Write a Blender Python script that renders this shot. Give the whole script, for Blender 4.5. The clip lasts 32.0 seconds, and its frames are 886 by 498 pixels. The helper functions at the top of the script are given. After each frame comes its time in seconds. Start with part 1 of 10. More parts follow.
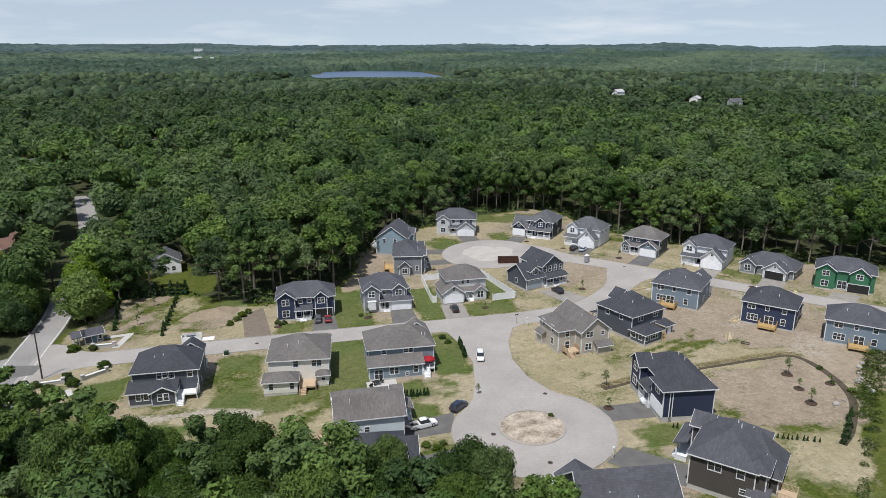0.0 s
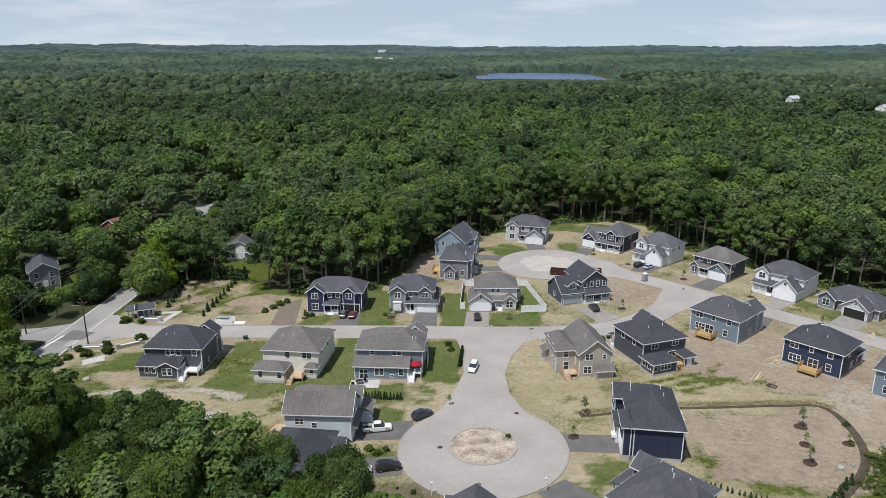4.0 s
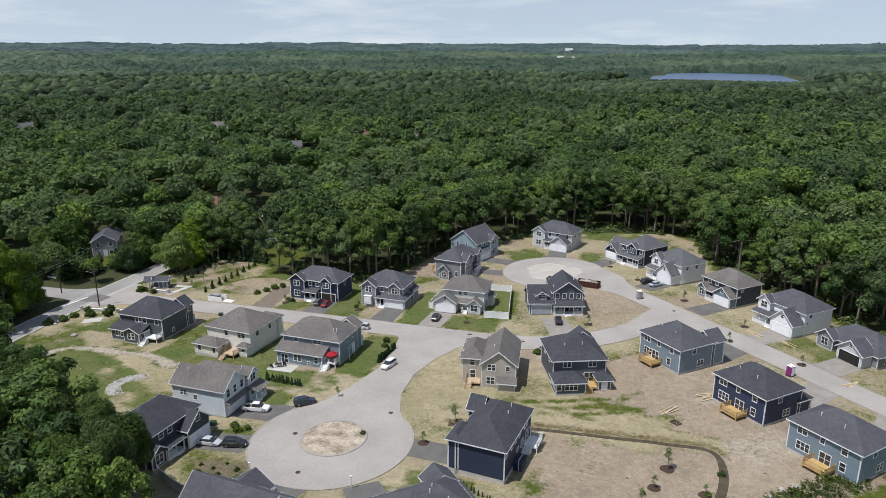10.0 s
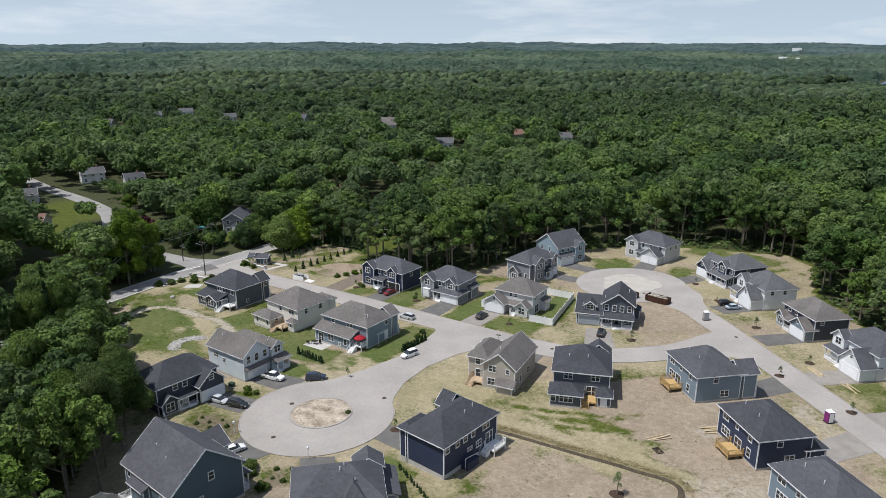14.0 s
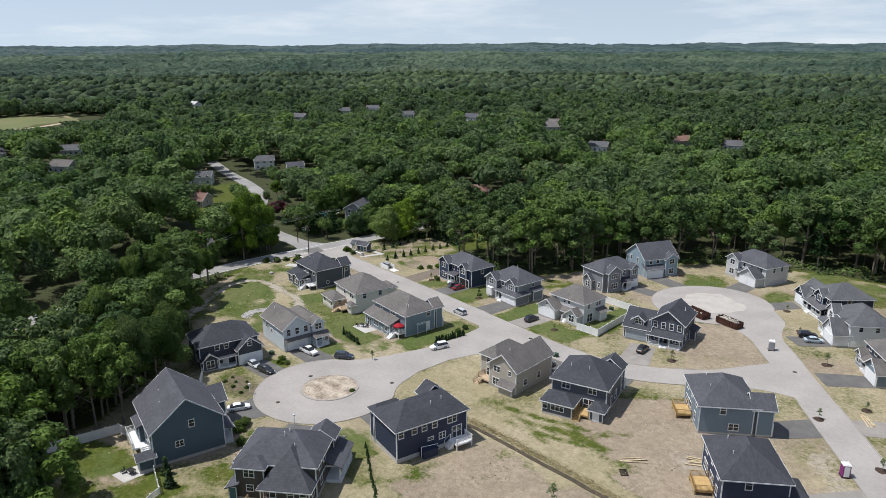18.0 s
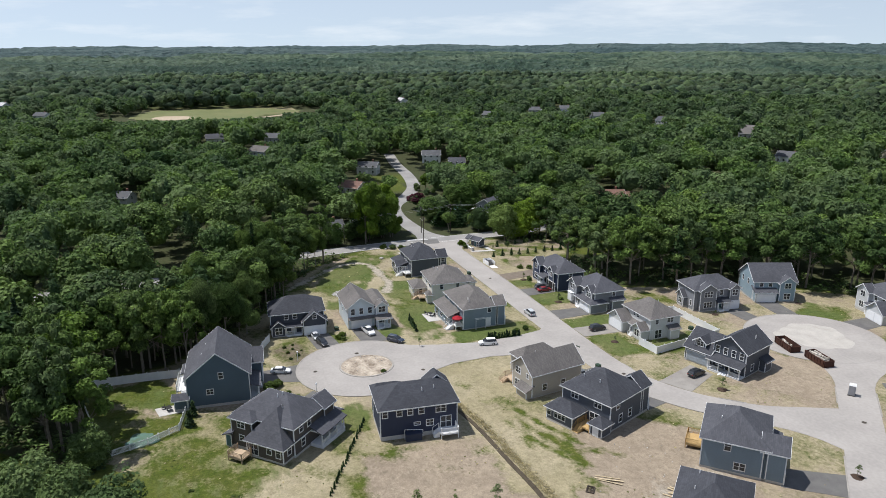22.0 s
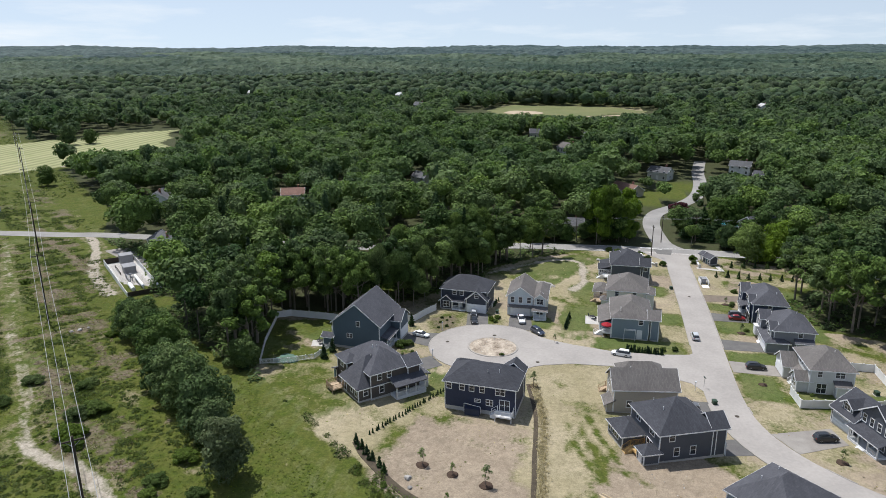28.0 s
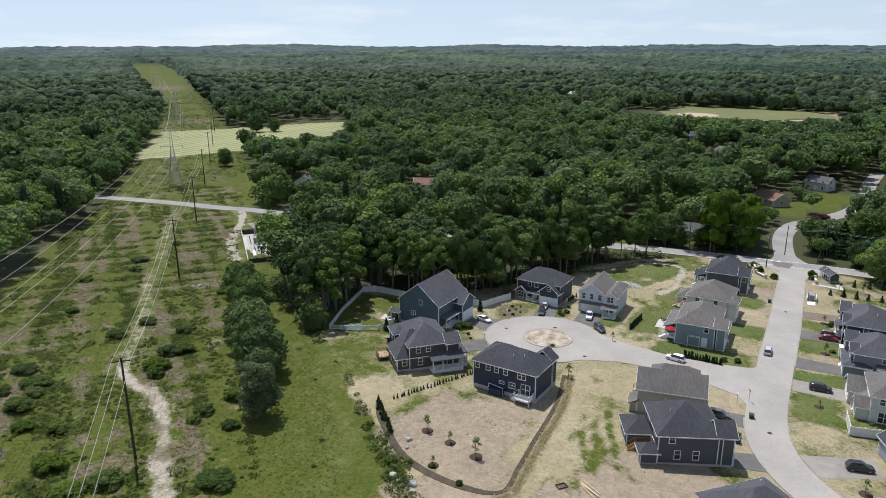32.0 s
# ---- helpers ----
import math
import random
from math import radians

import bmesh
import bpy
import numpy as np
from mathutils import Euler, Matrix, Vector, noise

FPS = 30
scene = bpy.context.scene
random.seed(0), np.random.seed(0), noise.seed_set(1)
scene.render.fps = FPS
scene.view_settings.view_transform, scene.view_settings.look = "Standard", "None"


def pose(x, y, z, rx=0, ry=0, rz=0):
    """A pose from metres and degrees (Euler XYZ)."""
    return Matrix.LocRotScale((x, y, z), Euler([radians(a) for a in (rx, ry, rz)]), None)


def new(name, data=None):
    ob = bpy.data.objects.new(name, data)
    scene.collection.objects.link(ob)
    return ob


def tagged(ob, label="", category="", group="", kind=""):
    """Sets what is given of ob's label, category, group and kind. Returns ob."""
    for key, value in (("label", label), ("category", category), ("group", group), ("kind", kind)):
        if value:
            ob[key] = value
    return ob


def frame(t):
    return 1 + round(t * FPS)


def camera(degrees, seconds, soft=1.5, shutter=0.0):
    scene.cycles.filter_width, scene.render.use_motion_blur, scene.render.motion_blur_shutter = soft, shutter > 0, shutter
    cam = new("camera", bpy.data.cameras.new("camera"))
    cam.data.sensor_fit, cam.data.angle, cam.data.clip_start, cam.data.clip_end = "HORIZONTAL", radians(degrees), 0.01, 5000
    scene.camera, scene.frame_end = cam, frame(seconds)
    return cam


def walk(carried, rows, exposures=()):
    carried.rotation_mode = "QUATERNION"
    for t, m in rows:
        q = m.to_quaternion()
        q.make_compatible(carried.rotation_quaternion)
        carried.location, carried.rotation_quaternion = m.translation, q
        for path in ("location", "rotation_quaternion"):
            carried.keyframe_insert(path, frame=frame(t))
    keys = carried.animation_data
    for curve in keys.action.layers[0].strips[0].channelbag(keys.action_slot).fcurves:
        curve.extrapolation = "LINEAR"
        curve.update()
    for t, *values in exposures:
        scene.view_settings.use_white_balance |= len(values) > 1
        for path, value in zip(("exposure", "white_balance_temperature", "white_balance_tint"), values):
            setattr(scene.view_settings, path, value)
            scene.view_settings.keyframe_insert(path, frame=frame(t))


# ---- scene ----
cam = camera(64.8, 32.0, soft=0.62)
METRES, EYE, TILT, LEAN, TURN = 281.4, 65.0, 0.4, -0.19, -11.7
ROWS = [
    (0.0, 0.0, 0.0, 0.0, -0.01, -16.91, 0.04),
    (0.5, 0.0157, 0.0009, 0.0001, 1.88, -16.89, 0.05),
    (1.0, 0.0314, 0.0025, 0.0003, 3.84, -16.87, 0.06),
    (1.5, 0.047, 0.0047, 0.0004, 5.77, -16.85, 0.06),
    (2.0, 0.0626, 0.0073, 0.0005, 7.68, -16.83, 0.07),
    (2.5, 0.0781, 0.0105, 0.0007, 9.52, -16.82, 0.08),
    (3.0, 0.0938, 0.0142, 0.0009, 11.28, -16.81, 0.09),
    (3.5, 0.1093, 0.018, 0.0013, 12.97, -16.8, 0.11),
    (5.5, 0.1714, 0.0346, 0.0035, 18.04, -16.82, 0.16),
    (6.0, 0.1867, 0.0395, 0.0037, 19.04, -16.84, 0.18),
    (6.5, 0.202, 0.0448, 0.0039, 20.06, -16.85, 0.19),
    (7.0, 0.2173, 0.0506, 0.0038, 21.07, -16.86, 0.21),
    (7.5, 0.2323, 0.0565, 0.0039, 22.24, -16.87, 0.21),
    (8.0, 0.2468, 0.0625, 0.004, 23.75, -16.87, 0.23),
    (8.5, 0.2619, 0.069, 0.0041, 25.35, -16.87, 0.28),
    (9.0, 0.2767, 0.0757, 0.0043, 26.96, -16.88, 0.27),
    (9.5, 0.2915, 0.0828, 0.0045, 28.56, -16.88, 0.3),
    (10.0, 0.306, 0.0903, 0.0043, 30.16, -16.87, 0.31),
    (10.5, 0.3203, 0.0981, 0.0044, 31.74, -16.87, 0.33),
    (11.0, 0.3346, 0.1062, 0.0042, 33.32, -16.84, 0.36),
    (11.5, 0.3484, 0.1145, 0.0044, 34.91, -16.83, 0.35),
    (12.0, 0.3623, 0.1232, 0.0044, 36.56, -16.82, 0.35),
    (12.5, 0.3756, 0.1324, 0.0047, 39.03, -16.8, 0.38),
    (13.0, 0.3889, 0.1422, 0.005, 41.72, -16.82, 0.42),
    (13.5, 0.4018, 0.1522, 0.0053, 44.39, -16.82, 0.44),
    (14.0, 0.4144, 0.1625, 0.0052, 46.99, -16.79, 0.43),
    (14.5, 0.4266, 0.1735, 0.0056, 49.53, -16.79, 0.44),
    (15.0, 0.4385, 0.1846, 0.0054, 52.03, -16.75, 0.4),
    (15.5, 0.4499, 0.1964, 0.0057, 54.39, -16.74, 0.41),
    (17.5, 0.4917, 0.2471, 0.0061, 62.03, -16.6, 0.56),
    (18.0, 0.5003, 0.2609, 0.0056, 64.06, -16.57, 0.6),
    (18.5, 0.5083, 0.2747, 0.0054, 66.2, -16.55, 0.59),
    (19.0, 0.5162, 0.289, 0.0051, 68.52, -16.51, 0.64),
    (19.5, 0.5235, 0.3036, 0.0045, 70.8, -16.47, 0.66),
    (20.0, 0.5301, 0.3185, 0.0046, 73.04, -16.46, 0.68),
    (20.5, 0.5362, 0.3336, 0.0049, 75.26, -16.44, 0.68),
    (21.0, 0.5419, 0.349, 0.0049, 77.47, -16.41, 0.68),
    (21.5, 0.5468, 0.3643, 0.0049, 79.82, -16.39, 0.67),
    (22.0, 0.551, 0.38, 0.0049, 82.39, -16.38, 0.69),
    (22.5, 0.555, 0.3954, 0.0047, 85.0, -16.36, 0.69),
    (23.0, 0.5586, 0.4108, 0.0043, 87.64, -16.33, 0.7),
    (23.5, 0.5614, 0.4261, 0.0042, 90.29, -16.3, 0.72),
    (24.0, 0.5638, 0.4413, 0.0041, 92.93, -16.27, 0.69),
    (24.5, 0.5655, 0.456, 0.0043, 95.48, -16.25, 0.65),
    (25.0, 0.5667, 0.4715, 0.0045, 98.13, -16.21, 0.63),
    (25.5, 0.5673, 0.4867, 0.005, 100.8, -16.18, 0.58),
    (27.5, 0.5651, 0.547, 0.0071, 111.09, -16.13, 0.44),
    (28.0, 0.5629, 0.5616, 0.0076, 113.54, -16.12, 0.46),
    (28.5, 0.5603, 0.5758, 0.0078, 115.98, -16.09, 0.47),
    (29.0, 0.5575, 0.5898, 0.0079, 118.39, -16.07, 0.48),
    (29.5, 0.5546, 0.6034, 0.0079, 120.74, -16.05, 0.48),
    (30.0, 0.5517, 0.6164, 0.0078, 122.82, -16.05, 0.46),
    (30.5, 0.5486, 0.6287, 0.0075, 124.35, -16.05, 0.43),
    (31.0, 0.5452, 0.6402, 0.0069, 125.88, -16.05, 0.39),
    (31.5, 0.5417, 0.6512, 0.006, 127.45, -16.07, 0.36),
    (32.0, 0.5379, 0.6622, 0.0054, 129.06, -16.1, 0.34),
]
walk(cam, [(t, pose(-0.30, -0.40, EYE, TILT, LEAN, TURN) @ pose(METRES * x, METRES * y, METRES * z, 90 + pitch, roll, yaw)) for t, x, y, z, yaw, pitch, roll in ROWS],
     [(0.0, 0.0), (13.0, 0.03), (19.0, 0.13), (25.0, 0.2), (32.0, 0.16)])

# ---- world, sun, exposure ----
SUN_DIR = Vector((-0.41, -0.53, 1.42)).normalized()
world = bpy.data.worlds.new("sky")
world.use_nodes = True
scene.world = world
wn, wl = world.node_tree.nodes, world.node_tree.links
wn.clear()
sky = wn.new("ShaderNodeTexSky")
sky.sky_type = "NISHITA"
sky.sun_disc = False
sky.sun_elevation = math.asin(SUN_DIR.z)
sky.sun_rotation = math.atan2(SUN_DIR.x, SUN_DIR.y)
sky.air_density, sky.dust_density, sky.ozone_density = 1.0, 0.6, 1.6
# thin fair-weather cloud over the whole sky
tc = wn.new("ShaderNodeTexCoord")
sep = wn.new("ShaderNodeSeparateXYZ")
wl.new(tc.outputs["Generated"], sep.inputs[0])
zmax = wn.new("ShaderNodeMath"); zmax.operation = "MAXIMUM"; zmax.inputs[1].default_value = 0.0
wl.new(sep.outputs["Z"], zmax.inputs[0])
lift = wn.new("ShaderNodeMath"); lift.operation = "ADD"; lift.inputs[1].default_value = 0.14
wl.new(zmax.outputs[0], lift.inputs[0])
flat = wn.new("ShaderNodeCombineXYZ")
wl.new(sep.outputs["X"], flat.inputs[0]); wl.new(sep.outputs["Y"], flat.inputs[1]); wl.new(lift.outputs[0], flat.inputs[2])
wl.new(flat.outputs[0], sky.inputs["Vector"])
cx = wn.new("ShaderNodeMath"); cx.operation = "DIVIDE"
cy = wn.new("ShaderNodeMath"); cy.operation = "DIVIDE"
wl.new(sep.outputs["X"], cx.inputs[0]); wl.new(lift.outputs[0], cx.inputs[1])
wl.new(sep.outputs["Y"], cy.inputs[0]); wl.new(lift.outputs[0], cy.inputs[1])
comb = wn.new("ShaderNodeCombineXYZ")
wl.new(cx.outputs[0], comb.inputs[0]); wl.new(cy.outputs[0], comb.inputs[1])
cn = wn.new("ShaderNodeTexNoise"); cn.inputs["Scale"].default_value = 0.55; cn.inputs["Detail"].default_value = 6; cn.inputs["Roughness"].default_value = 0.6
wl.new(comb.outputs[0], cn.inputs["Vector"])
cr = wn.new("ShaderNodeValToRGB")
cr.color_ramp.elements[0].position, cr.color_ramp.elements[0].color = 0.50, (0.42, 0.42, 0.42, 1)
cr.color_ramp.elements[1].position, cr.color_ramp.elements[1].color = 0.74, (0.9, 0.9, 0.9, 1)
wl.new(cn.outputs["Fac"], cr.inputs[0])
cm = wn.new("ShaderNodeMix"); cm.data_type = "RGBA"
cm.inputs["B"].default_value = (7.3, 7.75, 8.2, 1)
low = wn.new("ShaderNodeMapRange"); low.inputs["From Min"].default_value, low.inputs["From Max"].default_value = 0.12, 0.55
low.inputs["To Min"].default_value, low.inputs["To Max"].default_value = 1.0, 0.25
wl.new(sep.outputs["Z"], low.inputs["Value"])
cf_ = wn.new("ShaderNodeMath"); cf_.operation = "MULTIPLY"
wl.new(cr.outputs[0], cf_.inputs[0]); wl.new(low.outputs[0], cf_.inputs[1])
wl.new(cf_.outputs[0], cm.inputs["Factor"]); wl.new(sky.outputs[0], cm.inputs["A"])
bg = wn.new("ShaderNodeBackground"); bg.inputs["Strength"].default_value = 0.109
wo = wn.new("ShaderNodeOutputWorld")
wl.new(cm.outputs["Result"], bg.inputs["Color"]); wl.new(bg.outputs[0], wo.inputs["Surface"])

sun_data = bpy.data.lights.new("sun", "SUN")
sun_data.energy, sun_data.angle, sun_data.color = 4.3, radians(0.53), (1.0, 0.98, 0.962)
sun = new("sun", sun_data)
sun.rotation_euler = SUN_DIR.to_track_quat("Z", "Y").to_euler()
scene.view_settings.exposure = 0.0


# ---- materials ----
def nodes_of(m):
    m.use_nodes = True
    n = m.node_tree.nodes
    return n, m.node_tree.links, n["Principled BSDF"]


def mat(name, a, b=None, rough=0.8, metal=0.0, scale=1.0, fine=8.0, bump=0.0, rnd=0.0, spec=0.3, coat=0.0, isl=0.0):
    """A surface between two colours by noise at two scales; rnd varies it by object, isl by mesh island."""
    m = bpy.data.materials.new(name)
    n, l, p = nodes_of(m)
    b = b or tuple(c * 0.8 for c in a)
    p.inputs["Roughness"].default_value, p.inputs["Metallic"].default_value = rough, metal
    p.inputs["Specular IOR Level"].default_value = spec
    p.inputs["Coat Weight"].default_value = coat
    co = n.new("ShaderNodeTexCoord")
    n1 = n.new("ShaderNodeTexNoise"); n1.inputs["Scale"].default_value = scale; n1.inputs["Detail"].default_value = 4
    n2 = n.new("ShaderNodeTexNoise"); n2.inputs["Scale"].default_value = scale * fine; n2.inputs["Detail"].default_value = 3
    geo = n.new("ShaderNodeNewGeometry")
    for t in (n1, n2):
        l.new(geo.outputs["Position"], t.inputs["Vector"])
    add = n.new("ShaderNodeMath"); add.operation = "MULTIPLY_ADD"; add.inputs[1].default_value = 0.6
    l.new(n2.outputs["Fac"], add.inputs[0]); l.new(n1.outputs["Fac"], add.inputs[2])
    mr = n.new("ShaderNodeMapRange"); mr.inputs["From Min"].default_value = 0.55; mr.inputs["From Max"].default_value = 1.05
    l.new(add.outputs[0], mr.inputs["Value"])
    mx = n.new("ShaderNodeMix"); mx.data_type = "RGBA"
    mx.inputs["A"].default_value, mx.inputs["B"].default_value = (*a, 1), (*b, 1)
    l.new(mr.outputs[0], mx.inputs["Factor"])
    out = mx.outputs["Result"]
    if rnd or isl:
        hs = n.new("ShaderNodeHueSaturation")
        src = n.new("ShaderNodeObjectInfo").outputs["Random"] if rnd else geo.outputs["Random Per Island"]
        r2 = n.new("ShaderNodeMapRange"); k = rnd or isl
        r2.inputs["To Min"].default_value, r2.inputs["To Max"].default_value = 1 - k, 1 + k
        l.new(src, r2.inputs["Value"]); l.new(r2.outputs[0], hs.inputs["Value"]); l.new(out, hs.inputs["Color"])
        out = hs.outputs["Color"]
    l.new(out, p.inputs["Base Color"])
    if bump:
        bp = n.new("ShaderNodeBump"); bp.inputs["Strength"].default_value = bump; bp.inputs["Distance"].default_value = 0.03
        l.new(n2.outputs["Fac"], bp.inputs["Height"]); l.new(bp.outputs[0], p.inputs["Normal"])
    return m


def siding(name, c):
    """Clapboard: painted boards that overlap every 0.18 m, slightly uneven in tone."""
    m = mat(name, c, tuple(v * 0.86 for v in c), rough=0.6, scale=0.35, fine=14, spec=0.35)
    n, l = m.node_tree.nodes, m.node_tree.links
    p = n["Principled BSDF"]
    geo = n.new("ShaderNodeNewGeometry"); sp = n.new("ShaderNodeSeparateXYZ")
    l.new(geo.outputs["Position"], sp.inputs[0])
    md = n.new("ShaderNodeMath"); md.operation = "FLOORED_MODULO"; md.inputs[1].default_value = 0.18
    l.new(sp.outputs["Z"], md.inputs[0])
    bp = n.new("ShaderNodeBump"); bp.inputs["Strength"].default_value = 0.5; bp.inputs["Distance"].default_value = 0.12; bp.invert = True
    l.new(md.outputs[0], bp.inputs["Height"]); l.new(bp.outputs[0], p.inputs["Normal"])
    return m


def shingles(name, c):
    """Asphalt shingle: courses of tabs in mixed tones, with faint streaks."""
    m = mat(name, c, tuple(v * 0.72 for v in c), rough=0.9, scale=0.25, fine=30, bump=0.3, spec=0.25)
    n, l = m.node_tree.nodes, m.node_tree.links
    p = n["Principled BSDF"]
    src = p.inputs["Base Color"].links[0].from_socket
    co = n.new("ShaderNodeTexCoord")
    br = n.new("ShaderNodeTexBrick"); br.inputs["Scale"].default_value = 1.0
    br.inputs["Brick Width"].default_value, br.inputs["Row Height"].default_value = 0.5, 0.28
    br.inputs["Mortar Size"].default_value = 0.012
    br.inputs["Color1"].default_value, br.inputs["Color2"].default_value, br.inputs["Mortar"].default_value = (1, 1, 1, 1), (0.72, 0.72, 0.74, 1), (0.6, 0.6, 0.6, 1)
    mp = n.new("ShaderNodeMapping")
    l.new(co.outputs["Object"], mp.inputs[0]); l.new(mp.outputs[0], br.inputs["Vector"])
    mx = n.new("ShaderNodeMix"); mx.data_type = "RGBA"; mx.blend_type = "MULTIPLY"; mx.inputs["Factor"].default_value = 0.8
    l.new(src, mx.inputs["A"]); l.new(br.outputs["Color"], mx.inputs["B"]); l.new(mx.outputs["Result"], p.inputs["Base Color"])
    return m


def leafy(name, a, b, trans=0.25, attr=True, grain=1.1, bump=0.0, rough=(0.5, 1.45), spread=0.35):
    """Foliage: two greens by noise, each tree's own tint, some light passing through."""
    m = bpy.data.materials.new(name)
    n, l, p = nodes_of(m)
    p.inputs["Roughness"].default_value = 0.62
    p.inputs["Specular IOR Level"].default_value = 0.06
    geo = n.new("ShaderNodeNewGeometry")
    ns = n.new("ShaderNodeTexNoise"); ns.inputs["Scale"].default_value = 0.055; ns.inputs["Detail"].default_value = 3
    l.new(geo.outputs["Position"], ns.inputs["Vector"])
    if attr:
        at = n.new("ShaderNodeAttribute"); at.attribute_name = "tint"
        src = at.outputs["Fac"]
    else:
        src = n.new("ShaderNodeObjectInfo").outputs["Random"]
    ad = n.new("ShaderNodeMath"); ad.operation = "MULTIPLY_ADD"; ad.inputs[1].default_value = 0.75; ad.inputs[2].default_value = -0.2
    l.new(src, ad.inputs[0])
    a2 = n.new("ShaderNodeMath"); a2.operation = "ADD"; a2.use_clamp = True
    ns2 = n.new("ShaderNodeMapRange"); ns2.inputs["From Min"].default_value, ns2.inputs["From Max"].default_value = 0.3, 0.7
    ns2.inputs["To Max"].default_value = 0.55
    l.new(ns.outputs["Fac"], ns2.inputs["Value"]); l.new(ad.outputs[0], a2.inputs[0]); l.new(ns2.outputs[0], a2.inputs[1])
    mx = n.new("ShaderNodeMix"); mx.data_type = "RGBA"
    mx.inputs["A"].default_value, mx.inputs["B"].default_value = (*a, 1), (*b, 1)
    l.new(a2.outputs[0], mx.inputs["Factor"])
    hs = n.new("ShaderNodeHueSaturation")
    wn = n.new("ShaderNodeTexWhiteNoise"); wn.noise_dimensions = "1D"; l.new(src, wn.inputs["W"])
    sa = n.new("ShaderNodeMapRange"); sa.inputs["To Min"].default_value, sa.inputs["To Max"].default_value = 0.84, 1.12
    l.new(wn.outputs["Value"], sa.inputs["Value"]); l.new(sa.outputs[0], hs.inputs["Saturation"])
    r2 = n.new("ShaderNodeMapRange"); r2.inputs["To Min"].default_value, r2.inputs["To Max"].default_value = 1 - spread, 1 + spread
    l.new(geo.outputs["Random Per Island"], r2.inputs["Value"]); l.new(r2.outputs[0], hs.inputs["Value"])
    l.new(mx.outputs["Result"], hs.inputs["Color"])
    # fine grain; its dark end paints shaded gaps between leaves into the colour
    gr = n.new("ShaderNodeTexNoise"); gr.inputs["Scale"].default_value = grain; gr.inputs["Detail"].default_value = 6; gr.inputs["Roughness"].default_value = 0.78
    l.new(geo.outputs["Position"], gr.inputs["Vector"])
    g2 = n.new("ShaderNodeMapRange"); g2.inputs["From Min"].default_value, g2.inputs["From Max"].default_value = 0.32, 0.68
    g2.inputs["To Min"].default_value, g2.inputs["To Max"].default_value = rough
    l.new(gr.outputs["Fac"], g2.inputs["Value"])
    hv = n.new("ShaderNodeHueSaturation"); l.new(g2.outputs[0], hv.inputs["Value"]); l.new(hs.outputs["Color"], hv.inputs["Color"])
    hs = hv
    l.new(hs.outputs["Color"], p.inputs["Base Color"])
    if bump:
        bp_ = n.new("ShaderNodeBump"); bp_.inputs["Strength"].default_value = 1.0; bp_.inputs["Distance"].default_value = bump
        l.new(gr.outputs["Fac"], bp_.inputs["Height"]); l.new(bp_.outputs[0], p.inputs["Normal"])
    tr = n.new("ShaderNodeBsdfTranslucent"); ms = n.new("ShaderNodeMixShader"); ms.inputs[0].default_value = trans
    lt = n.new("ShaderNodeHueSaturation"); lt.inputs["Saturation"].default_value = 1.12; lt.inputs["Value"].default_value = 1.4
    l.new(hs.outputs["Color"], lt.inputs["Color"]); l.new(lt.outputs["Color"], tr.inputs["Color"]); l.new(p.outputs[0], ms.inputs[1]); l.new(tr.outputs[0], ms.inputs[2])
    l.new(ms.outputs[0], n["Material Output"].inputs["Surface"])
    return m


M = {}
M["leaf"] = leafy("broadleaf_foliage", (0.034, 0.062, 0.016), (0.106, 0.158, 0.037), trans=0.16, attr=False, grain=1.6)
M["leaf_bright"] = leafy("bright_foliage", (0.072, 0.118, 0.022), (0.165, 0.240, 0.046), trans=0.28, attr=False, grain=1.6)
M["leaf_edge"] = leafy("wood_edge_foliage", (0.041, 0.076, 0.025), (0.130, 0.190, 0.053), trans=0.19, attr=False, grain=1.6)
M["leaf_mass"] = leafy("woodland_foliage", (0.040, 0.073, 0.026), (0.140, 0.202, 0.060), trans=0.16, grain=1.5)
M["leaf_brush"] = leafy("brush_foliage", (0.040, 0.066, 0.016), (0.112, 0.146, 0.036), trans=0.38, grain=1.5)
M["willow"] = leafy("willow_foliage", (0.085, 0.115, 0.050), (0.150, 0.185, 0.085), trans=0.4, attr=False)
# bluish haze of distance is mixed into the next five base colours
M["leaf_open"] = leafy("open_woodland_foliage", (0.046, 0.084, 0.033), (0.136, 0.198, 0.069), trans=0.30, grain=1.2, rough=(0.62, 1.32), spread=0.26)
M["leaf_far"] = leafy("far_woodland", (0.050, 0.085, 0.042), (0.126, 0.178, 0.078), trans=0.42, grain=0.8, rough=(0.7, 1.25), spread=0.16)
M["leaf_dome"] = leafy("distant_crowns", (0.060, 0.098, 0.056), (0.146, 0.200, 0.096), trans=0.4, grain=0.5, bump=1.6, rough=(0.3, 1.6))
M["ridge"] = leafy("distant_hazy_ridges", (0.042, 0.068, 0.066), (0.080, 0.110, 0.100), trans=0.0, grain=0.06, bump=6.0)
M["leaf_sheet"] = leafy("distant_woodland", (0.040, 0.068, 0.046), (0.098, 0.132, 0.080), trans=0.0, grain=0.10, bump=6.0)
M["needle"] = leafy("conifer_foliage", (0.022, 0.045, 0.018), (0.05, 0.085, 0.028), trans=0.1, attr=False)
M["leaf_young"] = leafy("young_foliage", (0.085, 0.125, 0.045), (0.17, 0.225, 0.085), trans=0.4, attr=False)
M["leaf_bush"] = leafy("shrub_foliage", (0.056, 0.092, 0.022), (0.130, 0.178, 0.042), trans=0.4, attr=False, grain=2.2)
M["purple"] = leafy("purple_foliage", (0.04, 0.015, 0.02), (0.08, 0.03, 0.035), attr=False)
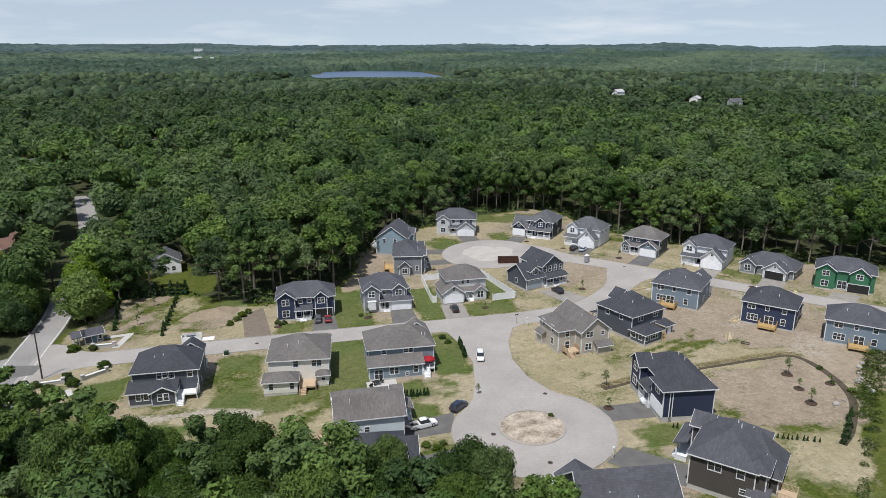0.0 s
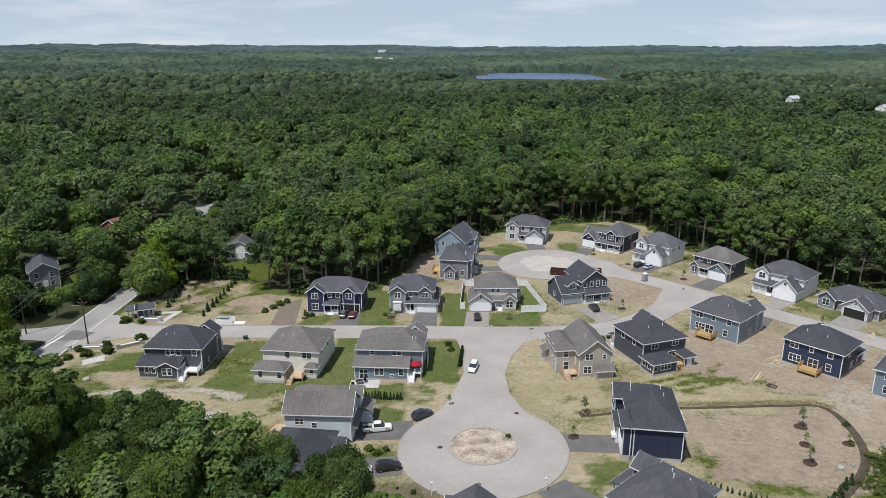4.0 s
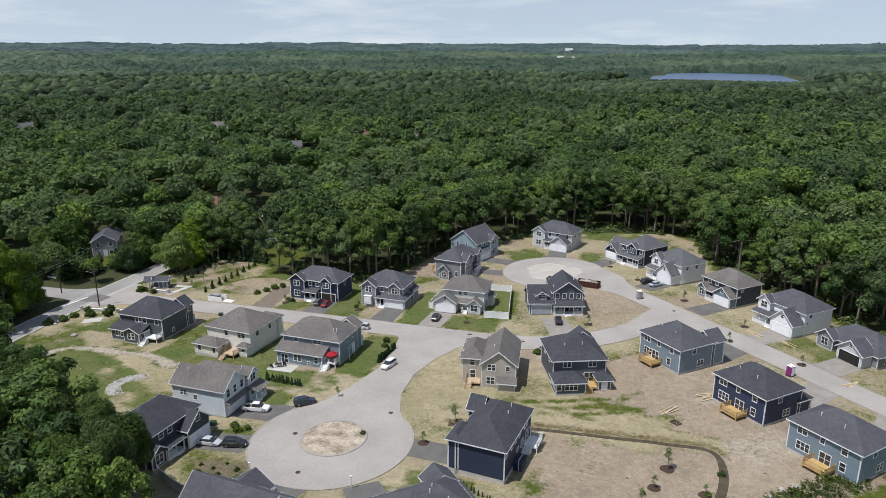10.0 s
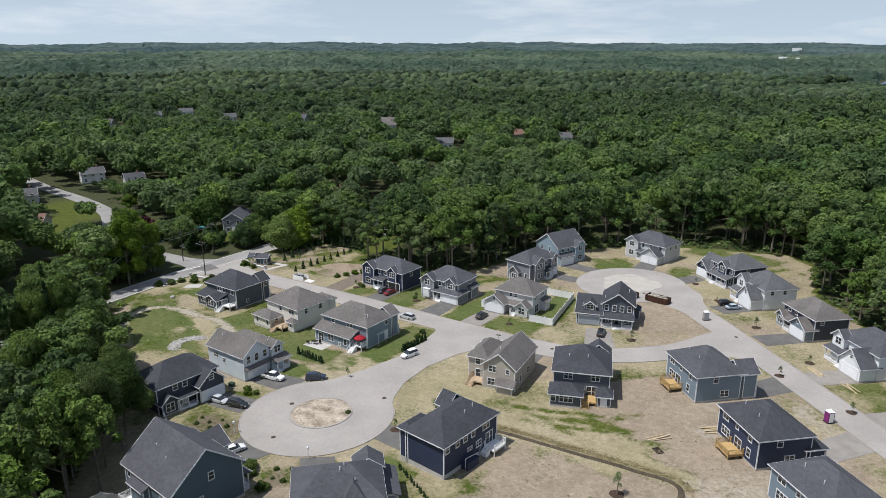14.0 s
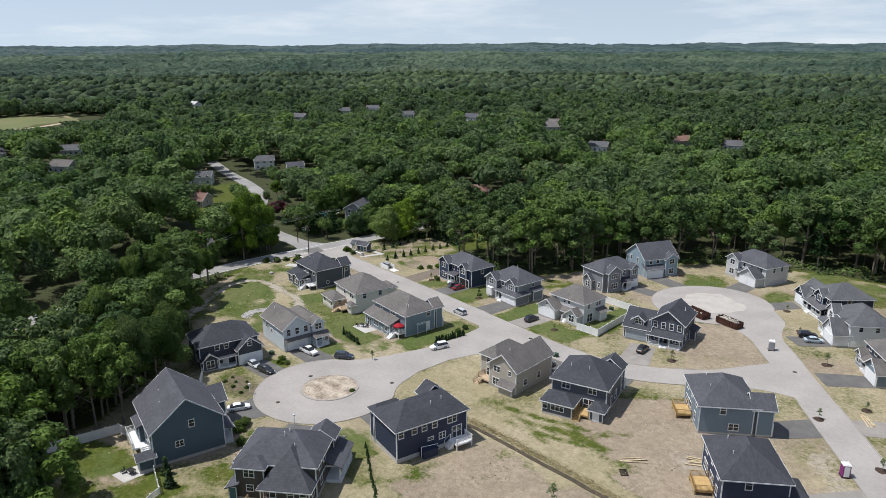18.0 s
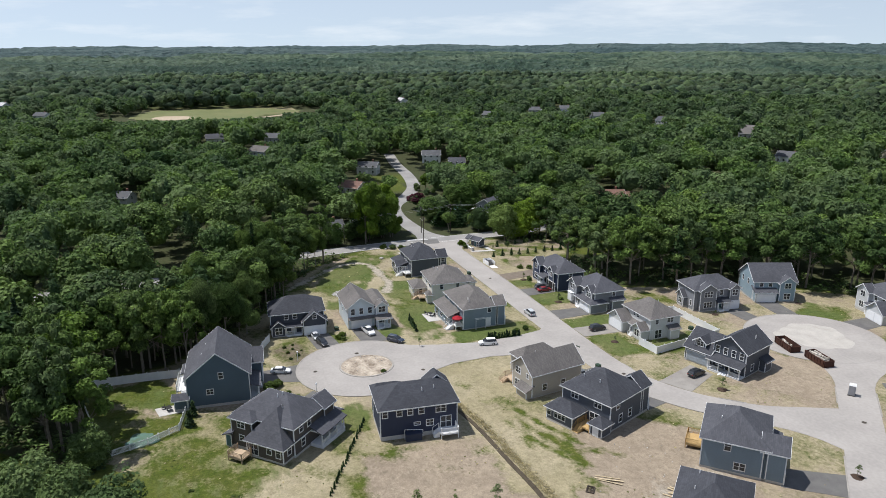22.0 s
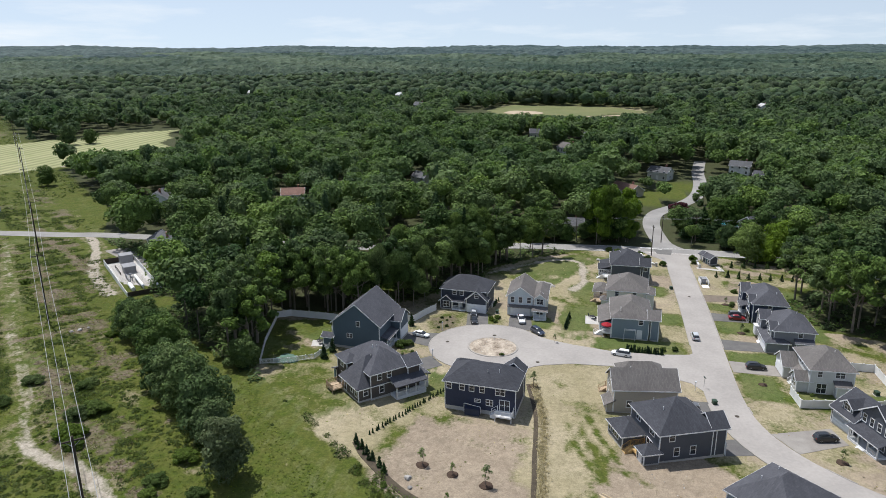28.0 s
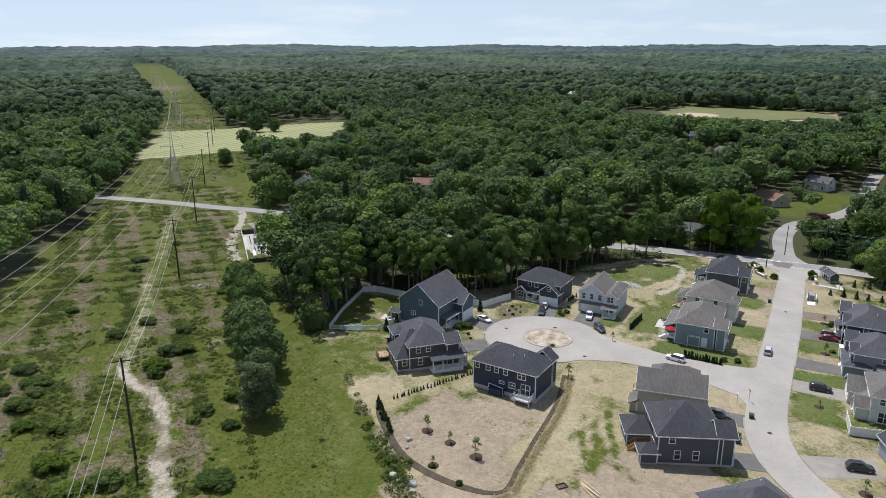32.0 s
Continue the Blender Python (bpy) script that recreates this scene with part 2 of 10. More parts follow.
M["bark"] = mat("bark", (0.24, 0.21, 0.17), (0.13, 0.11, 0.09), rough=0.95, scale=2)
M["asphalt"] = mat("new_road_asphalt", (0.372, 0.346, 0.318), (0.288, 0.268, 0.247), rough=0.92, scale=0.12, fine=14, bump=0.15, spec=0.2)
M["asphalt_old"] = mat("old_road_asphalt", (0.32, 0.308, 0.292), (0.215, 0.207, 0.197), rough=0.92, scale=0.1, fine=26, bump=0.15, spec=0.2)
M["drive"] = mat("driveway_asphalt", (0.105, 0.10, 0.098), (0.15, 0.145, 0.135), rough=0.9, scale=0.5, fine=20, spec=0.25)
M["drive_pale"] = mat("gravel_driveway", (0.30, 0.28, 0.25), (0.22, 0.20, 0.18), rough=0.95, scale=0.5, fine=20)
M["dust"] = mat("dusty_asphalt", (0.46, 0.43, 0.385), (0.36, 0.335, 0.30), rough=0.95, scale=0.3, fine=9)
M["kerb"] = mat("kerb", (0.36, 0.335, 0.30), (0.26, 0.24, 0.215), rough=0.9, scale=1.0)
M["concrete"] = mat("concrete", (0.50, 0.48, 0.45), (0.40, 0.385, 0.36), rough=0.9, scale=0.8)
M["white"] = mat("white_vinyl", (0.80, 0.80, 0.79), (0.70, 0.70, 0.69), rough=0.45, scale=0.7)
M["trim"] = mat("white_trim", (0.76, 0.765, 0.77), (0.66, 0.67, 0.68), rough=0.5, scale=1.0)
M["glass"] = mat("window_glass", (0.025, 0.03, 0.036), (0.045, 0.05, 0.058), rough=0.06, scale=0.3, spec=0.6)
M["wood"] = mat("new_lumber", (0.52, 0.36, 0.16), (0.40, 0.26, 0.11), rough=0.75, scale=1.5)
M["wood_pale"] = mat("weathered_lumber", (0.50, 0.38, 0.26), (0.40, 0.30, 0.20), rough=0.8, scale=1.5)
M["rust"] = mat("rusty_steel", (0.10, 0.045, 0.03), (0.05, 0.025, 0.02), rough=0.8, scale=0.8, metal=0.3)
M["debris"] = mat("debris", (0.5, 0.46, 0.4), (0.2, 0.17, 0.14), rough=0.9, scale=1.4, isl=0.4)
M["pole"] = mat("treated_pole", (0.07, 0.055, 0.042), (0.045, 0.036, 0.03), rough=0.9, scale=1.2)
M["steel"] = mat("galvanised_steel", (0.42, 0.43, 0.44), (0.32, 0.33, 0.34), rough=0.5, metal=0.7, scale=1)
M["wire"] = mat("wire", (0.45, 0.45, 0.44), (0.36, 0.36, 0.35), rough=0.5, metal=0.3, scale=1)
M["stone"] = mat("stone", (0.40, 0.38, 0.35), (0.27, 0.255, 0.24), rough=0.9, scale=1.2, rnd=0.2)
M["earth"] = mat("bare_earth", (0.20, 0.165, 0.13), (0.145, 0.118, 0.092), rough=1, scale=0.6, fine=6)
M["pale_stone"] = mat("pale_cobble", (0.44, 0.425, 0.395), (0.32, 0.305, 0.285), rough=0.95, scale=0.8, isl=0.25)
M["netting"] = mat("garden_netting", (0.10, 0.19, 0.16), (0.075, 0.11, 0.06), rough=0.8, scale=0.9, fine=9)
M["mulch"] = mat("dark_mulch", (0.045, 0.028, 0.02), (0.075, 0.05, 0.035), rough=1, scale=2)
M["sand"] = mat("bare_sand", (0.46, 0.375, 0.27), (0.34, 0.265, 0.185), rough=1, scale=0.5, bump=0.4)
M["island"] = mat("patchy_sand", (0.52, 0.45, 0.36), (0.17, 0.13, 0.095), rough=1, scale=0.45, fine=5, bump=0.5)
M["gravel"] = mat("crushed_stone", (0.50, 0.46, 0.41), (0.37, 0.34, 0.30), rough=1, scale=1, bump=0.4)
M["paint"] = mat("road_paint", (0.72, 0.71, 0.68), (0.58, 0.57, 0.55), rough=0.7, scale=2)
M["red"] = mat("red_fabric", (0.34, 0.012, 0.022), (0.26, 0.01, 0.02), rough=0.8)
M["purple_plastic"] = mat("purple_plastic", (0.22, 0.03, 0.17), (0.18, 0.02, 0.14), rough=0.5)
M["grey_plastic"] = mat("grey_plastic", (0.30, 0.30, 0.31), (0.25, 0.25, 0.26), rough=0.5)
M["black"] = mat("black_rubber", (0.018, 0.018, 0.018), (0.028, 0.028, 0.028), rough=0.75)
M["green_box"] = mat("green_metal_box", (0.03, 0.06, 0.035), (0.025, 0.05, 0.03), rough=0.5)
M["pool"] = mat("pool_water", (0.10, 0.42, 0.48), (0.12, 0.48, 0.52), rough=0.05, scale=1)
M["water"] = mat("lake_water", (0.075, 0.12, 0.20), (0.06, 0.10, 0.17), rough=0.35, scale=0.02)
M["water"].node_tree.nodes["Principled BSDF"].inputs["Specular IOR Level"].default_value = 0.2


# ---- mesh helpers ----
def mesh_of(name, verts, faces, material=None, smooth=False):
    me = bpy.data.meshes.new(name)
    v = np.asarray(verts, dtype=np.float32).reshape(-1, 3)
    f = np.asarray(faces, dtype=np.int32)
    me.vertices.add(len(v)); me.vertices.foreach_set("co", v.ravel())
    k = f.shape[1]
    me.loops.add(f.size); me.loops.foreach_set("vertex_index", f.ravel())
    me.polygons.add(len(f)); me.polygons.foreach_set("loop_start", np.arange(0, f.size, k, dtype=np.int32))
    me.update(calc_edges=True)
    me.polygons.foreach_set("use_smooth", np.full(len(f), bool(smooth)))
    if material:
        me.materials.append(material)
    return me


def flush(bm, name, material):
    bmesh.ops.recalc_face_normals(bm, faces=bm.faces)
    me = bpy.data.meshes.new(name)
    bm.to_mesh(me); bm.free()
    me.materials.append(material)
    return me


def part(name, bm, material, parent, label=""):
    """One mesh object under a thing or a part; bm is a bmesh or a finished mesh."""
    me = flush(bm, name, material) if isinstance(bm, bmesh.types.BMesh) else bm
    ob = new(name, me)
    ob.parent = parent
    return tagged(ob, label)


def thing(name, label, category, x=0, y=0, z=0, rz=0, group="", kind=""):
    ob = new(name)
    ob.matrix_basis = pose(x, y, z, 0, 0, rz)
    return tagged(ob, label, category, group, kind)


def solo(name, me, label, category, x=0, y=0, z=0, rz=0, group="", kind=""):
    ob = new(name, me)
    ob.matrix_basis = pose(x, y, z, 0, 0, rz)
    return tagged(ob, label, category, group, kind)


def box(bm, x0, x1, y0, y1, z0, z1):
    v = [bm.verts.new((x, y, z)) for z in (z0, z1) for x, y in ((x0, y0), (x1, y0), (x1, y1), (x0, y1))]
    for q in ((3, 2, 1, 0), (4, 5, 6, 7), (0, 1, 5, 4), (1, 2, 6, 5), (2, 3, 7, 6), (3, 0, 4, 7)):
        bm.faces.new([v[i] for i in q])
    return v


def boxes(*rows):
    bm = bmesh.new()
    for r in rows:
        box(bm, *r)
    return bm


def bar(bm, a, b, r, r2=None, n=6):
    """A round bar from a to b, tapering from r to r2."""
    a, b = Vector(a), Vector(b)
    r2 = r if r2 is None else r2
    q = (b - a).to_track_quat("Z", "Y")
    ring = [[bm.verts.new(p + q @ Vector((rr * math.cos(2 * math.pi * i / n), rr * math.sin(2 * math.pi * i / n), 0))) for i in range(n)] for p, rr in ((a, r), (b, r2))]
    for i in range(n):
        j = (i + 1) % n
        bm.faces.new((ring[0][i], ring[0][j], ring[1][j], ring[1][i]))
    bm.faces.new(ring[0][::-1]); bm.faces.new(ring[1])


def bars(rows, n=6):
    bm = bmesh.new()
    for r in rows:
        bar(bm, *r, n=n)
    return bm


# ---- lie of the land ----
def gz(x, y):
    """Height of the ground: it falls a little to the west and north and lies nearly level beyond."""
    x, y = np.asarray(x, float), np.asarray(y, float)
    return 0.0285 * np.clip(x, -45, 90) - 0.0070 * np.clip(y, 20, 240) - 0.07


def g1(x, y):
    return float(gz(x, y))


def far_hills(x, y):
    """Low hills that rise only far away."""
    r = np.hypot(x - 60, y - 100)
    k = np.clip((r - 700) / 3600, 0, 1) ** 1.4
    h = 5 * np.sin(x * 0.0017 + 1.0) * np.cos(y * 0.0021) + 4 * np.sin(x * 0.0041 - y * 0.0033) + 3 * np.sin(y * 0.0057 + x * 0.0023 + 2) + 2 * np.sin(x * 0.011 + y * 0.007)
    return k * (1.3 * h + 31.0)


# ---- plan: roads and clearings ----
def bez(points, step=2.5):
    """A smooth line (Catmull-Rom) through a few points."""
    p = np.array(points, float)
    p = np.vstack([2 * p[0] - p[1], p, 2 * p[-1] - p[-2]])
    out = []
    for i in range(1, len(p) - 2):
        n = max(2, int(np.linalg.norm(p[i + 1] - p[i]) / step))
        t = np.linspace(0, 1, n, endpoint=False)[:, None]
        a, b, c, d = p[i - 1], p[i], p[i + 1], p[i + 2]
        out.append(0.5 * (2 * b + (c - a) * t + (2 * a - 5 * b + 4 * c - d) * t ** 2 + (3 * b - a - 3 * c + d) * t ** 3))
    return np.vstack(out + [p[-2][None]])


STREET = bez([(-60, 153.4), (-30, 153.0), (0, 152.6), (30, 151.8), (52, 151.4), (64, 152.8), (74, 157.4), (82, 164.5), (90, 174), (95, 178.5)])
DIAG = bez([(66, 207.5), (100, 173.5), (130, 143.5), (175, 98.5), (240, 34)])
SPUR = bez([(37.1, 108), (37.1, 115), (37.1, 121), (37.7, 130), (38.4, 139), (39.2, 146.5), (39.6, 151)], 1.2)
CROSS = bez([(-98, 340), (-78, 272), (-71, 240), (-66.5, 206), (-63, 182), (-62.2, 160), (-61.5, 140), (-60, 121), (-57, 98), (-50, 74), (-43, 45), (-40, 0), (-38.5, -55), (-35.5, -72), (-32, -102), (-26, -136), (-14, -180), (14, -260)])
WEST = bez([(-60, 152.2), (-79, 149.4), (-102, 148.6), (-121, 152.4), (-138, 163), (-160, 173.4), (-191, 179.6), (-229, 183.4), (-270, 190)])
FIELD_RD = bez([(-95, -228), (-121, -216), (-168, -190), (-215, -160)])
ROADS = [(STREET, 7.3), (DIAG, 6.9), (SPUR, 9.5), (CROSS, 7.2), (WEST, 6.8)]
DISCS = [(37.2, 101.8, 14.1), (58.0, 206.0, 15.2)]


def line_dist(x, y, line):
    """Distance of many points to a line of points."""
    x, y = np.ravel(x), np.ravel(y)
    best = np.full(x.shape, 1e9)
    a, b = line[:-1], line[1:]
    for (ax, ay), (bx, by) in zip(a, b):
        dx, dy = bx - ax, by - ay
        t = np.clip(((x - ax) * dx + (y - ay) * dy) / (dx * dx + dy * dy), 0, 1)
        best = np.minimum(best, (x - ax - t * dx) ** 2 + (y - ay - t * dy) ** 2)
    return np.sqrt(best)


def offset_line(line, d):
    t = np.gradient(line, axis=0); t /= np.linalg.norm(t, axis=1)[:, None]
    return line + np.stack([-t[:, 1], t[:, 0]], 1) * d


def road_gap(x, y):
    """Distance beyond the nearest road edge; negative on a road."""
    shape = np.shape(x)
    d = np.full(np.size(x), 1e9)
    for line, w in ROADS:
        d = np.minimum(d, line_dist(x, y, line[::2] if len(line) > 60 else line) - w / 2)
    for cx_, cy_, r in DISCS:
        d = np.minimum(d, np.hypot(np.ravel(x) - cx_, np.ravel(y) - cy_) - r)
    return d.reshape(shape)


def inside(x, y, poly):
    """Which points lie in a polygon."""
    x, y = np.asarray(x, float), np.asarray(y, float)
    r = np.zeros(x.shape, bool)
    n = len(poly)
    for i in range(n):
        (x0, y0), (x1, y1) = poly[i], poly[(i + 1) % n]
        if y0 == y1:
            continue
        r ^= ((y0 > y) != (y1 > y)) & (x < (x1 - x0) * (y - y0) / (y1 - y0) + x0)
    return r


CLEAR = [(-57, 168), (-48, 195), (-33, 192), (-14, 178), (8, 181), (14, 198), (20, 222), (38, 241), (62, 254), (90, 259), (98, 252), (100, 238), (103, 223), (110, 215.5), (117, 203.5), (124, 199.5), (131, 188), (134, 182), (141, 177), (168, 162),
         (160, 140), (135, 125), (122, 120), (100, 100), (88, 84), (76, 71), (62, 54), (27, 44), (23, 62), (8, 76), (-2, 83), (-14, 92), (-27, 93), (-44, 106), (-57, 125)]
FIELD = [(-112, -221), (-168, -187), (-232, -163), (-352, -222), (-300, -262), (-214, -314)]
BALL = [(-520, 22), (-528, 110), (-606, 182), (-652, 130), (-645, 30), (-590, 12)]
LAKE = [(40, 1230), (24, 1400), (24, 1520), (66, 1600), (150, 1650), (250, 1620), (300, 1520), (300, 1380), (262, 1250), (150, 1200)]
PX, PY = 45.5, -10.0
DX, DY = -0.727, -0.687


def corridor(x, y):
    """Offset across (positive to the north-west) and way along the power line."""
    return (x - PX) * DY * 1.0 + (y - PY) * -DX * 1.0, (x - PX) * DX + (y - PY) * DY


CORR = [(-1330, -1710), (-826, -1072), (-354, -468), (-168, -270), (-62, -168), (-21, -130), (18, -94), (46, -76), (84, -40), (240, 112), (320, 270), (200, 160), (160, 140), (135, 125), (122, 120), (100, 100), (88, 84), (76, 71),
        (62, 52), (54, 40), (32, 12), (25, 6), (-4, -14), (-34, -55), (-66, -76), (-90, -95), (-143, -155), (-200, -230), (-378, -413), (-862, -975), (-1370, -1600)]
LAWNS = [(-104, 172, 12, 10), (-90, 180, 11, 13), (-84, 116, 12, 9), (-94, 247, 11, 11), (-160, 158, 12, 12), (-186, 168, 16, 9), (-155, 141, 12, 9), (-42, 214, 8, 9), (-103, -8, 11, 9), (-158, 39, 7, 7),
         (-224, 203, 12, 10), (-198, 209, 11, 10), (-146, 145, 10, 10), (-84, 184, 12, 12), (-34, 200, 10, 10), (-135, 150, 8, 10), (-12, 8, 10, 12), (-6, 62, 12, 10), (-40, 62, 14, 10), (-70, 98, 10, 12), (30, 8, 8, 8)]


FAR_HOMES = [(-124, 458, 70, "w_tan", "r_red"), (-90, 466, 30, "w_whitew", "r_grey"), (-456, 390, 50, "w_light", "r_grey"), (-458, 424, 60, "w_whitew", "r_grey"), (-234, 450, 40, "w_pale", "r_brown"), (-331, 124, 60, "w_light", "r_grey"), (-330, 448, 20, "w_light", "r_dark"),
             (-252, 471, 30, "w_pale", "r_brown"), (-141, 395, 30, "w_whitew", "r_grey"), (-340, 84, 90, "w_pale", "r_dark"), (-386, 416, 60, "w_whitew", "r_grey"), (-430, 330, 30, "w_light", "r_grey"), (-269, 109, 45, "w_light", "r_brown"), (-12, -14, 40, "w_light", "r_grey"),
             (425, 700, 40, "w_whitew", "r_white"), (447, 662, 0, "w_light", "r_grey"), (389, 815, 20, "w_whitew", "r_white"), (-705, -330, 60, "w_whitew", "r_white"), (-620, 300, 10, "w_whitew", "r_white"), (-700, -120, 40, "w_light", "r_white"), (-560, -60, 60, "w_whitew", "r_grey"), (-80, -60, 20, "w_whitew", "r_grey")]
OPEN = []


def open_side(x, y, ex, ey, r_, low):
    """Low growth from a spot towards the estate's side, rising as it goes."""
    d = math.hypot(ex - x, ey - y)
    m_ = 0.26 * d
    OPEN.append((x, y, x + (ex - x) / d * m_, y + (ey - y) / d * m_, r_, low, 65 / d))


for hx, hy, *_ in FAR_HOMES:
    LAWNS.append((hx, hy, 8, 8))
    if hy > 600:
        open_side(hx, hy, 0, 0, 13, 2.0)
    else:
        open_side(hx, hy, 140, 60, 9, 3.4)
for x_, y_, r_, low_ in [(-80, 149, 6, 0), (-100, 149, 7, 0), (-122, 153, 8, 0), (-142, 165, 7, 0), (-160, 173, 8, 0), (-185, 180, 9, 1), (-210, 182, 6, 3), (-545, 20, 34, 0), (-540, 70, 34, 0), (-545, 120, 34, 0), (-585, 165, 30, 0), (-105, -9, 10, 1), (-158, 39, 8, 2.5),
                         (-156, 142, 9, 0), (-199, 162, 8, 2), (-226, 205, 8, 2), (-104, 176, 7, 1), (-202, 211, 5, 4), (-98, 247, 8, 2), (-240, -185, 34, 1), (-290, -215, 34, 1), (-330, -240, 30, 2)]:
    open_side(x_, y_, 175, 95, r_, low_)
open_side(-91, 185, 45, 0, 8, 1.0)
open_side(-42, 215, 20, 0, 6, 1.5)
open_side(-71, 242, 115, 17, 5, 1.5)
open_side(-88, 114, 160, 60, 10, 0)
OPEN.append((130, 1250, 20, 560, 170, 5.0, 0.034))


def wooded(x, y):
    """True where woods stand."""
    x, y = np.asarray(x, float), np.asarray(y, float)
    w = ~inside(x, y, CLEAR) & ~inside(x, y, FIELD) & ~inside(x, y, BALL) & ~inside(x, y, LAKE)
    w &= ~inside(x, y, CORR)
    for cx_, cy_, a, b in LAWNS:
        w &= ((x - cx_) / a) ** 2 + ((y - cy_) / b) ** 2 > 1
    return w


# ---- ground: one sheet to the horizon ----
def axis(lo, hi, fine, far):
    a = list(np.arange(lo, hi + 0.1, fine))
    s, v = fine, hi
    while v < far:
        s *= 1.25; v += s; a.append(min(v, far + 1))
    s, v = fine, lo
    while v > -far:
        s *= 1.25; v -= s; a.insert(0, max(v, -far - 1))
    return np.array(a)


gx, gy = axis(-75, 175, 1.25, 4900), axis(-80, 265, 1.25, 4900)
GX, GY = np.meshgrid(gx, gy)
GZ = gz(GX, GY) + far_hills(GX, GY) * 0.9 - 0.0
LK = inside(GX, GY, LAKE)
GZ = np.where(LK, -4.5, GZ)
nx, ny = len(gx), len(gy)
idx = np.arange(nx * ny).reshape(ny, nx)
faces = np.stack([idx[:-1, :-1], idx[:-1, 1:], idx[1:, 1:], idx[1:, :-1]], -1).reshape(-1, 4)
ground_mesh = mesh_of("ground", np.stack([GX, GY, GZ], -1), faces, smooth=True)


def soft(d, w):
    return np.clip(0.5 - d / w, 0, 1)


def wob(x, y, s, k=0.0):
    """A cheap smooth wobble between about -1 and 1."""
    return (np.sin(x * s + 1.3 + k) * np.cos(y * s * 1.1 - k) + 0.6 * np.sin(x * s * 2.3 - y * s * 1.7 + 2 * k) + 0.4 * np.sin(y * s * 3.9 + x * s * 3.1 + k)) / 1.6


def spot(x, y, cx_, cy_, a, b, rot=0, edge=2.5):
    c, s = math.cos(radians(rot)), math.sin(radians(rot))
    u, v = (x - cx_) * c + (y - cy_) * s, -(x - cx_) * s + (y - cy_) * c
    q = np.maximum(np.abs(u) - a, np.abs(v) - b) + 0.8 * wob(x, y, 0.5)
    return soft(q, edge)


def dead_patch(x, y):
    """Where last year's brush lies dead in the corridor."""
    return 0.06 + 0.7 * wob(x, y, 0.14, 6.0) + 0.55 * wob(x, y, 0.37, 2.0)


inC = inside(GX, GY, CLEAR)
across, along = corridor(GX, GY)
inP = inside(GX, GY, CORR) & ~inC
# cover: r lush lawn, g dry straw, b bare soil
cov = np.zeros((ny, nx, 4), np.float32)
L_, S_, B_ = np.zeros_like(GX), np.zeros_like(GX), np.zeros_like(GX)
S_ = np.where(inC, 0.72 + 0.4 * wob(GX, GY, 0.12), S_)
B_ = np.where(inC, np.clip(0.36 + 0.5 * wob(GX, GY, 0.09, 2.0), 0, 1), B_)
S_ = np.where(inP, np.clip(-0.26 + 0.45 * wob(GX, GY, 0.13, 1.0), 0, 0.5), S_)
L_ = np.where(inP, np.clip(-0.02 + 0.45 * wob(GX, GY, 0.10, 3.0) + 0.25 * wob(GX, GY, 0.33, 5.0), 0, 0.6), L_)
B_ = np.where(inP, np.clip(-0.20 + 0.5 * wob(GX, GY, 0.11, 4.0) + 0.35 * wob(GX, GY, 0.31, 1.0), 0, 0.42), B_)


def edge_soft(x, y):
    """Distance from the edge of the estate's clearing."""
    return line_dist(x, y, np.array(CLEAR + CLEAR[:1], float)).reshape(np.shape(x))


def lay(which, m):
    global L_, S_, B_
    L_, S_, B_ = L_ * (1 - m), S_ * (1 - m), B_ * (1 - m)
    if which == "lawn":
        L_ = L_ + m
    elif which == "straw":
        S_ = S_ + m
    elif which == "soil":
        B_ = B_ + m
    elif which == "mix":
        S_, B_ = S_ + 0.6 * m, B_ + 0.4 * m


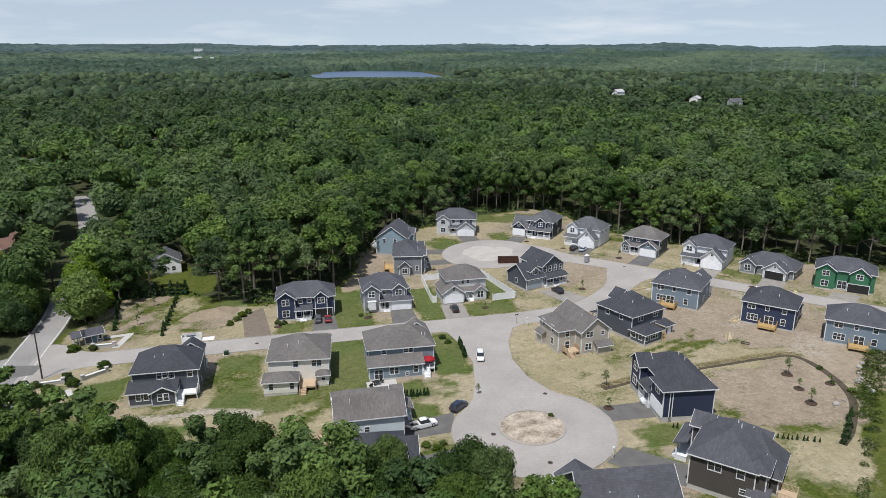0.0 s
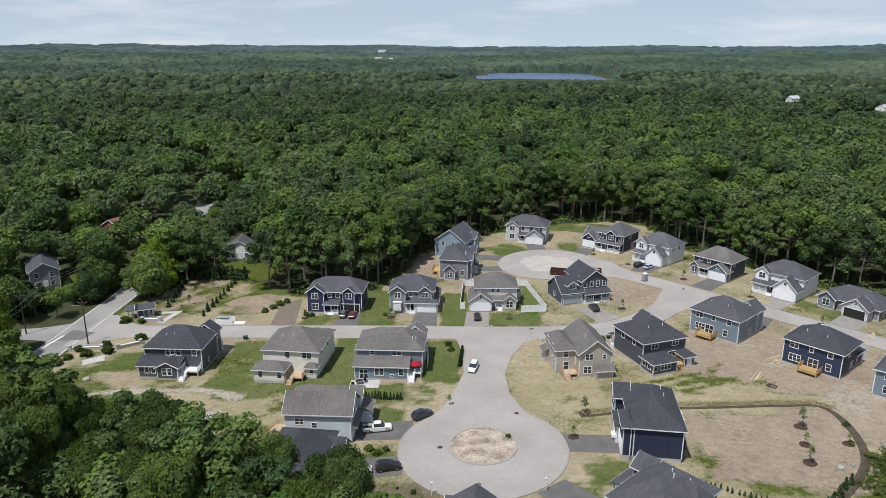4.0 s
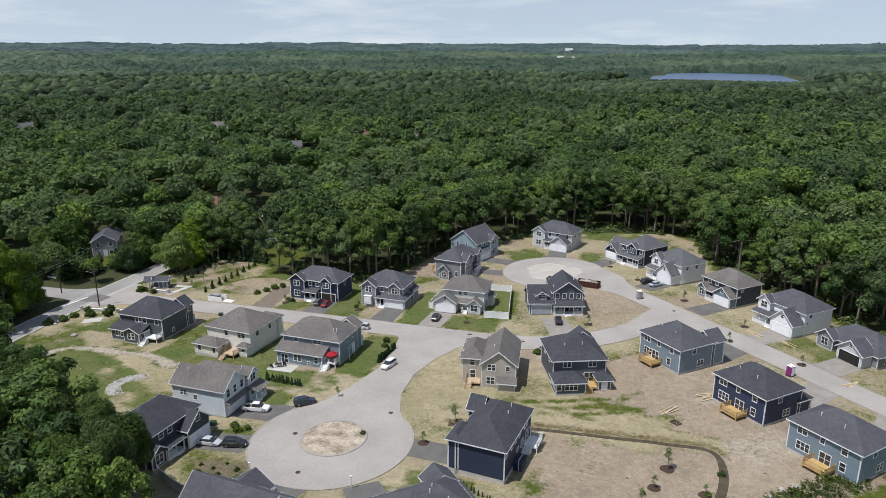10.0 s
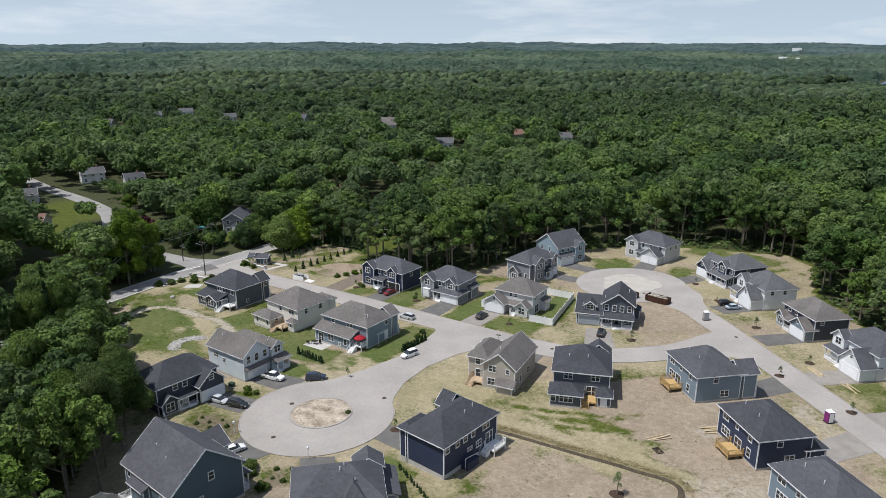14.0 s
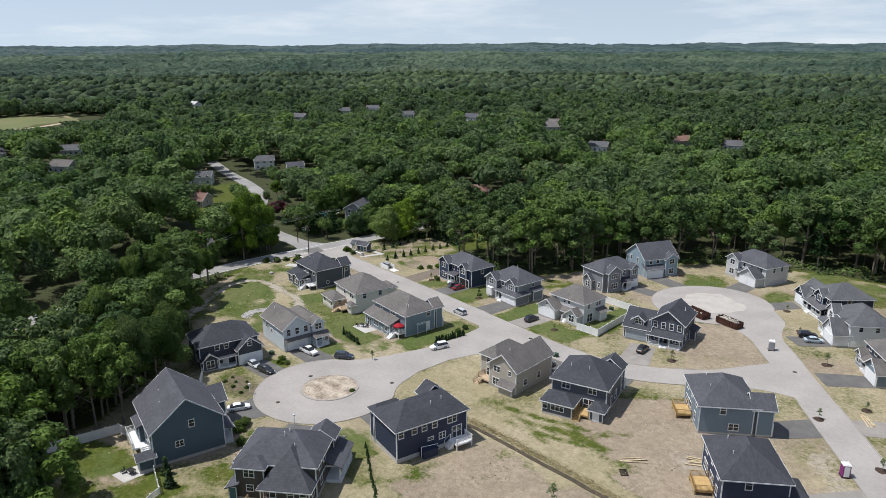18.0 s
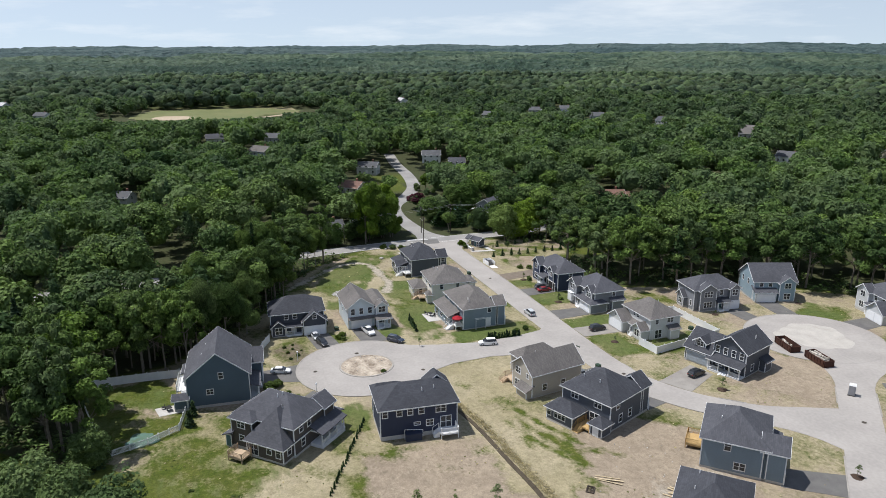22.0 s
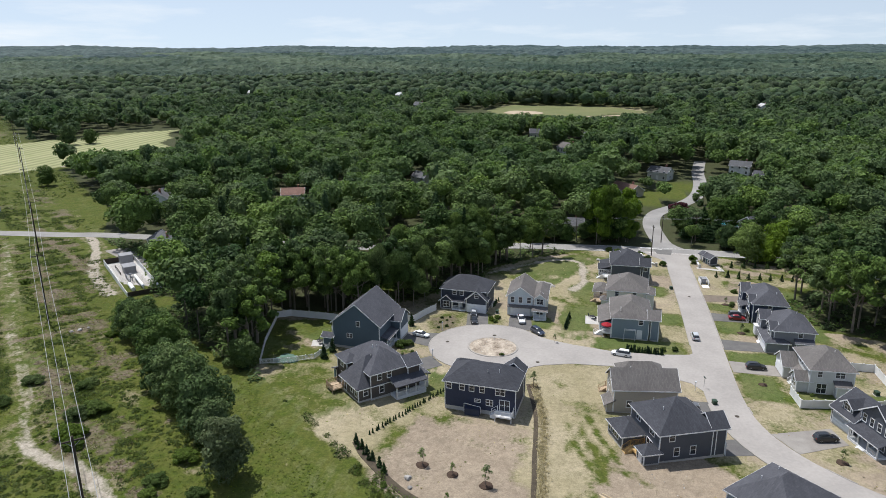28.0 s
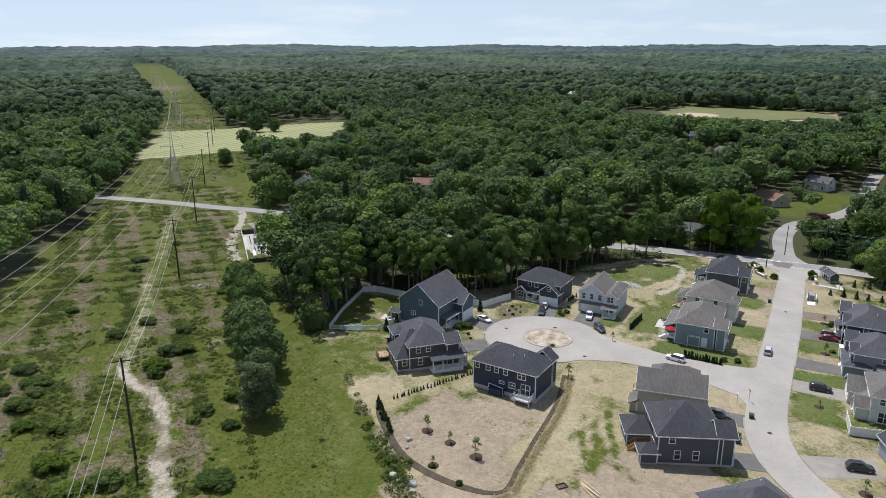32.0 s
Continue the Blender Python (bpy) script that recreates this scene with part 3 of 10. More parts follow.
for w, *r in [("soil", 100, 128, 26, 16, -45), ("soil", 88, 138, 12, 12, -45), ("soil", 72, 185, 10, 12, -45), ("soil", 25, 206, 9, 14, 0), ("soil", 86, 103, 12.5, 11.5, -8), ("mix", 66, 120, 14, 7, -8),
              ("straw", 52, 128, 8, 14, 0), ("straw", -12, 115, 22, 7, 0), ("lawn", -27, 111, 11, 7.5, -20), ("lawn", -10, 106, 9, 4, -10), ("straw", 78, 79, 5, 12, -45), ("mix", 128, 150, 14, 12, -45),
              ("lawn", -15.0, 134, 4.5, 12, 0), ("lawn", -3, 124, 13, 5, 0), ("lush", 8, 136, 4.2, 14, 0), ("lush", 29, 136, 4, 10, 0), ("lawn", 16, 121, 12, 4, 0),
              ("lush", 11, 168, 4.5, 14, 0), ("lawn", 12, 178, 10, 4, 0), ("lush", 30.5, 167, 3.2, 12, 0), ("lush", 45.5, 159.5, 6.2, 4.0, 0), ("lush", 49, 176, 3.6, 10, 4), ("lawn", -6, 159, 4, 4, 0),
              ("lush", 43.5, 56.5, 12.5, 8, 17), ("lawn", -38, 118, 14, 6, -25), ("lawn", 18, 112, 5, 3, 0), ("lawn", 75, 250, 14, 7, -20), ("lawn", 58, 94, 5, 3, 0),
              ("lawn", 46, 222, 5, 6, 30), ("lawn", 52, 88, 5, 3, -40), ("lawn", 66, 224, 3, 6, 0), ("lawn", 20, 98, 5, 2.2, 0), ("lawn", 122, 167, 5, 4, -45), ("lawn", -45, 136, 8, 5, 0),
              ("soil", -41, 180, 7, 13, -12), ("soil", -25, 171, 6, 6, 0), ("straw", -32, 183, 5, 8, -12), ("lawn", -20, 183, 8, 5, 0), ("straw", -14, 160, 6, 5, 0)]:
    if w == "lush":
        lay("lawn", spot(GX, GY, *r) * 0.95)
    elif w == "lawn":
        lay("lawn", spot(GX, GY, *r) * np.clip(0.66 + 0.45 * wob(GX, GY, 0.22, r[0]), 0, 1))
    else:
        lay(w, spot(GX, GY, *r) * np.clip(0.85 + 0.3 * wob(GX, GY, 0.3, r[0]), 0, 1))
for x_, y_, a_, b_ in [(60, 70, 5, 3), (68, 76, 3, 5), (80, 90, 4, 1.5), (72, 96, 6, 1.2), (56, 118, 2, 4), (70, 127, 6, 2), (86, 130, 3, 5), (92, 122, 4, 3), (-2, 116, 7, 3), (-30, 128, 4, 6), (20, 190, 4, 5), (90, 240, 8, 4), (110, 222, 4, 7), (136, 178, 5, 4), (74, 66, 6, 2.5), (54, 60, 5, 3)]:
    lay("none", 0.75 * spot(GX, GY, x_, y_, a_, b_, 17 * x_ % 90, 4) * np.clip(0.5 + wob(GX, GY, 0.45, x_), 0, 1))
# scuffed strip and ruts behind the new houses
lay("straw", 0.9 * spot(GX, GY, 79, 122, 13, 6.5, -14, 4))
lay("lawn", 0.12 * spot(GX, GY, 77, 125.5, 12, 5, -10, 5))
for pts_, wd_ in (([(66, 124.6), (72, 126.4), (81, 130)], .5), ([(68.5, 123), (74, 124.2), (83, 127)], .55), ([(69.5, 121.4), (77, 122.6), (85, 126)], .5), ([(68, 120.2), (73, 120.4), (80, 121.6)], .35), ([(76, 125.6), (80, 126.8), (87, 127.4)], .6), ([(72, 118.8), (80, 119.4), (86, 121)], .3)):
    lay("none", 0.85 * soft(line_dist(GX, GY, bez(pts_, 1.0)).reshape(GX.shape) - wd_, 0.9))
lay("straw", 0.8 * spot(GX, GY, 66, 72, 9, 9, -45, 5))
lay("lawn", 0.44 * spot(GX, GY, 69, 69, 12, 8, 45, 6))
lay("none", np.clip(0.42 + 0.4 * wob(GX, GY, 0.28, 1.0), 0, 0.8) * spot(GX, GY, 65, 72, 11, 9, -45, 5))
lay("lawn", 0.75 * spot(GX, GY, 61, 93.5, 7, 2.2, -45, 3))
lay("none", np.clip(0.60 + 0.5 * wob(GX, GY, 0.33, 3.0), 0, 0.95) * spot(GX, GY, 43, 56.5, 13, 8.5, 17, 3))
lay("soil", np.clip(0.25 + 0.5 * wob(GX, GY, 0.4, 1.0), 0, 0.7) * spot(GX, GY, 46, 58, 9, 6, 17, 3))
lay("none", 0.7 * spot(GX, GY, 24.5, 88.5, 6, 3.6, 20, 3))
lay("none", 0.6 * spot(GX, GY, 47, 84.5, 4, 3, 45, 3))
lay("none", np.clip(0.42 + 0.4 * wob(GX, GY, 0.35, 2.0), 0, 0.8) * spot(GX, GY, -36, 180, 13, 16, -12, 5))
SWALE = bez([(55, 112.4), (68, 115), (83, 116), (92, 116.6), (99.6, 116.4)], 1.0)
sd_ = line_dist(GX, GY, offset_line(SWALE, 2.2)).reshape(GX.shape)
lay("straw", soft(sd_ - 2.6, 1.5))
# mown strip beside the row of trees, and its worn track
lay("none", np.where(inP, soft(np.abs(across - 25) - 5.5, 2.5), 0) * 0.9)
lay("lawn", np.where(inP, soft(np.abs(across - 25) - 5.5, 2.5), 0) * np.clip(0.28 + 0.3 * wob(GX, GY, 0.2, 6.0), 0, 0.6))
lay("mix", np.where(inP, soft(np.abs(across - 29 - 1.2 * wob(along, across, 0.1)) - 1.2, 2), 0) * 0.45 * np.clip(0.4 + wob(GX, GY, 0.25), 0, 1))
# beyond the corridor road the cut grass is short
fd = inside(GX, GY, FIELD) | inside(GX, GY, BALL)
lay("none", np.where(fd, 0.9, 0.0))
lay("straw", np.where(fd, 0.7, 0.0))
# worn tracks: pale stony ruts with grass between
TRACK = bez([(132, 80), (124, 71), (117, 62), (111.6, 57.9), (105.9, 50.5), (102, 42.5), (100, 33), (95, 26), (86, 19), (72.8, 6.4), (59, -9), (44, -22), (20, -46), (-20, -84)])
YARD_TRACK = bez([(24, -9), (14, -20), (2, -31), (-20, -47), (-36, -62)])
SAND_TRACK = bez([(-22, 93), (-30, 100), (-36.5, 106), (-42.5, 112.5), (-43, 118.5), (-38.5, 121.8), (-30.5, 122.4), (-18, 122.4), (-10.5, 119.5)])
G_ = np.zeros_like(GX)
for line, wd, hard in ((TRACK, 1.35, 0.74), (YARD_TRACK, 1.7, 1.0), (SAND_TRACK, 1.3, 0.85)):
    td = line_dist(GX, GY, line).reshape(GX.shape)
    m_ = soft(td - np.where((GY < 26) & (line is TRACK), 0.95, wd) - 0.5 * wob(GX, GY, 0.6) - 0.5 * wob(GX, GY, 0.13, 3.0), 1.6) * hard
    if line is TRACK:
        m_ = m_ * np.clip(0.95 + 0.35 * wob(GX, GY, 0.16, 2.0), 0.45, 1) * np.where((td < 0.5) & (GY < 28), 0.55, 1.0)
    lay("none", 0.8 * m_)
    G_ = np.maximum(G_, m_)
    B_ = np.maximum(B_, 0.42 * soft(td - wd - 2.2 - 1.5 * wob(GX, GY, 0.2, 1.0), 3) * (1 - m_))
for q_ in ((99.5, 136.5, 3.2, 5, -45), (108, 121, 5, 8, -45), (96, 145, 3, 3, 0), (114, 150, 7, 3, -45), (31, 118, 1.2, 5, 0), (-21, 175, 5, 4, 0)):
    G_ = np.maximum(G_, 0.5 * spot(GX, GY, *q_, 4))
cov[..., 3] = np.clip(G_, 0, 1)
rg = road_gap(GX, GY)
lay("mix", soft(rg - 1.0, 1.5) * np.where(inC, 0.6, 0.3))
cov[..., 0], cov[..., 1], cov[..., 2] = np.clip(L_, 0, 1), np.clip(S_, 0, 1), np.clip(B_, 0, 1)
# mask of leaf litter and painted shade, fading in behind the wood's edge
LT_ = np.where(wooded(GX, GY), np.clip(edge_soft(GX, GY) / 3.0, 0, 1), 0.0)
lit_ = ground_mesh.attributes.new("litter_shade", "FLOAT", "POINT")
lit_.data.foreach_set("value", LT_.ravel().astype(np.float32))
DD_ = np.where(inP & (across < 16), np.clip((dead_patch(GX, GY) - 0.16) * 1.9, 0, 0.58), 0.0)
DD_ = np.maximum(DD_, 0.62 * spot(GX, GY, 24.5, 88.5, 6, 3.6, 20, 3) + 0.5 * spot(GX, GY, 47, 84.5, 4, 3, 45, 3))
dea_ = ground_mesh.attributes.new("dead", "FLOAT", "POINT")
dea_.data.foreach_set("value", DD_.ravel().astype(np.float32))
att = ground_mesh.color_attributes.new("cover", "FLOAT_COLOR", "POINT")
att.data.foreach_set("color", cov.ravel())

gm = bpy.data.materials.new("ground_cover")
n, l, p = nodes_of(gm)
p.inputs["Roughness"].default_value = 0.95
p.inputs["Specular IOR Level"].default_value = 0.15
geo = n.new("ShaderNodeNewGeometry")


def nz(s, d=4, r=0.6):
    t = n.new("ShaderNodeTexNoise"); t.inputs["Scale"].default_value, t.inputs["Detail"].default_value, t.inputs["Roughness"].default_value = s, d, r
    l.new(geo.outputs["Position"], t.inputs["Vector"])
    return t.outputs["Fac"]


def mixc(fac, a, b):
    t = n.new("ShaderNodeMix"); t.data_type = "RGBA"
    for key, v in (("A", a), ("B", b)):
        if isinstance(v, tuple):
            t.inputs[key].default_value = (*v, 1)
        else:
            l.new(v, t.inputs[key])
    l.new(fac, t.inputs["Factor"])
    return t.outputs["Result"]


def ramp(v, lo, hi):
    t = n.new("ShaderNodeMapRange"); t.inputs["From Min"].default_value, t.inputs["From Max"].default_value = lo, hi
    l.new(v, t.inputs["Value"])
    return t.outputs[0]


fine, mid, wide = nz(1.6, 5, 0.7), nz(0.35, 4), nz(0.06, 3)
at = n.new("ShaderNodeAttribute"); at.attribute_name = "cover"
sp = n.new("ShaderNodeSeparateColor"); l.new(at.outputs["Color"], sp.inputs[0])


sm_ = n.new("ShaderNodeMapping"); sm_.inputs["Rotation"].default_value = (0, 0, radians(24)); sm_.inputs["Scale"].default_value = (0.16, 1.0, 1.0)
l.new(geo.outputs["Position"], sm_.inputs[0])
streak = n.new("ShaderNodeTexNoise"); streak.inputs["Scale"].default_value, streak.inputs["Detail"].default_value, streak.inputs["Roughness"].default_value = 0.95, 4, 0.6
l.new(sm_.outputs[0], streak.inputs["Vector"])


def streaked(v):
    """Mowing and wheel lines: the weight is drawn out along one direction."""
    a = n.new("ShaderNodeMath"); a.operation = "MULTIPLY_ADD"; a.inputs[1].default_value = 1.3; a.inputs[2].default_value = -0.65
    l.new(streak.outputs["Fac"], a.inputs[0])
    d = n.new("ShaderNodeMath"); d.operation = "ADD"; l.new(a.outputs[0], d.inputs[0]); l.new(v, d.inputs[1])
    return d.outputs[0]


def torn(v):
    """Ragged edge: the cover's weight is pushed about by noise."""
    a = n.new("ShaderNodeMath"); a.operation = "MULTIPLY_ADD"; a.inputs[1].default_value = 0.75; a.inputs[2].default_value = -0.375
    l.new(fine, a.inputs[0])
    b = n.new("ShaderNodeMath"); b.operation = "MULTIPLY_ADD"; b.inputs[1].default_value = 0.9; b.inputs[2].default_value = -0.45
    l.new(mid, b.inputs[0])
    c = n.new("ShaderNodeMath"); c.operation = "ADD"; l.new(a.outputs[0], c.inputs[0]); l.new(b.outputs[0], c.inputs[1])
    d = n.new("ShaderNodeMath"); d.operation = "ADD"; l.new(c.outputs[0], d.inputs[0]); l.new(v, d.inputs[1])
    return ramp(d.outputs[0], 0.28, 0.72)


wild = mixc(ramp(mid, 0.35, 0.65), mixc(ramp(fine, 0.3, 0.7), (0.036, 0.058, 0.009), (0.088, 0.112, 0.016)), mixc(ramp(fine, 0.3, 0.7), (0.066, 0.075, 0.016), (0.116, 0.124, 0.028)))
lawn = mixc(ramp(fine, 0.25, 0.75), mixc(ramp(mid, 0.3, 0.7), (0.046, 0.078, 0.018), (0.090, 0.112, 0.032)), mixc(ramp(wide, 0.4, 0.6), (0.105, 0.132, 0.040), (0.165, 0.160, 0.068)))
straw = mixc(ramp(fine, 0.25, 0.75), mixc(ramp(mid, 0.3, 0.7), (0.310, 0.261, 0.167), (0.190, 0.170, 0.098)), mixc(ramp(wide, 0.35, 0.65), (0.41, 0.353, 0.242), (0.292, 0.255, 0.149)))
soil = mixc(ramp(fine, 0.25, 0.75), mixc(ramp(wide, 0.4, 0.6), (0.275, 0.221, 0.160), (0.200, 0.159, 0.117)), mixc(ramp(mid, 0.35, 0.65), (0.360, 0.298, 0.220), (0.285, 0.232, 0.170)))
stony = mixc(ramp(fine, 0.3, 0.7), (0.27, 0.235, 0.185), (0.43, 0.385, 0.315))
c1 = mixc(torn(sp.outputs["Green"]), wild, straw)
c2 = mixc(torn(sp.outputs["Blue"]), c1, soil)
c4 = mixc(torn(streaked(sp.outputs["Red"])), c2, lawn)
c3 = mixc(torn(at.outputs["Alpha"]), c4, stony)
# last year's dead stalks in the corridor
da_ = n.new("ShaderNodeAttribute"); da_.attribute_name = "dead"
stalks = mixc(ramp(fine, 0.3, 0.7), mixc(ramp(mid, 0.35, 0.65), (0.092, 0.072, 0.048), (0.134, 0.106, 0.076)), (0.190, 0.154, 0.114))
c3 = mixc(torn(da_.outputs["Fac"]), c3, stalks)
# dead leaves on the floor of the woods, darkened for the shade under trees
la_ = n.new("ShaderNodeAttribute"); la_.attribute_name = "litter_shade"
litter_shade = mixc(ramp(fine, 0.3, 0.7), mixc(ramp(mid, 0.35, 0.65), (0.044, 0.042, 0.022), (0.036, 0.052, 0.018)), (0.064, 0.070, 0.032))
c3 = mixc(torn(la_.outputs["Fac"]), c3, litter_shade)
# tufts, clods and tyre scuffs: a fine speckle over all covers
tuft, clod = nz(4.5, 6, 0.75), nz(0.9, 5, 0.7)
sum_ = n.new("ShaderNodeMath"); sum_.operation = "MULTIPLY_ADD"; sum_.inputs[1].default_value = 0.8
l.new(clod, sum_.inputs[0]); l.new(tuft, sum_.inputs[2])
tone = n.new("ShaderNodeMapRange"); tone.inputs["From Min"].default_value, tone.inputs["From Max"].default_value = 0.66, 1.14
tone.inputs["To Min"].default_value, tone.inputs["To Max"].default_value = 0.71, 1.25
l.new(sum_.outputs[0], tone.inputs["Value"])
spk = n.new("ShaderNodeHueSaturation"); l.new(tone.outputs[0], spk.inputs["Value"]); l.new(c3, spk.inputs["Color"])
l.new(spk.outputs["Color"], p.inputs["Base Color"])
bp = n.new("ShaderNodeBump"); bp.inputs["Strength"].default_value = 0.6; bp.inputs["Distance"].default_value = 0.25
l.new(fine, bp.inputs["Height"]); l.new(bp.outputs[0], p.inputs["Normal"])
ground_mesh.materials.append(gm)
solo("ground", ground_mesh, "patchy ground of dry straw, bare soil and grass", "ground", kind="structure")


# ---- roads ----
def ribbon(name, line, w, material, label, lift, category="road", crown=0.0, kind="structure"):
    d = np.gradient(line, axis=0); d /= np.linalg.norm(d, axis=1)[:, None]
    nrm = np.stack([-d[:, 1], d[:, 0]], 1)
    offs = np.array([-0.5, -0.499, -0.25, 0.0, 0.25, 0.499, 0.5])
    w = np.broadcast_to(np.asarray(w, float), (len(line),))
    P = line[:, None, :] + nrm[:, None, :] * (offs[None, :, None] * w[:, None, None])
    Z = gz(P[..., 0], P[..., 1]) + lift + 0.05
    Z[:, 0] -= 0.12 + lift; Z[:, -1] -= 0.12 + lift
    P[:, 0] -= nrm * 0.05; P[:, -1] += nrm * 0.05
    V = np.concatenate([P, Z[..., None]], -1)
    k = np.arange(V.shape[0] * 7).reshape(-1, 7)
    F = np.stack([k[:-1, :-1], k[1:, :-1], k[1:, 1:], k[:-1, 1:]], -1).reshape(-1, 4)[:, ::-1]
    return solo(name, mesh_of(name, V, F, material), label, category, kind=kind)


def disc(name, cx_, cy_, r, material, label, lift, r0=0.0, n_=72, ragged=0.0, category="road", dome=0.0, kind="structure"):
    a = np.linspace(0, 2 * np.pi, n_, endpoint=False)
    rr = np.concatenate([np.linspace(max(r0, 0.05), 1 * r, 8), [r + 0.05]])
    wv = 1 + ragged * (np.sin(3 * a + cx_) * 0.5 + np.sin(5 * a + cy_) * 0.3 + np.sin(11 * a) * 0.2)
    X, Y = cx_ + rr[:, None] * np.cos(a) * wv, cy_ + rr[:, None] * np.sin(a) * wv
    Z = gz(X, Y) + lift + 0.05 + dome * (1 - (rr / r)[:, None] ** 2)
    Z[-1] -= lift + 0.12
    V = np.stack([X, Y, Z], -1)
    k = np.arange(V.shape[0] * n_).reshape(-1, n_)
    F = np.stack([k[:-1], k[1:], np.roll(k[1:], -1, 1), np.roll(k[:-1], -1, 1)], -1).reshape(-1, 4)
    return solo(name, mesh_of(name, V, F, material), label, category, kind=kind)


ribbon("road", CROSS, 7.2, M["asphalt_old"], "worn grey asphalt through road", 0.012)
ribbon("road", WEST, 6.8 + 9 * np.clip((WEST[:, 0] + 74) / 12, 0, 1) ** 2, M["asphalt_old"], "winding pale asphalt side street", 0.016)
DIAG_W = 6.9 + 9.0 * np.clip((28 - np.hypot(DIAG[:, 0] - 58, DIAG[:, 1] - 206)) / 13, 0, 1) ** 2
ribbon("road", DIAG, DIAG_W, M["asphalt"], "pale new asphalt street", 0.020)
STREET_W = 7.3 + 13 * np.clip((-46 - STREET[:, 0]) / 10, 0, 1) ** 2 + 9 * np.clip((STREET[:, 0] - 83) / 10, 0, 1) ** 1.5
SPUR_W = np.interp(SPUR[:, 1], [108, 110, 115, 121, 130, 139, 146.5, 149.5, 151], [22, 21.5, 15.2, 11.0, 8.5, 10.7, 15.5, 24, 26])
ribbon("road", STREET, STREET_W, M["asphalt"], "pale new asphalt street through the estate", 0.024)
ribbon("road", SPUR, SPUR_W, M["asphalt"], "short pale asphalt street to the turning circle", 0.028)
disc("road", 37.2, 101.8, 14.1, M["asphalt"], "round asphalt turning circle with an island", 0.032)
disc("road", 58.0, 206.0, 15.2, M["asphalt"], "round pale asphalt turning circle", 0.036)
disc("dust_patch", 57.5, 206.5, 8.0, M["dust"], "pale dusty patch in the turning circle", 0.044, ragged=0.16, category="road")
# island of the turning circle: kerb ring and sandy mound
disc("kerb", 37.2, 102.6, 5.9, M["kerb"], "low kerb ring round the island", 0.14, r0=5.5)
disc("traffic_island", 37.2, 102.6, 5.55, M["island"], "sandy mound inside a kerbed island", 0.10, ragged=0.02, dome=0.25, category="island")
ribbon("track", FIELD_RD, 5.0, M["gravel"], "pale gravel farm track", 0.012)
def sheet(name, poly, material, label, lift, category, step=7.0):
    """A flat patch of land over a polygon, cut from a fine grid with an uneven edge."""
    pa = np.array(poly, float)
    X, Y = np.meshgrid(np.arange(pa[:, 0].min() - step, pa[:, 0].max() + step, step), np.arange(pa[:, 1].min() - step, pa[:, 1].max() + step, step))
    k = np.arange(X.size).reshape(X.shape)
    F = np.stack([k[:-1, :-1], k[:-1, 1:], k[1:, 1:], k[1:, :-1]], -1).reshape(-1, 4)
    cx_, cy_ = X.ravel()[F].mean(1), Y.ravel()[F].mean(1)
    F = F[inside(cx_ + 3 * np.sin(cy_ * .1), cy_ + 3 * np.sin(cx_ * .13), poly)]
    Z = gz(X, Y) + lift
    return solo(name, mesh_of(name, np.stack([X, Y, Z], -1), F, material), label, category, kind="structure")


hay = mat("mown_hay", (0.34, 0.335, 0.175), (0.26, 0.28, 0.125), rough=1, scale=0.05, fine=9)
hn_, hl_ = hay.node_tree.nodes, hay.node_tree.links
hp_ = hn_["Principled BSDF"]
hsrc = hp_.inputs["Base Color"].links[0].from_socket
wv_ = hn_.new("ShaderNodeTexWave"); wv_.wave_type = "RINGS"; wv_.inputs["Scale"].default_value = 0.045; wv_.inputs["Distortion"].default_value = 3.0; wv_.inputs["Detail Scale"].default_value = 0.02
hm_ = hn_.new("ShaderNodeMapping"); hm_.inputs["Location"].default_value = (215, 235, 0)
hg_ = hn_.new("ShaderNodeNewGeometry")
hl_.new(hg_.outputs["Position"], hm_.inputs[0]); hl_.new(hm_.outputs[0], wv_.inputs["Vector"])
hx_ = hn_.new("ShaderNodeMix"); hx_.data_type = "RGBA"; hx_.blend_type = "MULTIPLY"; hx_.inputs["Factor"].default_value = 0.35
hl_.new(hsrc, hx_.inputs["A"]); hl_.new(wv_.outputs["Color"], hx_.inputs["B"]); hl_.new(hx_.outputs["Result"], hp_.inputs["Base Color"])
sheet("hayfield", FIELD, hay, "pale mown hayfield with curved swaths", 0.12, "field", 4.0)
sheet("ball_field", BALL, mat("dry_turf", (0.165, 0.165, 0.07), (0.115, 0.135, 0.05), rough=1, scale=0.03, fine=12), "green sports field with a sandy infield", 0.12, "field", 6.0)
disc("infield", -556, 52, 20, M["sand"], "pale sandy baseball infield", 0.16, n_=32, ragged=0.1, category="infield")
ribbon("infield_strip", bez([(-512, 60), (-520, 90), (-535, 130), (-560, 160)]), 7, M["sand"], "bare brown strip along the sports field", 0.16, "infield")
disc("water", 155, 1390, 235, M["water"], "blue lake among the woods", 0.6, n_=96, category="lake")


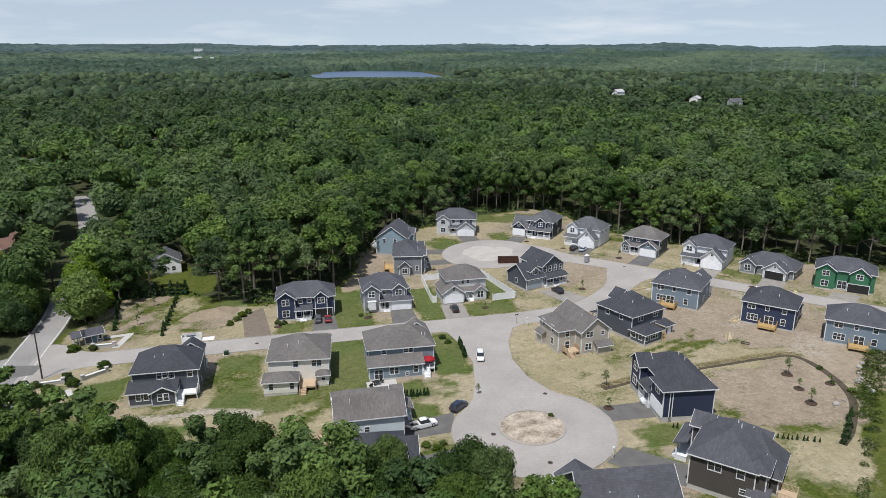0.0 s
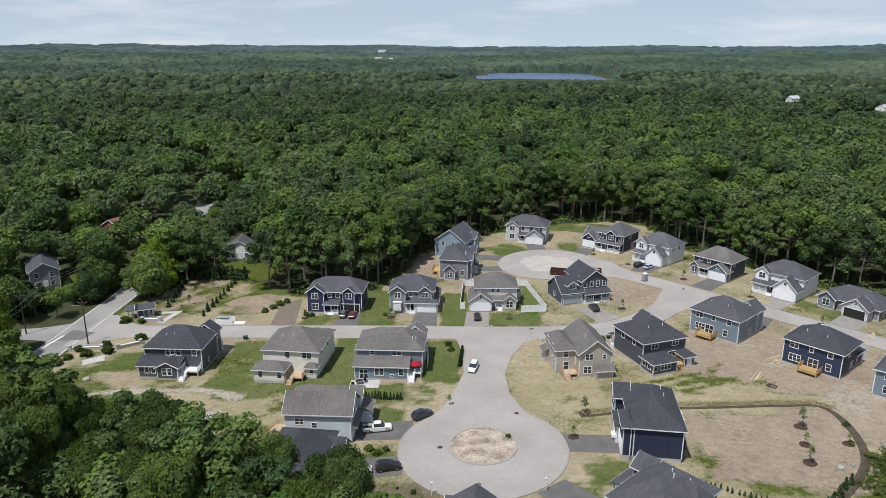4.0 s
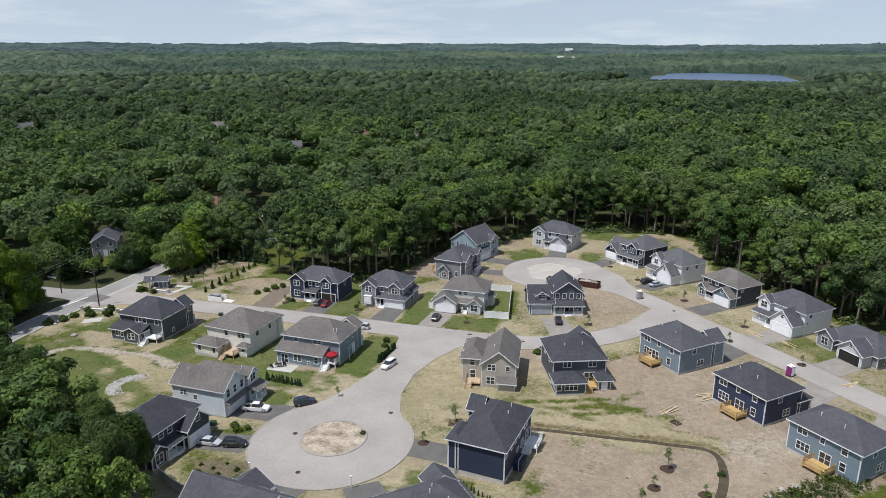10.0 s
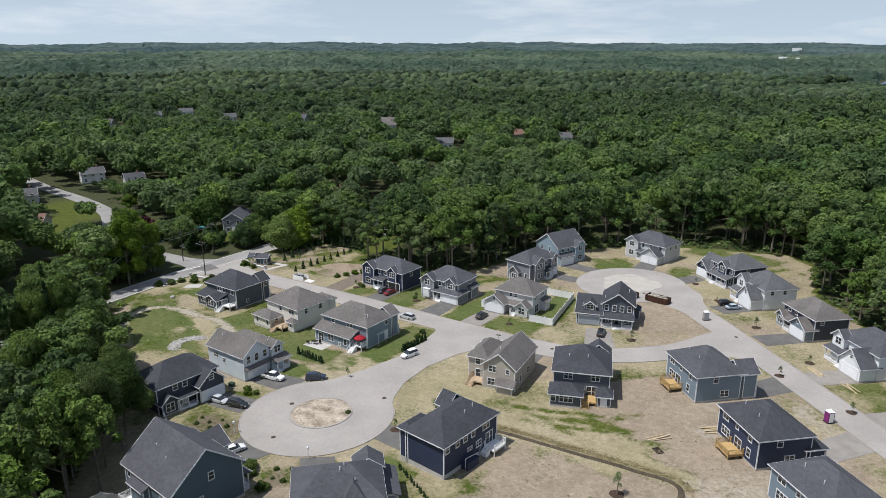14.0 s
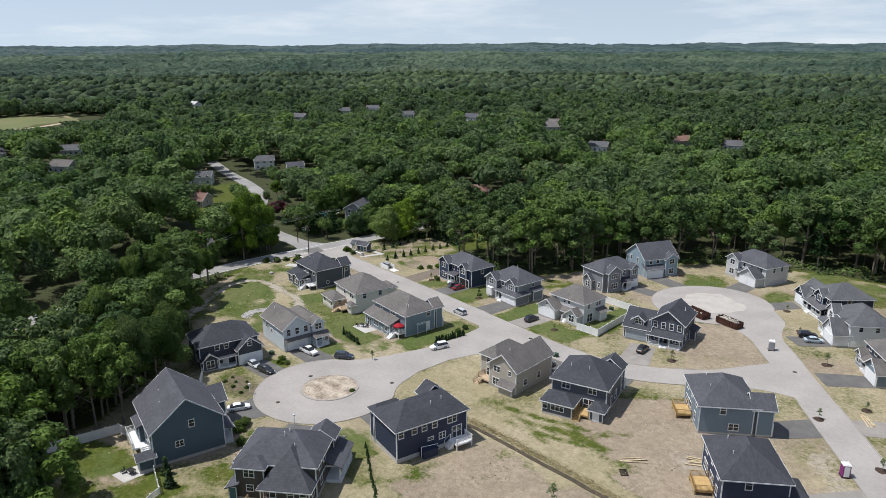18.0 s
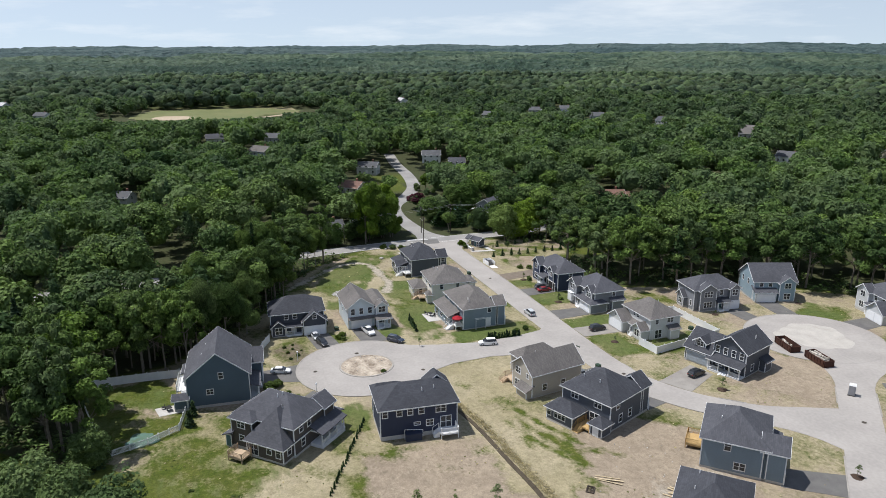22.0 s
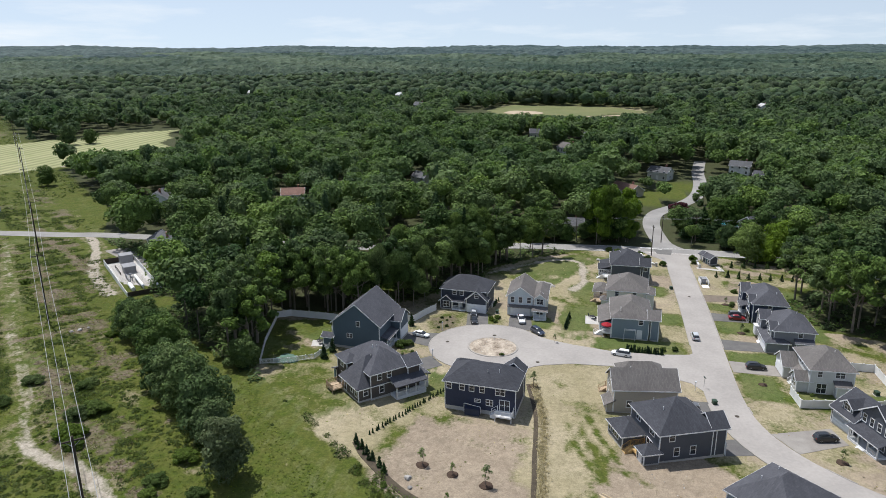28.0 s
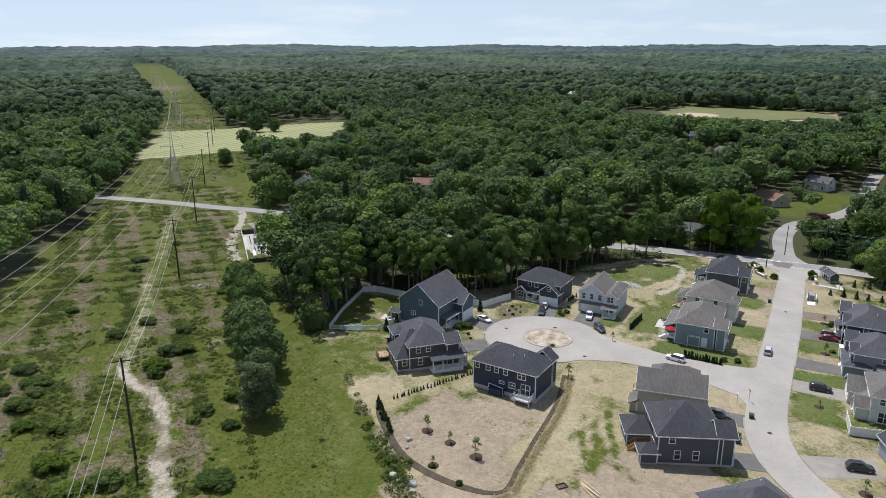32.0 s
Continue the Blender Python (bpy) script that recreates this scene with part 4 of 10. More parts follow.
# ---- kerbs and driveways ----
def kerb_line(pts, label):
    keep = road_gap(pts[:, 0], pts[:, 1]) > 0.05
    for line, wd in ((STREET, STREET_W), (SPUR, SPUR_W), (DIAG, DIAG_W)):
        q = np.hypot(pts[:, None, 0] - line[None, :, 0], pts[:, None, 1] - line[None, :, 1])
        keep &= (q - wd[None] / 2).min(1) > 0.06
    bm = bmesh.new()
    for i in range(len(pts) - 1):
        if not (keep[i] and keep[i + 1]) or np.linalg.norm(pts[i + 1] - pts[i]) > 4:
            continue
        (ax, ay), (bx, by) = pts[i], pts[i + 1]
        dx, dy = bx - ax, by - ay
        m_ = math.hypot(dx, dy) or 1
        ox, oy = -dy / m_ * 0.11, dx / m_ * 0.11
        za, zb = g1(ax, ay), g1(bx, by)
        v = [bm.verts.new(c) for c in ((ax - ox, ay - oy, za - .1), (ax + ox, ay + oy, za - .1), (bx + ox, by + oy, zb - .1), (bx - ox, by - oy, zb - .1),
                                       (ax - ox, ay - oy, za + .12), (ax + ox, ay + oy, za + .10), (bx + ox, by + oy, zb + .10), (bx - ox, by - oy, zb + .12))]
        for q in ((3, 2, 1, 0), (4, 5, 6, 7), (0, 1, 5, 4), (1, 2, 6, 5), (2, 3, 7, 6), (3, 0, 4, 7)):
            bm.faces.new([v[k_] for k_ in q])
    solo("kerb", flush(bm, "kerb", M["kerb"]), label, "kerb", kind="structure")


for line, w_ in ((STREET, 3.78), (DIAG, 3.58)):
    for sd in (-1, 1):
        kerb_line(offset_line(line, sd * w_), "low pale asphalt kerb along the street")
for cx_, cy_, r_ in DISCS:
    a_ = np.linspace(0, 2 * np.pi, 90)
    kerb_line(np.stack([cx_ + (r_ + .13) * np.cos(a_), cy_ + (r_ + .13) * np.sin(a_)], 1), "low pale kerb round the turning circle")


def driveway(a, b, c, d, m="drive", label="dark asphalt driveway", lift=0.0):
    """A four-cornered drive laid over the ground; a and b by the garage."""
    u = np.linspace(0, 1, 7)
    A_, B_c, C_, D_ = (np.array(v, float) for v in (a, b, c, d))
    P = np.array([[(1 - s) * ((1 - t) * A_ + t * B_c) + s * ((1 - t) * D_ + t * C_) for t in u] for s in np.linspace(0, 1, 9)])
    Z = gz(P[..., 0], P[..., 1]) + 0.045 + lift
    V = np.concatenate([P, Z[..., None]], -1)
    k = np.arange(63).reshape(9, 7)
    F = np.stack([k[:-1, :-1], k[1:, :-1], k[1:, 1:], k[:-1, 1:]], -1).reshape(-1, 4)
    if np.cross(B_c - A_, D_ - A_) > 0:
        F = F[:, ::-1]
    bm = bmesh.new(); bm.from_mesh(mesh_of("driveway", V, F))
    ret = bmesh.ops.extrude_face_region(bm, geom=list(bm.faces))
    for v in ret["geom"]:
        if isinstance(v, bmesh.types.BMVert):
            v.co.z += 0.0
    for v in set(bm.verts) - {v for v in ret["geom"] if isinstance(v, bmesh.types.BMVert)}:
        v.co.z -= 0.2
    solo("driveway", flush(bm, "driveway", M[m]), label, "driveway", kind="structure")


for q in [((61.5, 100.4), (61.2, 106), (50.2, 106.4), (49.4, 101.2)), ((54.2, 80.8), (58.2, 85), (49.8, 93.2), (45.3, 89.6)), ((32.4, 80.4), (38, 80.4), (40.5, 89), (31.4, 90)),
          ((15.4, 92.8), (15.4, 98.2), (24, 99.6), (24.4, 94)), ((14.7, 104), (14.7, 109.4), (25, 111), (23.6, 104.6)), ((70.5, 145.8), (75.2, 147.6), (73.0, 156.0), (68.0, 153.2)),
          ((55.6, 140.4), (60.8, 139.8), (60, 148.8), (55, 148.4)), ((1.2, 165.2), (6.4, 165.2), (6.8, 156), (0.6, 156)), ((20.4, 164.8), (25.9, 164.8), (26.4, 155.7), (19.8, 155.7)),
          ((98.6, 156.4), (102.6, 152.6), (108.4, 160.6), (103.8, 165)), ((35.3, 199.0), (36.1, 203.8), (44.5, 203.7), (43.6, 199)), ((33.6, 211.4), (35.6, 216.8), (44.7, 214.7), (43.2, 209.8)),
          ((52.5, 228.8), (58.4, 227.2), (59.2, 220), (52.8, 220.2)), ((71.0, 223.7), (74.9, 220.6), (70.7, 213.4), (66, 216.9)), ((87.3, 205), (91.4, 200.8), (86.4, 195.6), (81.6, 199)), ((102, 191.2), (105.7, 187.2), (99.4, 180.4), (95, 184.4))]:
    driveway(*q)
for q in [((33.6, 165.4), (39.2, 165.4), (39, 155.5), (33, 155.5)), ((61, 168.4), (66.6, 169.8), (71.7, 160.4), (65.5, 157.2)), ((114.2, 176.2), (118.2, 171.8), (112.3, 166.6), (108.3, 170.4)),
          ((125.9, 163.8), (130, 159.2), (124.4, 153.6), (120, 158.2)), ((113, 140), (117, 136), (124, 146.4), (119.4, 151.0)), ((124, 127), (128.4, 122), (134, 136), (129, 141)), ((137, 150), (142, 145.4), (132, 138.5), (128, 143))]:
    driveway(*q, m="drive_pale", label="pale gravel driveway, not yet paved")
driveway((-16.5, 172), (-11.5, 176), (-8.8, 156.4), (-15.0, 156.6), m="earth", label="brown bare earth drive beside the planting", lift=-0.01)


# ---- trees ----
rng = np.random.default_rng(7)


def leaf_quads(c, nrm, size, r):
    """Small bent sprays of leaves: one quad each, at centres c, facing nrm, of the given sizes."""
    k = len(c)
    nrm = nrm + r.normal(0, 0.55, (k, 3)); nrm /= np.linalg.norm(nrm, axis=1)[:, None] + 1e-9
    t = np.cross(nrm, r.normal(0, 1, (k, 3))); t /= np.linalg.norm(t, axis=1)[:, None] + 1e-9
    b = np.cross(nrm, t)
    s = size[:, None]
    w = r.uniform(0.6, 1.0, (k, 1))
    v = np.stack([c - t * s + b * s * 0.25 * w, c - b * s * w * 0.9, c + t * s + b * s * 0.2 * w, c + b * s * w], 1)
    v[:, 1] -= nrm * s * 0.25; v[:, 3] -= nrm * s * 0.25
    return v.reshape(-1, 3), np.arange(4 * k).reshape(-1, 4)


def leaf_tris(c, nrm, size, r, rough=0.45):
    """Small three-cornered sprays of leaves at centres c, facing about nrm."""
    k = len(c)
    nrm = nrm + r.normal(0, rough, (k, 3)); nrm /= np.linalg.norm(nrm, axis=1)[:, None] + 1e-9
    t = np.cross(nrm, r.normal(0, 1, (k, 3))); t /= np.linalg.norm(t, axis=1)[:, None] + 1e-9
    b = np.cross(nrm, t)
    s = size[:, None]
    w = r.uniform(0.55, 0.95, (k, 1))
    v = np.stack([c + t * s * 1.1, c - t * s * 0.55 + b * s * w, c - t * s * 0.5 - b * s * w], 1)
    return v.reshape(-1, 3), np.arange(3 * k).reshape(-1, 3)


def on_lobes(lobes, k, r):
    """Points on the outside of a set of lobes (x, y, z, radius, flattening)."""
    lobes = np.array(lobes)
    w = lobes[:, 3] ** 2; w /= w.sum()
    i = r.choice(len(lobes), k * 2, p=w)
    d = r.normal(0, 1, (2 * k, 3)); d /= np.linalg.norm(d, axis=1)[:, None]
    d[:, 2] = np.where(d[:, 2] < -0.45, -d[:, 2], d[:, 2])
    rad = lobes[i, 3] * r.uniform(0.72, 1.06, 2 * k)
    p = lobes[i, :3] + d * rad[:, None] * np.stack([np.ones(2 * k), np.ones(2 * k), lobes[i, 4]], 1)
    # drop what lies deep inside another lobe
    q = (p[:, None, :] - lobes[None, :, :3]) / (lobes[None, :, 3:4] * np.stack([np.ones(len(lobes)), np.ones(len(lobes)), lobes[:, 4]], 1)[None])
    keep = (np.sum(q * q, -1) < 0.5).sum(1) == 0
    return p[keep][:k], d[keep][:k]


def broad_lobes(h, w, r, count=9, low=0.40):
    lob = [(0, 0, h * 0.66, w * 0.50, 0.85)]
    for i in range(count):
        a = 2 * math.pi * i / count * 1.0 + r.uniform(-0.4, 0.4)
        lev = r.uniform(low, 0.86)
        out = w * r.uniform(0.42, 0.66) * (1.05 if lev < 0.7 else 0.6)
        lob.append((out * math.cos(a), out * math.sin(a), h * lev, w * r.uniform(0.24, 0.38), r.uniform(0.7, 0.95)))
    lob.append((r.uniform(-0.1, 0.1) * w, r.uniform(-0.1, 0.1) * w, h * 0.86, w * 0.34, 0.8))
    return lob


def quad_ball():
    """A ball of 24 four-sided faces."""
    bm = bmesh.new(); bmesh.ops.create_cube(bm, size=2.0)
    bmesh.ops.subdivide_edges(bm, edges=list(bm.edges), cuts=1, use_grid_fill=True)
    v = np.array([t.co.normalized()[:] for t in bm.verts]); bm.verts.index_update()
    f = np.array([[t.index for t in q.verts] for q in bm.faces]); bm.free()
    return v, f


BALL_V, BALL_F = quad_ball()
BALL_F = np.vstack([BALL_F[:, [0, 1, 2]], BALL_F[:, [0, 2, 3]]])


def lobe_balls(lobes, k, r, base=0):
    """Lumpy inner forms of a crown, one to a lobe."""
    V, F = [], []
    for lb in lobes:
        V.append(BALL_V * (lb[3] * k * np.array([1, 1, lb[4]])) * r.uniform(0.70, 1.24, (len(BALL_V), 1)) + np.array(lb[:3]))
        F.append(BALL_F + base); base += len(BALL_V)
    return np.vstack(V), np.vstack(F)


def trunk_mesh(name, h, w, r, lob, n_limb=6):
    bm = bmesh.new()
    k = h * 0.013
    bend = [(0, 0, 0), (r.uniform(-.2, .2), r.uniform(-.2, .2), h * .3), (r.uniform(-.4, .4), r.uniform(-.4, .4), h * .6), (0, 0, h * .85)]
    rad = [k * 1.25, k, k * 0.7, k * 0.25]
    for i in range(3):
        bar(bm, bend[i], bend[i + 1], rad[i], rad[i + 1], n=7)
    for i, lb in enumerate(lob[1:1 + n_limb]):
        z0 = h * r.uniform(0.28, 0.5)
        bar(bm, (bend[1][0] * .8, bend[1][1] * .8, z0), (lb[0] * .9, lb[1] * .9, lb[2]), k * 0.45, k * 0.12, n=5)
    return flush(bm, name, M["bark"])


def make_broadleaf(seed, h, w, sprays=2000, size=0.29, material="leaf", low=0.40, count=10, core=0.84):
    r = np.random.default_rng(seed)
    lob = broad_lobes(h, w, r, count, low)
    p_, d_ = on_lobes(lob, sprays, r)
    v, f = leaf_tris(p_, d_ + np.array([0, 0, 0.35]), r.uniform(0.6, 1.5, len(p_)) * size, r)
    if core:
        cv, cf = lobe_balls(lob, core, r, len(v))
        v, f = np.vstack([v, cv]), np.vstack([f, cf])
    crown = mesh_of("crown", v, f, M[material])
    return trunk_mesh("trunk", h, w, r, lob), crown


def make_round_tree(seed, h, w, sprays, size, material="leaf_edge"):
    """A free-standing tree in leaf down to the ground: clumps all over a tall rounded form."""
    r = np.random.default_rng(seed)
    lob = [(0, 0, h * 0.30, w * 0.72, 0.9), (0, 0, h * 0.60, w * 0.70, 1.0)]
    for i in range(22):
        q = (i + 0.5) / 22
        a = i * 2.4 + r.uniform(-0.4, 0.4)
        out = w * (0.72 + 0.12 * r.normal()) * math.sin(math.pi * (0.30 + 0.62 * q)) ** 0.7
        lob.append((out * math.cos(a), out * math.sin(a), h * (0.14 + 0.74 * q), w * r.uniform(0.26, 0.42), r.uniform(0.8, 1.05)))
    p_, d_ = on_lobes(lob, sprays, r)
    v, f = leaf_tris(p_, d_ + np.array([0, 0, 0.3]), r.uniform(0.6, 1.5, len(p_)) * size, r)
    cv, cf = lobe_balls(lob[:2], 0.86, r, len(v))
    return trunk_mesh("trunk", h, w, r, lob, 4), mesh_of("crown", np.vstack([v, cv]), np.vstack([f, cf]), M[material])


def make_conifer(seed, h, w, sprays=420, size=0.5, material="needle", low=0.12):
    r = np.random.default_rng(seed)
    t = r.uniform(0, 1, sprays) ** 0.75
    z = h * (1 - t * (1 - low))
    a = r.uniform(0, 2 * np.pi, sprays)
    tier = 0.75 + 0.25 * np.cos(z / h * 46)
    rad = w * t * tier * r.uniform(0.55, 1.05, sprays)
    c = np.stack([rad * np.cos(a), rad * np.sin(a), z - rad * 0.15], 1)
    d = np.stack([np.cos(a) * .6, np.sin(a) * .6, np.full(sprays, .8)], 1)
    v, f = leaf_quads(c, d, r.uniform(0.6, 1.3, sprays) * size, r)
    bm = bars([((0, 0, 0), (0, 0, h * 0.96), h * 0.016, h * 0.003, )])
    return flush(bm, "trunk", M["bark"]), mesh_of("crown", v, f, M[material])


def plant(kind, pieces, label, x, y, s=1.0, rz=0.0, group="", category="tree", z=None, sz=None):
    e = new(kind)
    e.matrix_basis = Matrix.LocRotScale((x, y, g1(x, y) if z is None else z), Euler((0, 0, rz)), (s, s, s if sz is None else sz))
    tagged(e, label, category, group)
    for nm, me in zip(("trunk", "crown"), pieces):
        part(nm, me, None, e)
    return e


def make_stand_tree(seed, h, w, sprays=2300, size=0.36):
    """A tree of the wood's edge: slim stem, tall uneven crown of many small lobes with gaps between."""
    r = np.random.default_rng(seed)
    lob = [(0, 0, h * 0.70, w * 0.34, 1.3)]
    for i in range(17):
        q = (i + 0.5) / 17
        lev = 0.42 + 0.53 * q + r.uniform(-0.05, 0.05)
        a = i * 2.4 + r.uniform(-0.5, 0.5)
        out = w * r.uniform(0.45, 0.85) * (0.55 + 0.75 * math.sin(math.pi * min(1, 0.18 + 0.82 * q)))
        lob.append((out * math.cos(a), out * math.sin(a), h * lev, w * r.uniform(0.20, 0.36), r.uniform(0.65, 1.0)))
    p_, d_ = on_lobes(lob, sprays, r)
    v, f = leaf_tris(p_, d_ + np.array([0, 0, 0.35]), r.uniform(0.6, 1.5, len(p_)) * size, r)
    cv, cf = lobe_balls(lob, 0.66, r, len(v))
    return trunk_mesh("trunk", h, w, r, lob, 8), mesh_of("crown", np.vstack([v, cv]), np.vstack([f, cf]), M["leaf_edge"])


BROAD = [make_broadleaf(11 + i, h, w, 11500, 0.205, low=0.50, count=20, core=0.72) for i, (h, w) in enumerate([(19, 8.5), (17, 9.5), (21, 8.5), (16, 8.5), (18, 10), (20, 8), (15, 7.5)])]
STAND = [make_stand_tree(111 + i, h, w) for i, (h, w) in enumerate([(21, 6.0), (19, 6.6), (22, 5.6), (18, 5.8), (20, 7.0), (17, 5.4)])]
PINE = [make_conifer(31 + i, h, w, 520, 0.62, low=0.25) for i, (h, w) in enumerate([(22, 4.2), (19, 3.8)])]


def seen_side(x, y):
    return (x < 0.97 * y + 25) | (x < 200 + 0.58 * (y - 152))


def scatter(step, x0, x1, y0, y1, r):
    X, Y = np.meshgrid(np.arange(x0, x1, step), np.arange(y0, y1, step))
    X = X + r.uniform(-0.42, 0.42, X.shape) * step
    Y = Y + r.uniform(-0.42, 0.42, Y.shape) * step
    return X.ravel(), Y.ravel()


# woods close to the estate: the outermost row stands as single trees
TX, TY = scatter(7.4, -480, 620, -460, 600, rng)
ok = wooded(TX, TY) & seen_side(TX, TY) & (np.hypot(TX - 60, TY - 100) < 440)
TX, TY = TX[ok], TY[ok]
rd = road_gap(TX, TY)
ok = (rd > 2.6)
TX, TY = TX[ok], TY[ok]


def edge_gap(x, y, poly):
    pts = np.array(poly + poly[:1], float)
    return line_dist(x, y, pts)


eg = edge_gap(TX, TY, CLEAR)
ac, al = corridor(TX, TY)
front = (eg < 12) & (TX - TY < 70) & (rd[ok] > 5)
order = np.argsort(eg)
near_ids = [i for i in order if front[i]][:240]
near_set = np.zeros(len(TX), bool); near_set[near_ids] = True
r0 = random.Random(5)
for i in near_ids:
    pine = r0.random() < 0.10
    src = PINE[r0.randrange(2)] if pine else STAND[r0.randrange(6)]
    s = r0.uniform(0.8, 1.05)
    plant("pine_tree" if pine else "deciduous_tree", src,
          "tall dark pine at the edge of the woods" if pine else "tall leafy broadleaf tree at the edge of the woods",
          TX[i], TY[i], s, r0.uniform(0, 6.28), "trees at the wood's edge", sz=s * r0.uniform(0.85, 1.1))


for i, (x, y) in enumerate([(26, 66), (25.2, 61.5), (24.6, 57), (25.4, 52), (24.4, 47.5), (28, 42.6), (33, 42.4), (38.5, 43.6), (44, 45.2), (50, 47), (21, 63.5), (20.4, 54.5), (20.8, 49.5), (23.5, 43.5), (30, 38.8), (36, 39.4), (42, 40.8), (48, 42.6), (53.5, 46)]):
    plant("deciduous_tree", STAND[i % 6], "tall slim tree close behind the garden fence", x, y, r0.uniform(0.62, 0.82), r0.uniform(0, 6.28), "trees behind the fence", sz=r0.uniform(0.82, 1.0))


def tree_cap(x, y):
    """How high trees may grow where gardens, roads and fields lie open: lower the nearer to the open spot."""
    cap = np.full(np.shape(x), 99.0)
    for ax, ay, bx, by, r_, low, rise in OPEN:
        dx, dy = bx - ax, by - ay
        m_ = math.hypot(dx, dy)
        t = ((x - ax) * dx + (y - ay) * dy) / m_
        side = np.abs((x - ax) * dy - (y - ay) * dx) / m_
        inn = (t > -r_) & (t < m_) & (side < r_ * (1 + 0.15 * np.sin(t * 0.21 + ax)))
        cap = np.where(inn, np.minimum(cap, low + rise * np.maximum(t, 0)), cap)
    return cap


def crown_form(seed, sprays, size, depth, conifer=False):
    """A crown of a closed stand in units of its radius: clumps on a dome, leaf sprays on the clumps, a rough inner form."""
    r = np.random.default_rng(seed)
    if conifer:
        lob = [(0, 0, depth * q, 0.95 * (1.06 - q), 0.7) for q in (0.1, 0.28, 0.45, 0.6, 0.74, 0.86, 0.96)]
    else:
        lob = [(0, 0, depth * 0.5, 0.72, depth * 0.55)]
        k = 11
        for i in range(k):
            q = (i + 0.5) / k
            el, a = math.asin(min(1.0, 1.12 * q - 0.12)), i * 2.4 + r.uniform(-0.4, 0.4)
            out = 0.66 * math.cos(el) * r.uniform(0.8, 1.15)
            lob.append((out * math.cos(a), out * math.sin(a), depth * (0.42 + 0.40 * math.sin(el)) + r.uniform(-0.1, 0.1), r.uniform(0.27, 0.46), r.uniform(0.75, 1.0)))
    p_, d_ = on_lobes(lob, sprays, r)
    v, f = leaf_tris(p_, d_ + np.array([0, 0, 0.3]), r.uniform(0.55, 1.45, len(p_)) * size, r, 0.4)
    core = BALL_V * np.array([0.62, 0.62, depth * 0.38]) * r.uniform(0.75, 1.15, (len(BALL_V), 1)) + np.array([0, 0, depth * 0.46])
    if conifer:
        core = core * np.array([0.55, 0.55, 1.0])
    f = np.vstack([f, BALL_F + len(v)])
    return np.vstack([v, core]), f, depth


def crown_forms(seed, sprays, size):
    return [crown_form(seed + i, sprays, size, dp) for i, dp in enumerate((1.35, 1.6, 1.8, 1.5, 2.0, 1.45, 1.7))] + [crown_form(seed + 9, sprays, size * 0.8, 3.2, True)]


def tree_mass(name, label, xs, ys, forms, hs, rs, r, leaf="leaf_mass"):
    """Many trees in one mesh, each one of the crown forms at its own turn, size and tint."""
    V, F, T, base = [], [], [], 0
    n_ = len(xs)
    own = 0.72 if leaf == "leaf_mass" else 0.46
    tints = np.clip(own * r.uniform(0, 1, n_) + (0.72 - own) * 0.5 + 0.42 * (0.5 + 0.8 * wob(xs, ys, 0.021, 1.5)), 0, 1.2)
    which = r.integers(0, len(forms) - 1, n_)
    pick = r.uniform(0, 1, n_)
    fir = (pick < 0.07) & (hs > 9)
    which[fir] = len(forms) - 1
    # south-west stand tinted darker, putting its shaded look into the leaf colour
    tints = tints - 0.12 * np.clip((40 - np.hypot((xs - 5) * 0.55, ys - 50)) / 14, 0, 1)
    tints = np.where(fir, -0.4, np.where(pick > 0.93, 1.5, tints))
    rs = np.where(fir, rs * 0.62, rs)
    hs = np.where(fir, hs * 1.12, hs)
    turn = r.uniform(0, 6.28, n_)
    zs = gz(xs, ys)
    for i, (fv, ff, depth) in enumerate(forms):
        m_ = np.flatnonzero(which == i)
        if not len(m_):
            continue
        c, s_ = np.cos(turn[m_])[:, None], np.sin(turn[m_])[:, None]
        R_ = rs[m_][:, None]
        X = xs[m_][:, None] + R_ * (fv[None, :, 0] * c - fv[None, :, 1] * s_)
        Y = ys[m_][:, None] + R_ * (fv[None, :, 0] * s_ + fv[None, :, 1] * c)
        Z = (zs + hs)[m_][:, None] + R_ * (fv[None, :, 2] - depth)
        V.append(np.stack([X, Y, Z], -1).reshape(-1, 3))
        F.append((ff[None] + (base + np.arange(len(m_)) * len(fv))[:, None, None]).reshape(-1, 3)); base += len(m_) * len(fv)
        T.append(np.repeat(tints[m_], len(fv)))
    me = mesh_of(name, np.vstack(V), np.vstack(F), M[leaf])
    at_ = me.attributes.new("tint", "FLOAT", "POINT"); at_.data.foreach_set("value", np.concatenate(T).astype(np.float32))
    return solo(name, me, label, "woods", kind="stuff")


rest = ~near_set
ht_ = rng.uniform(0, 1, len(TX))
hn = 10.5 + 10.5 * ht_ + 2.5 * wob(TX, TY, 0.03) + 1.5 * wob(TX, TY, 0.011, 2.0)
cap = tree_cap(TX, TY)
rest &= cap > 2.2
hn = np.minimum(hn, cap * rng.uniform(0.8, 1.0, len(TX)))
wn_ = np.minimum(3.5 + 3.0 * rng.uniform(0, 1, len(TX)) ** 1.5 + 1.7 * ht_, hn * 0.42)
a1 = rest & ((eg < 55) | ((np.abs(ac) < 75) & (al > -150) & (al < 120)))
a2_ = rest & ~a1
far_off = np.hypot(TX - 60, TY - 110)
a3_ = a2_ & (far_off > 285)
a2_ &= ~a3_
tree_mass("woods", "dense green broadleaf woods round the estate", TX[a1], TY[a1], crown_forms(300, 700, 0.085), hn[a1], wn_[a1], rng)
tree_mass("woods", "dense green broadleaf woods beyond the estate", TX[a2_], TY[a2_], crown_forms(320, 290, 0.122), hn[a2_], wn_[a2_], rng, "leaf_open")
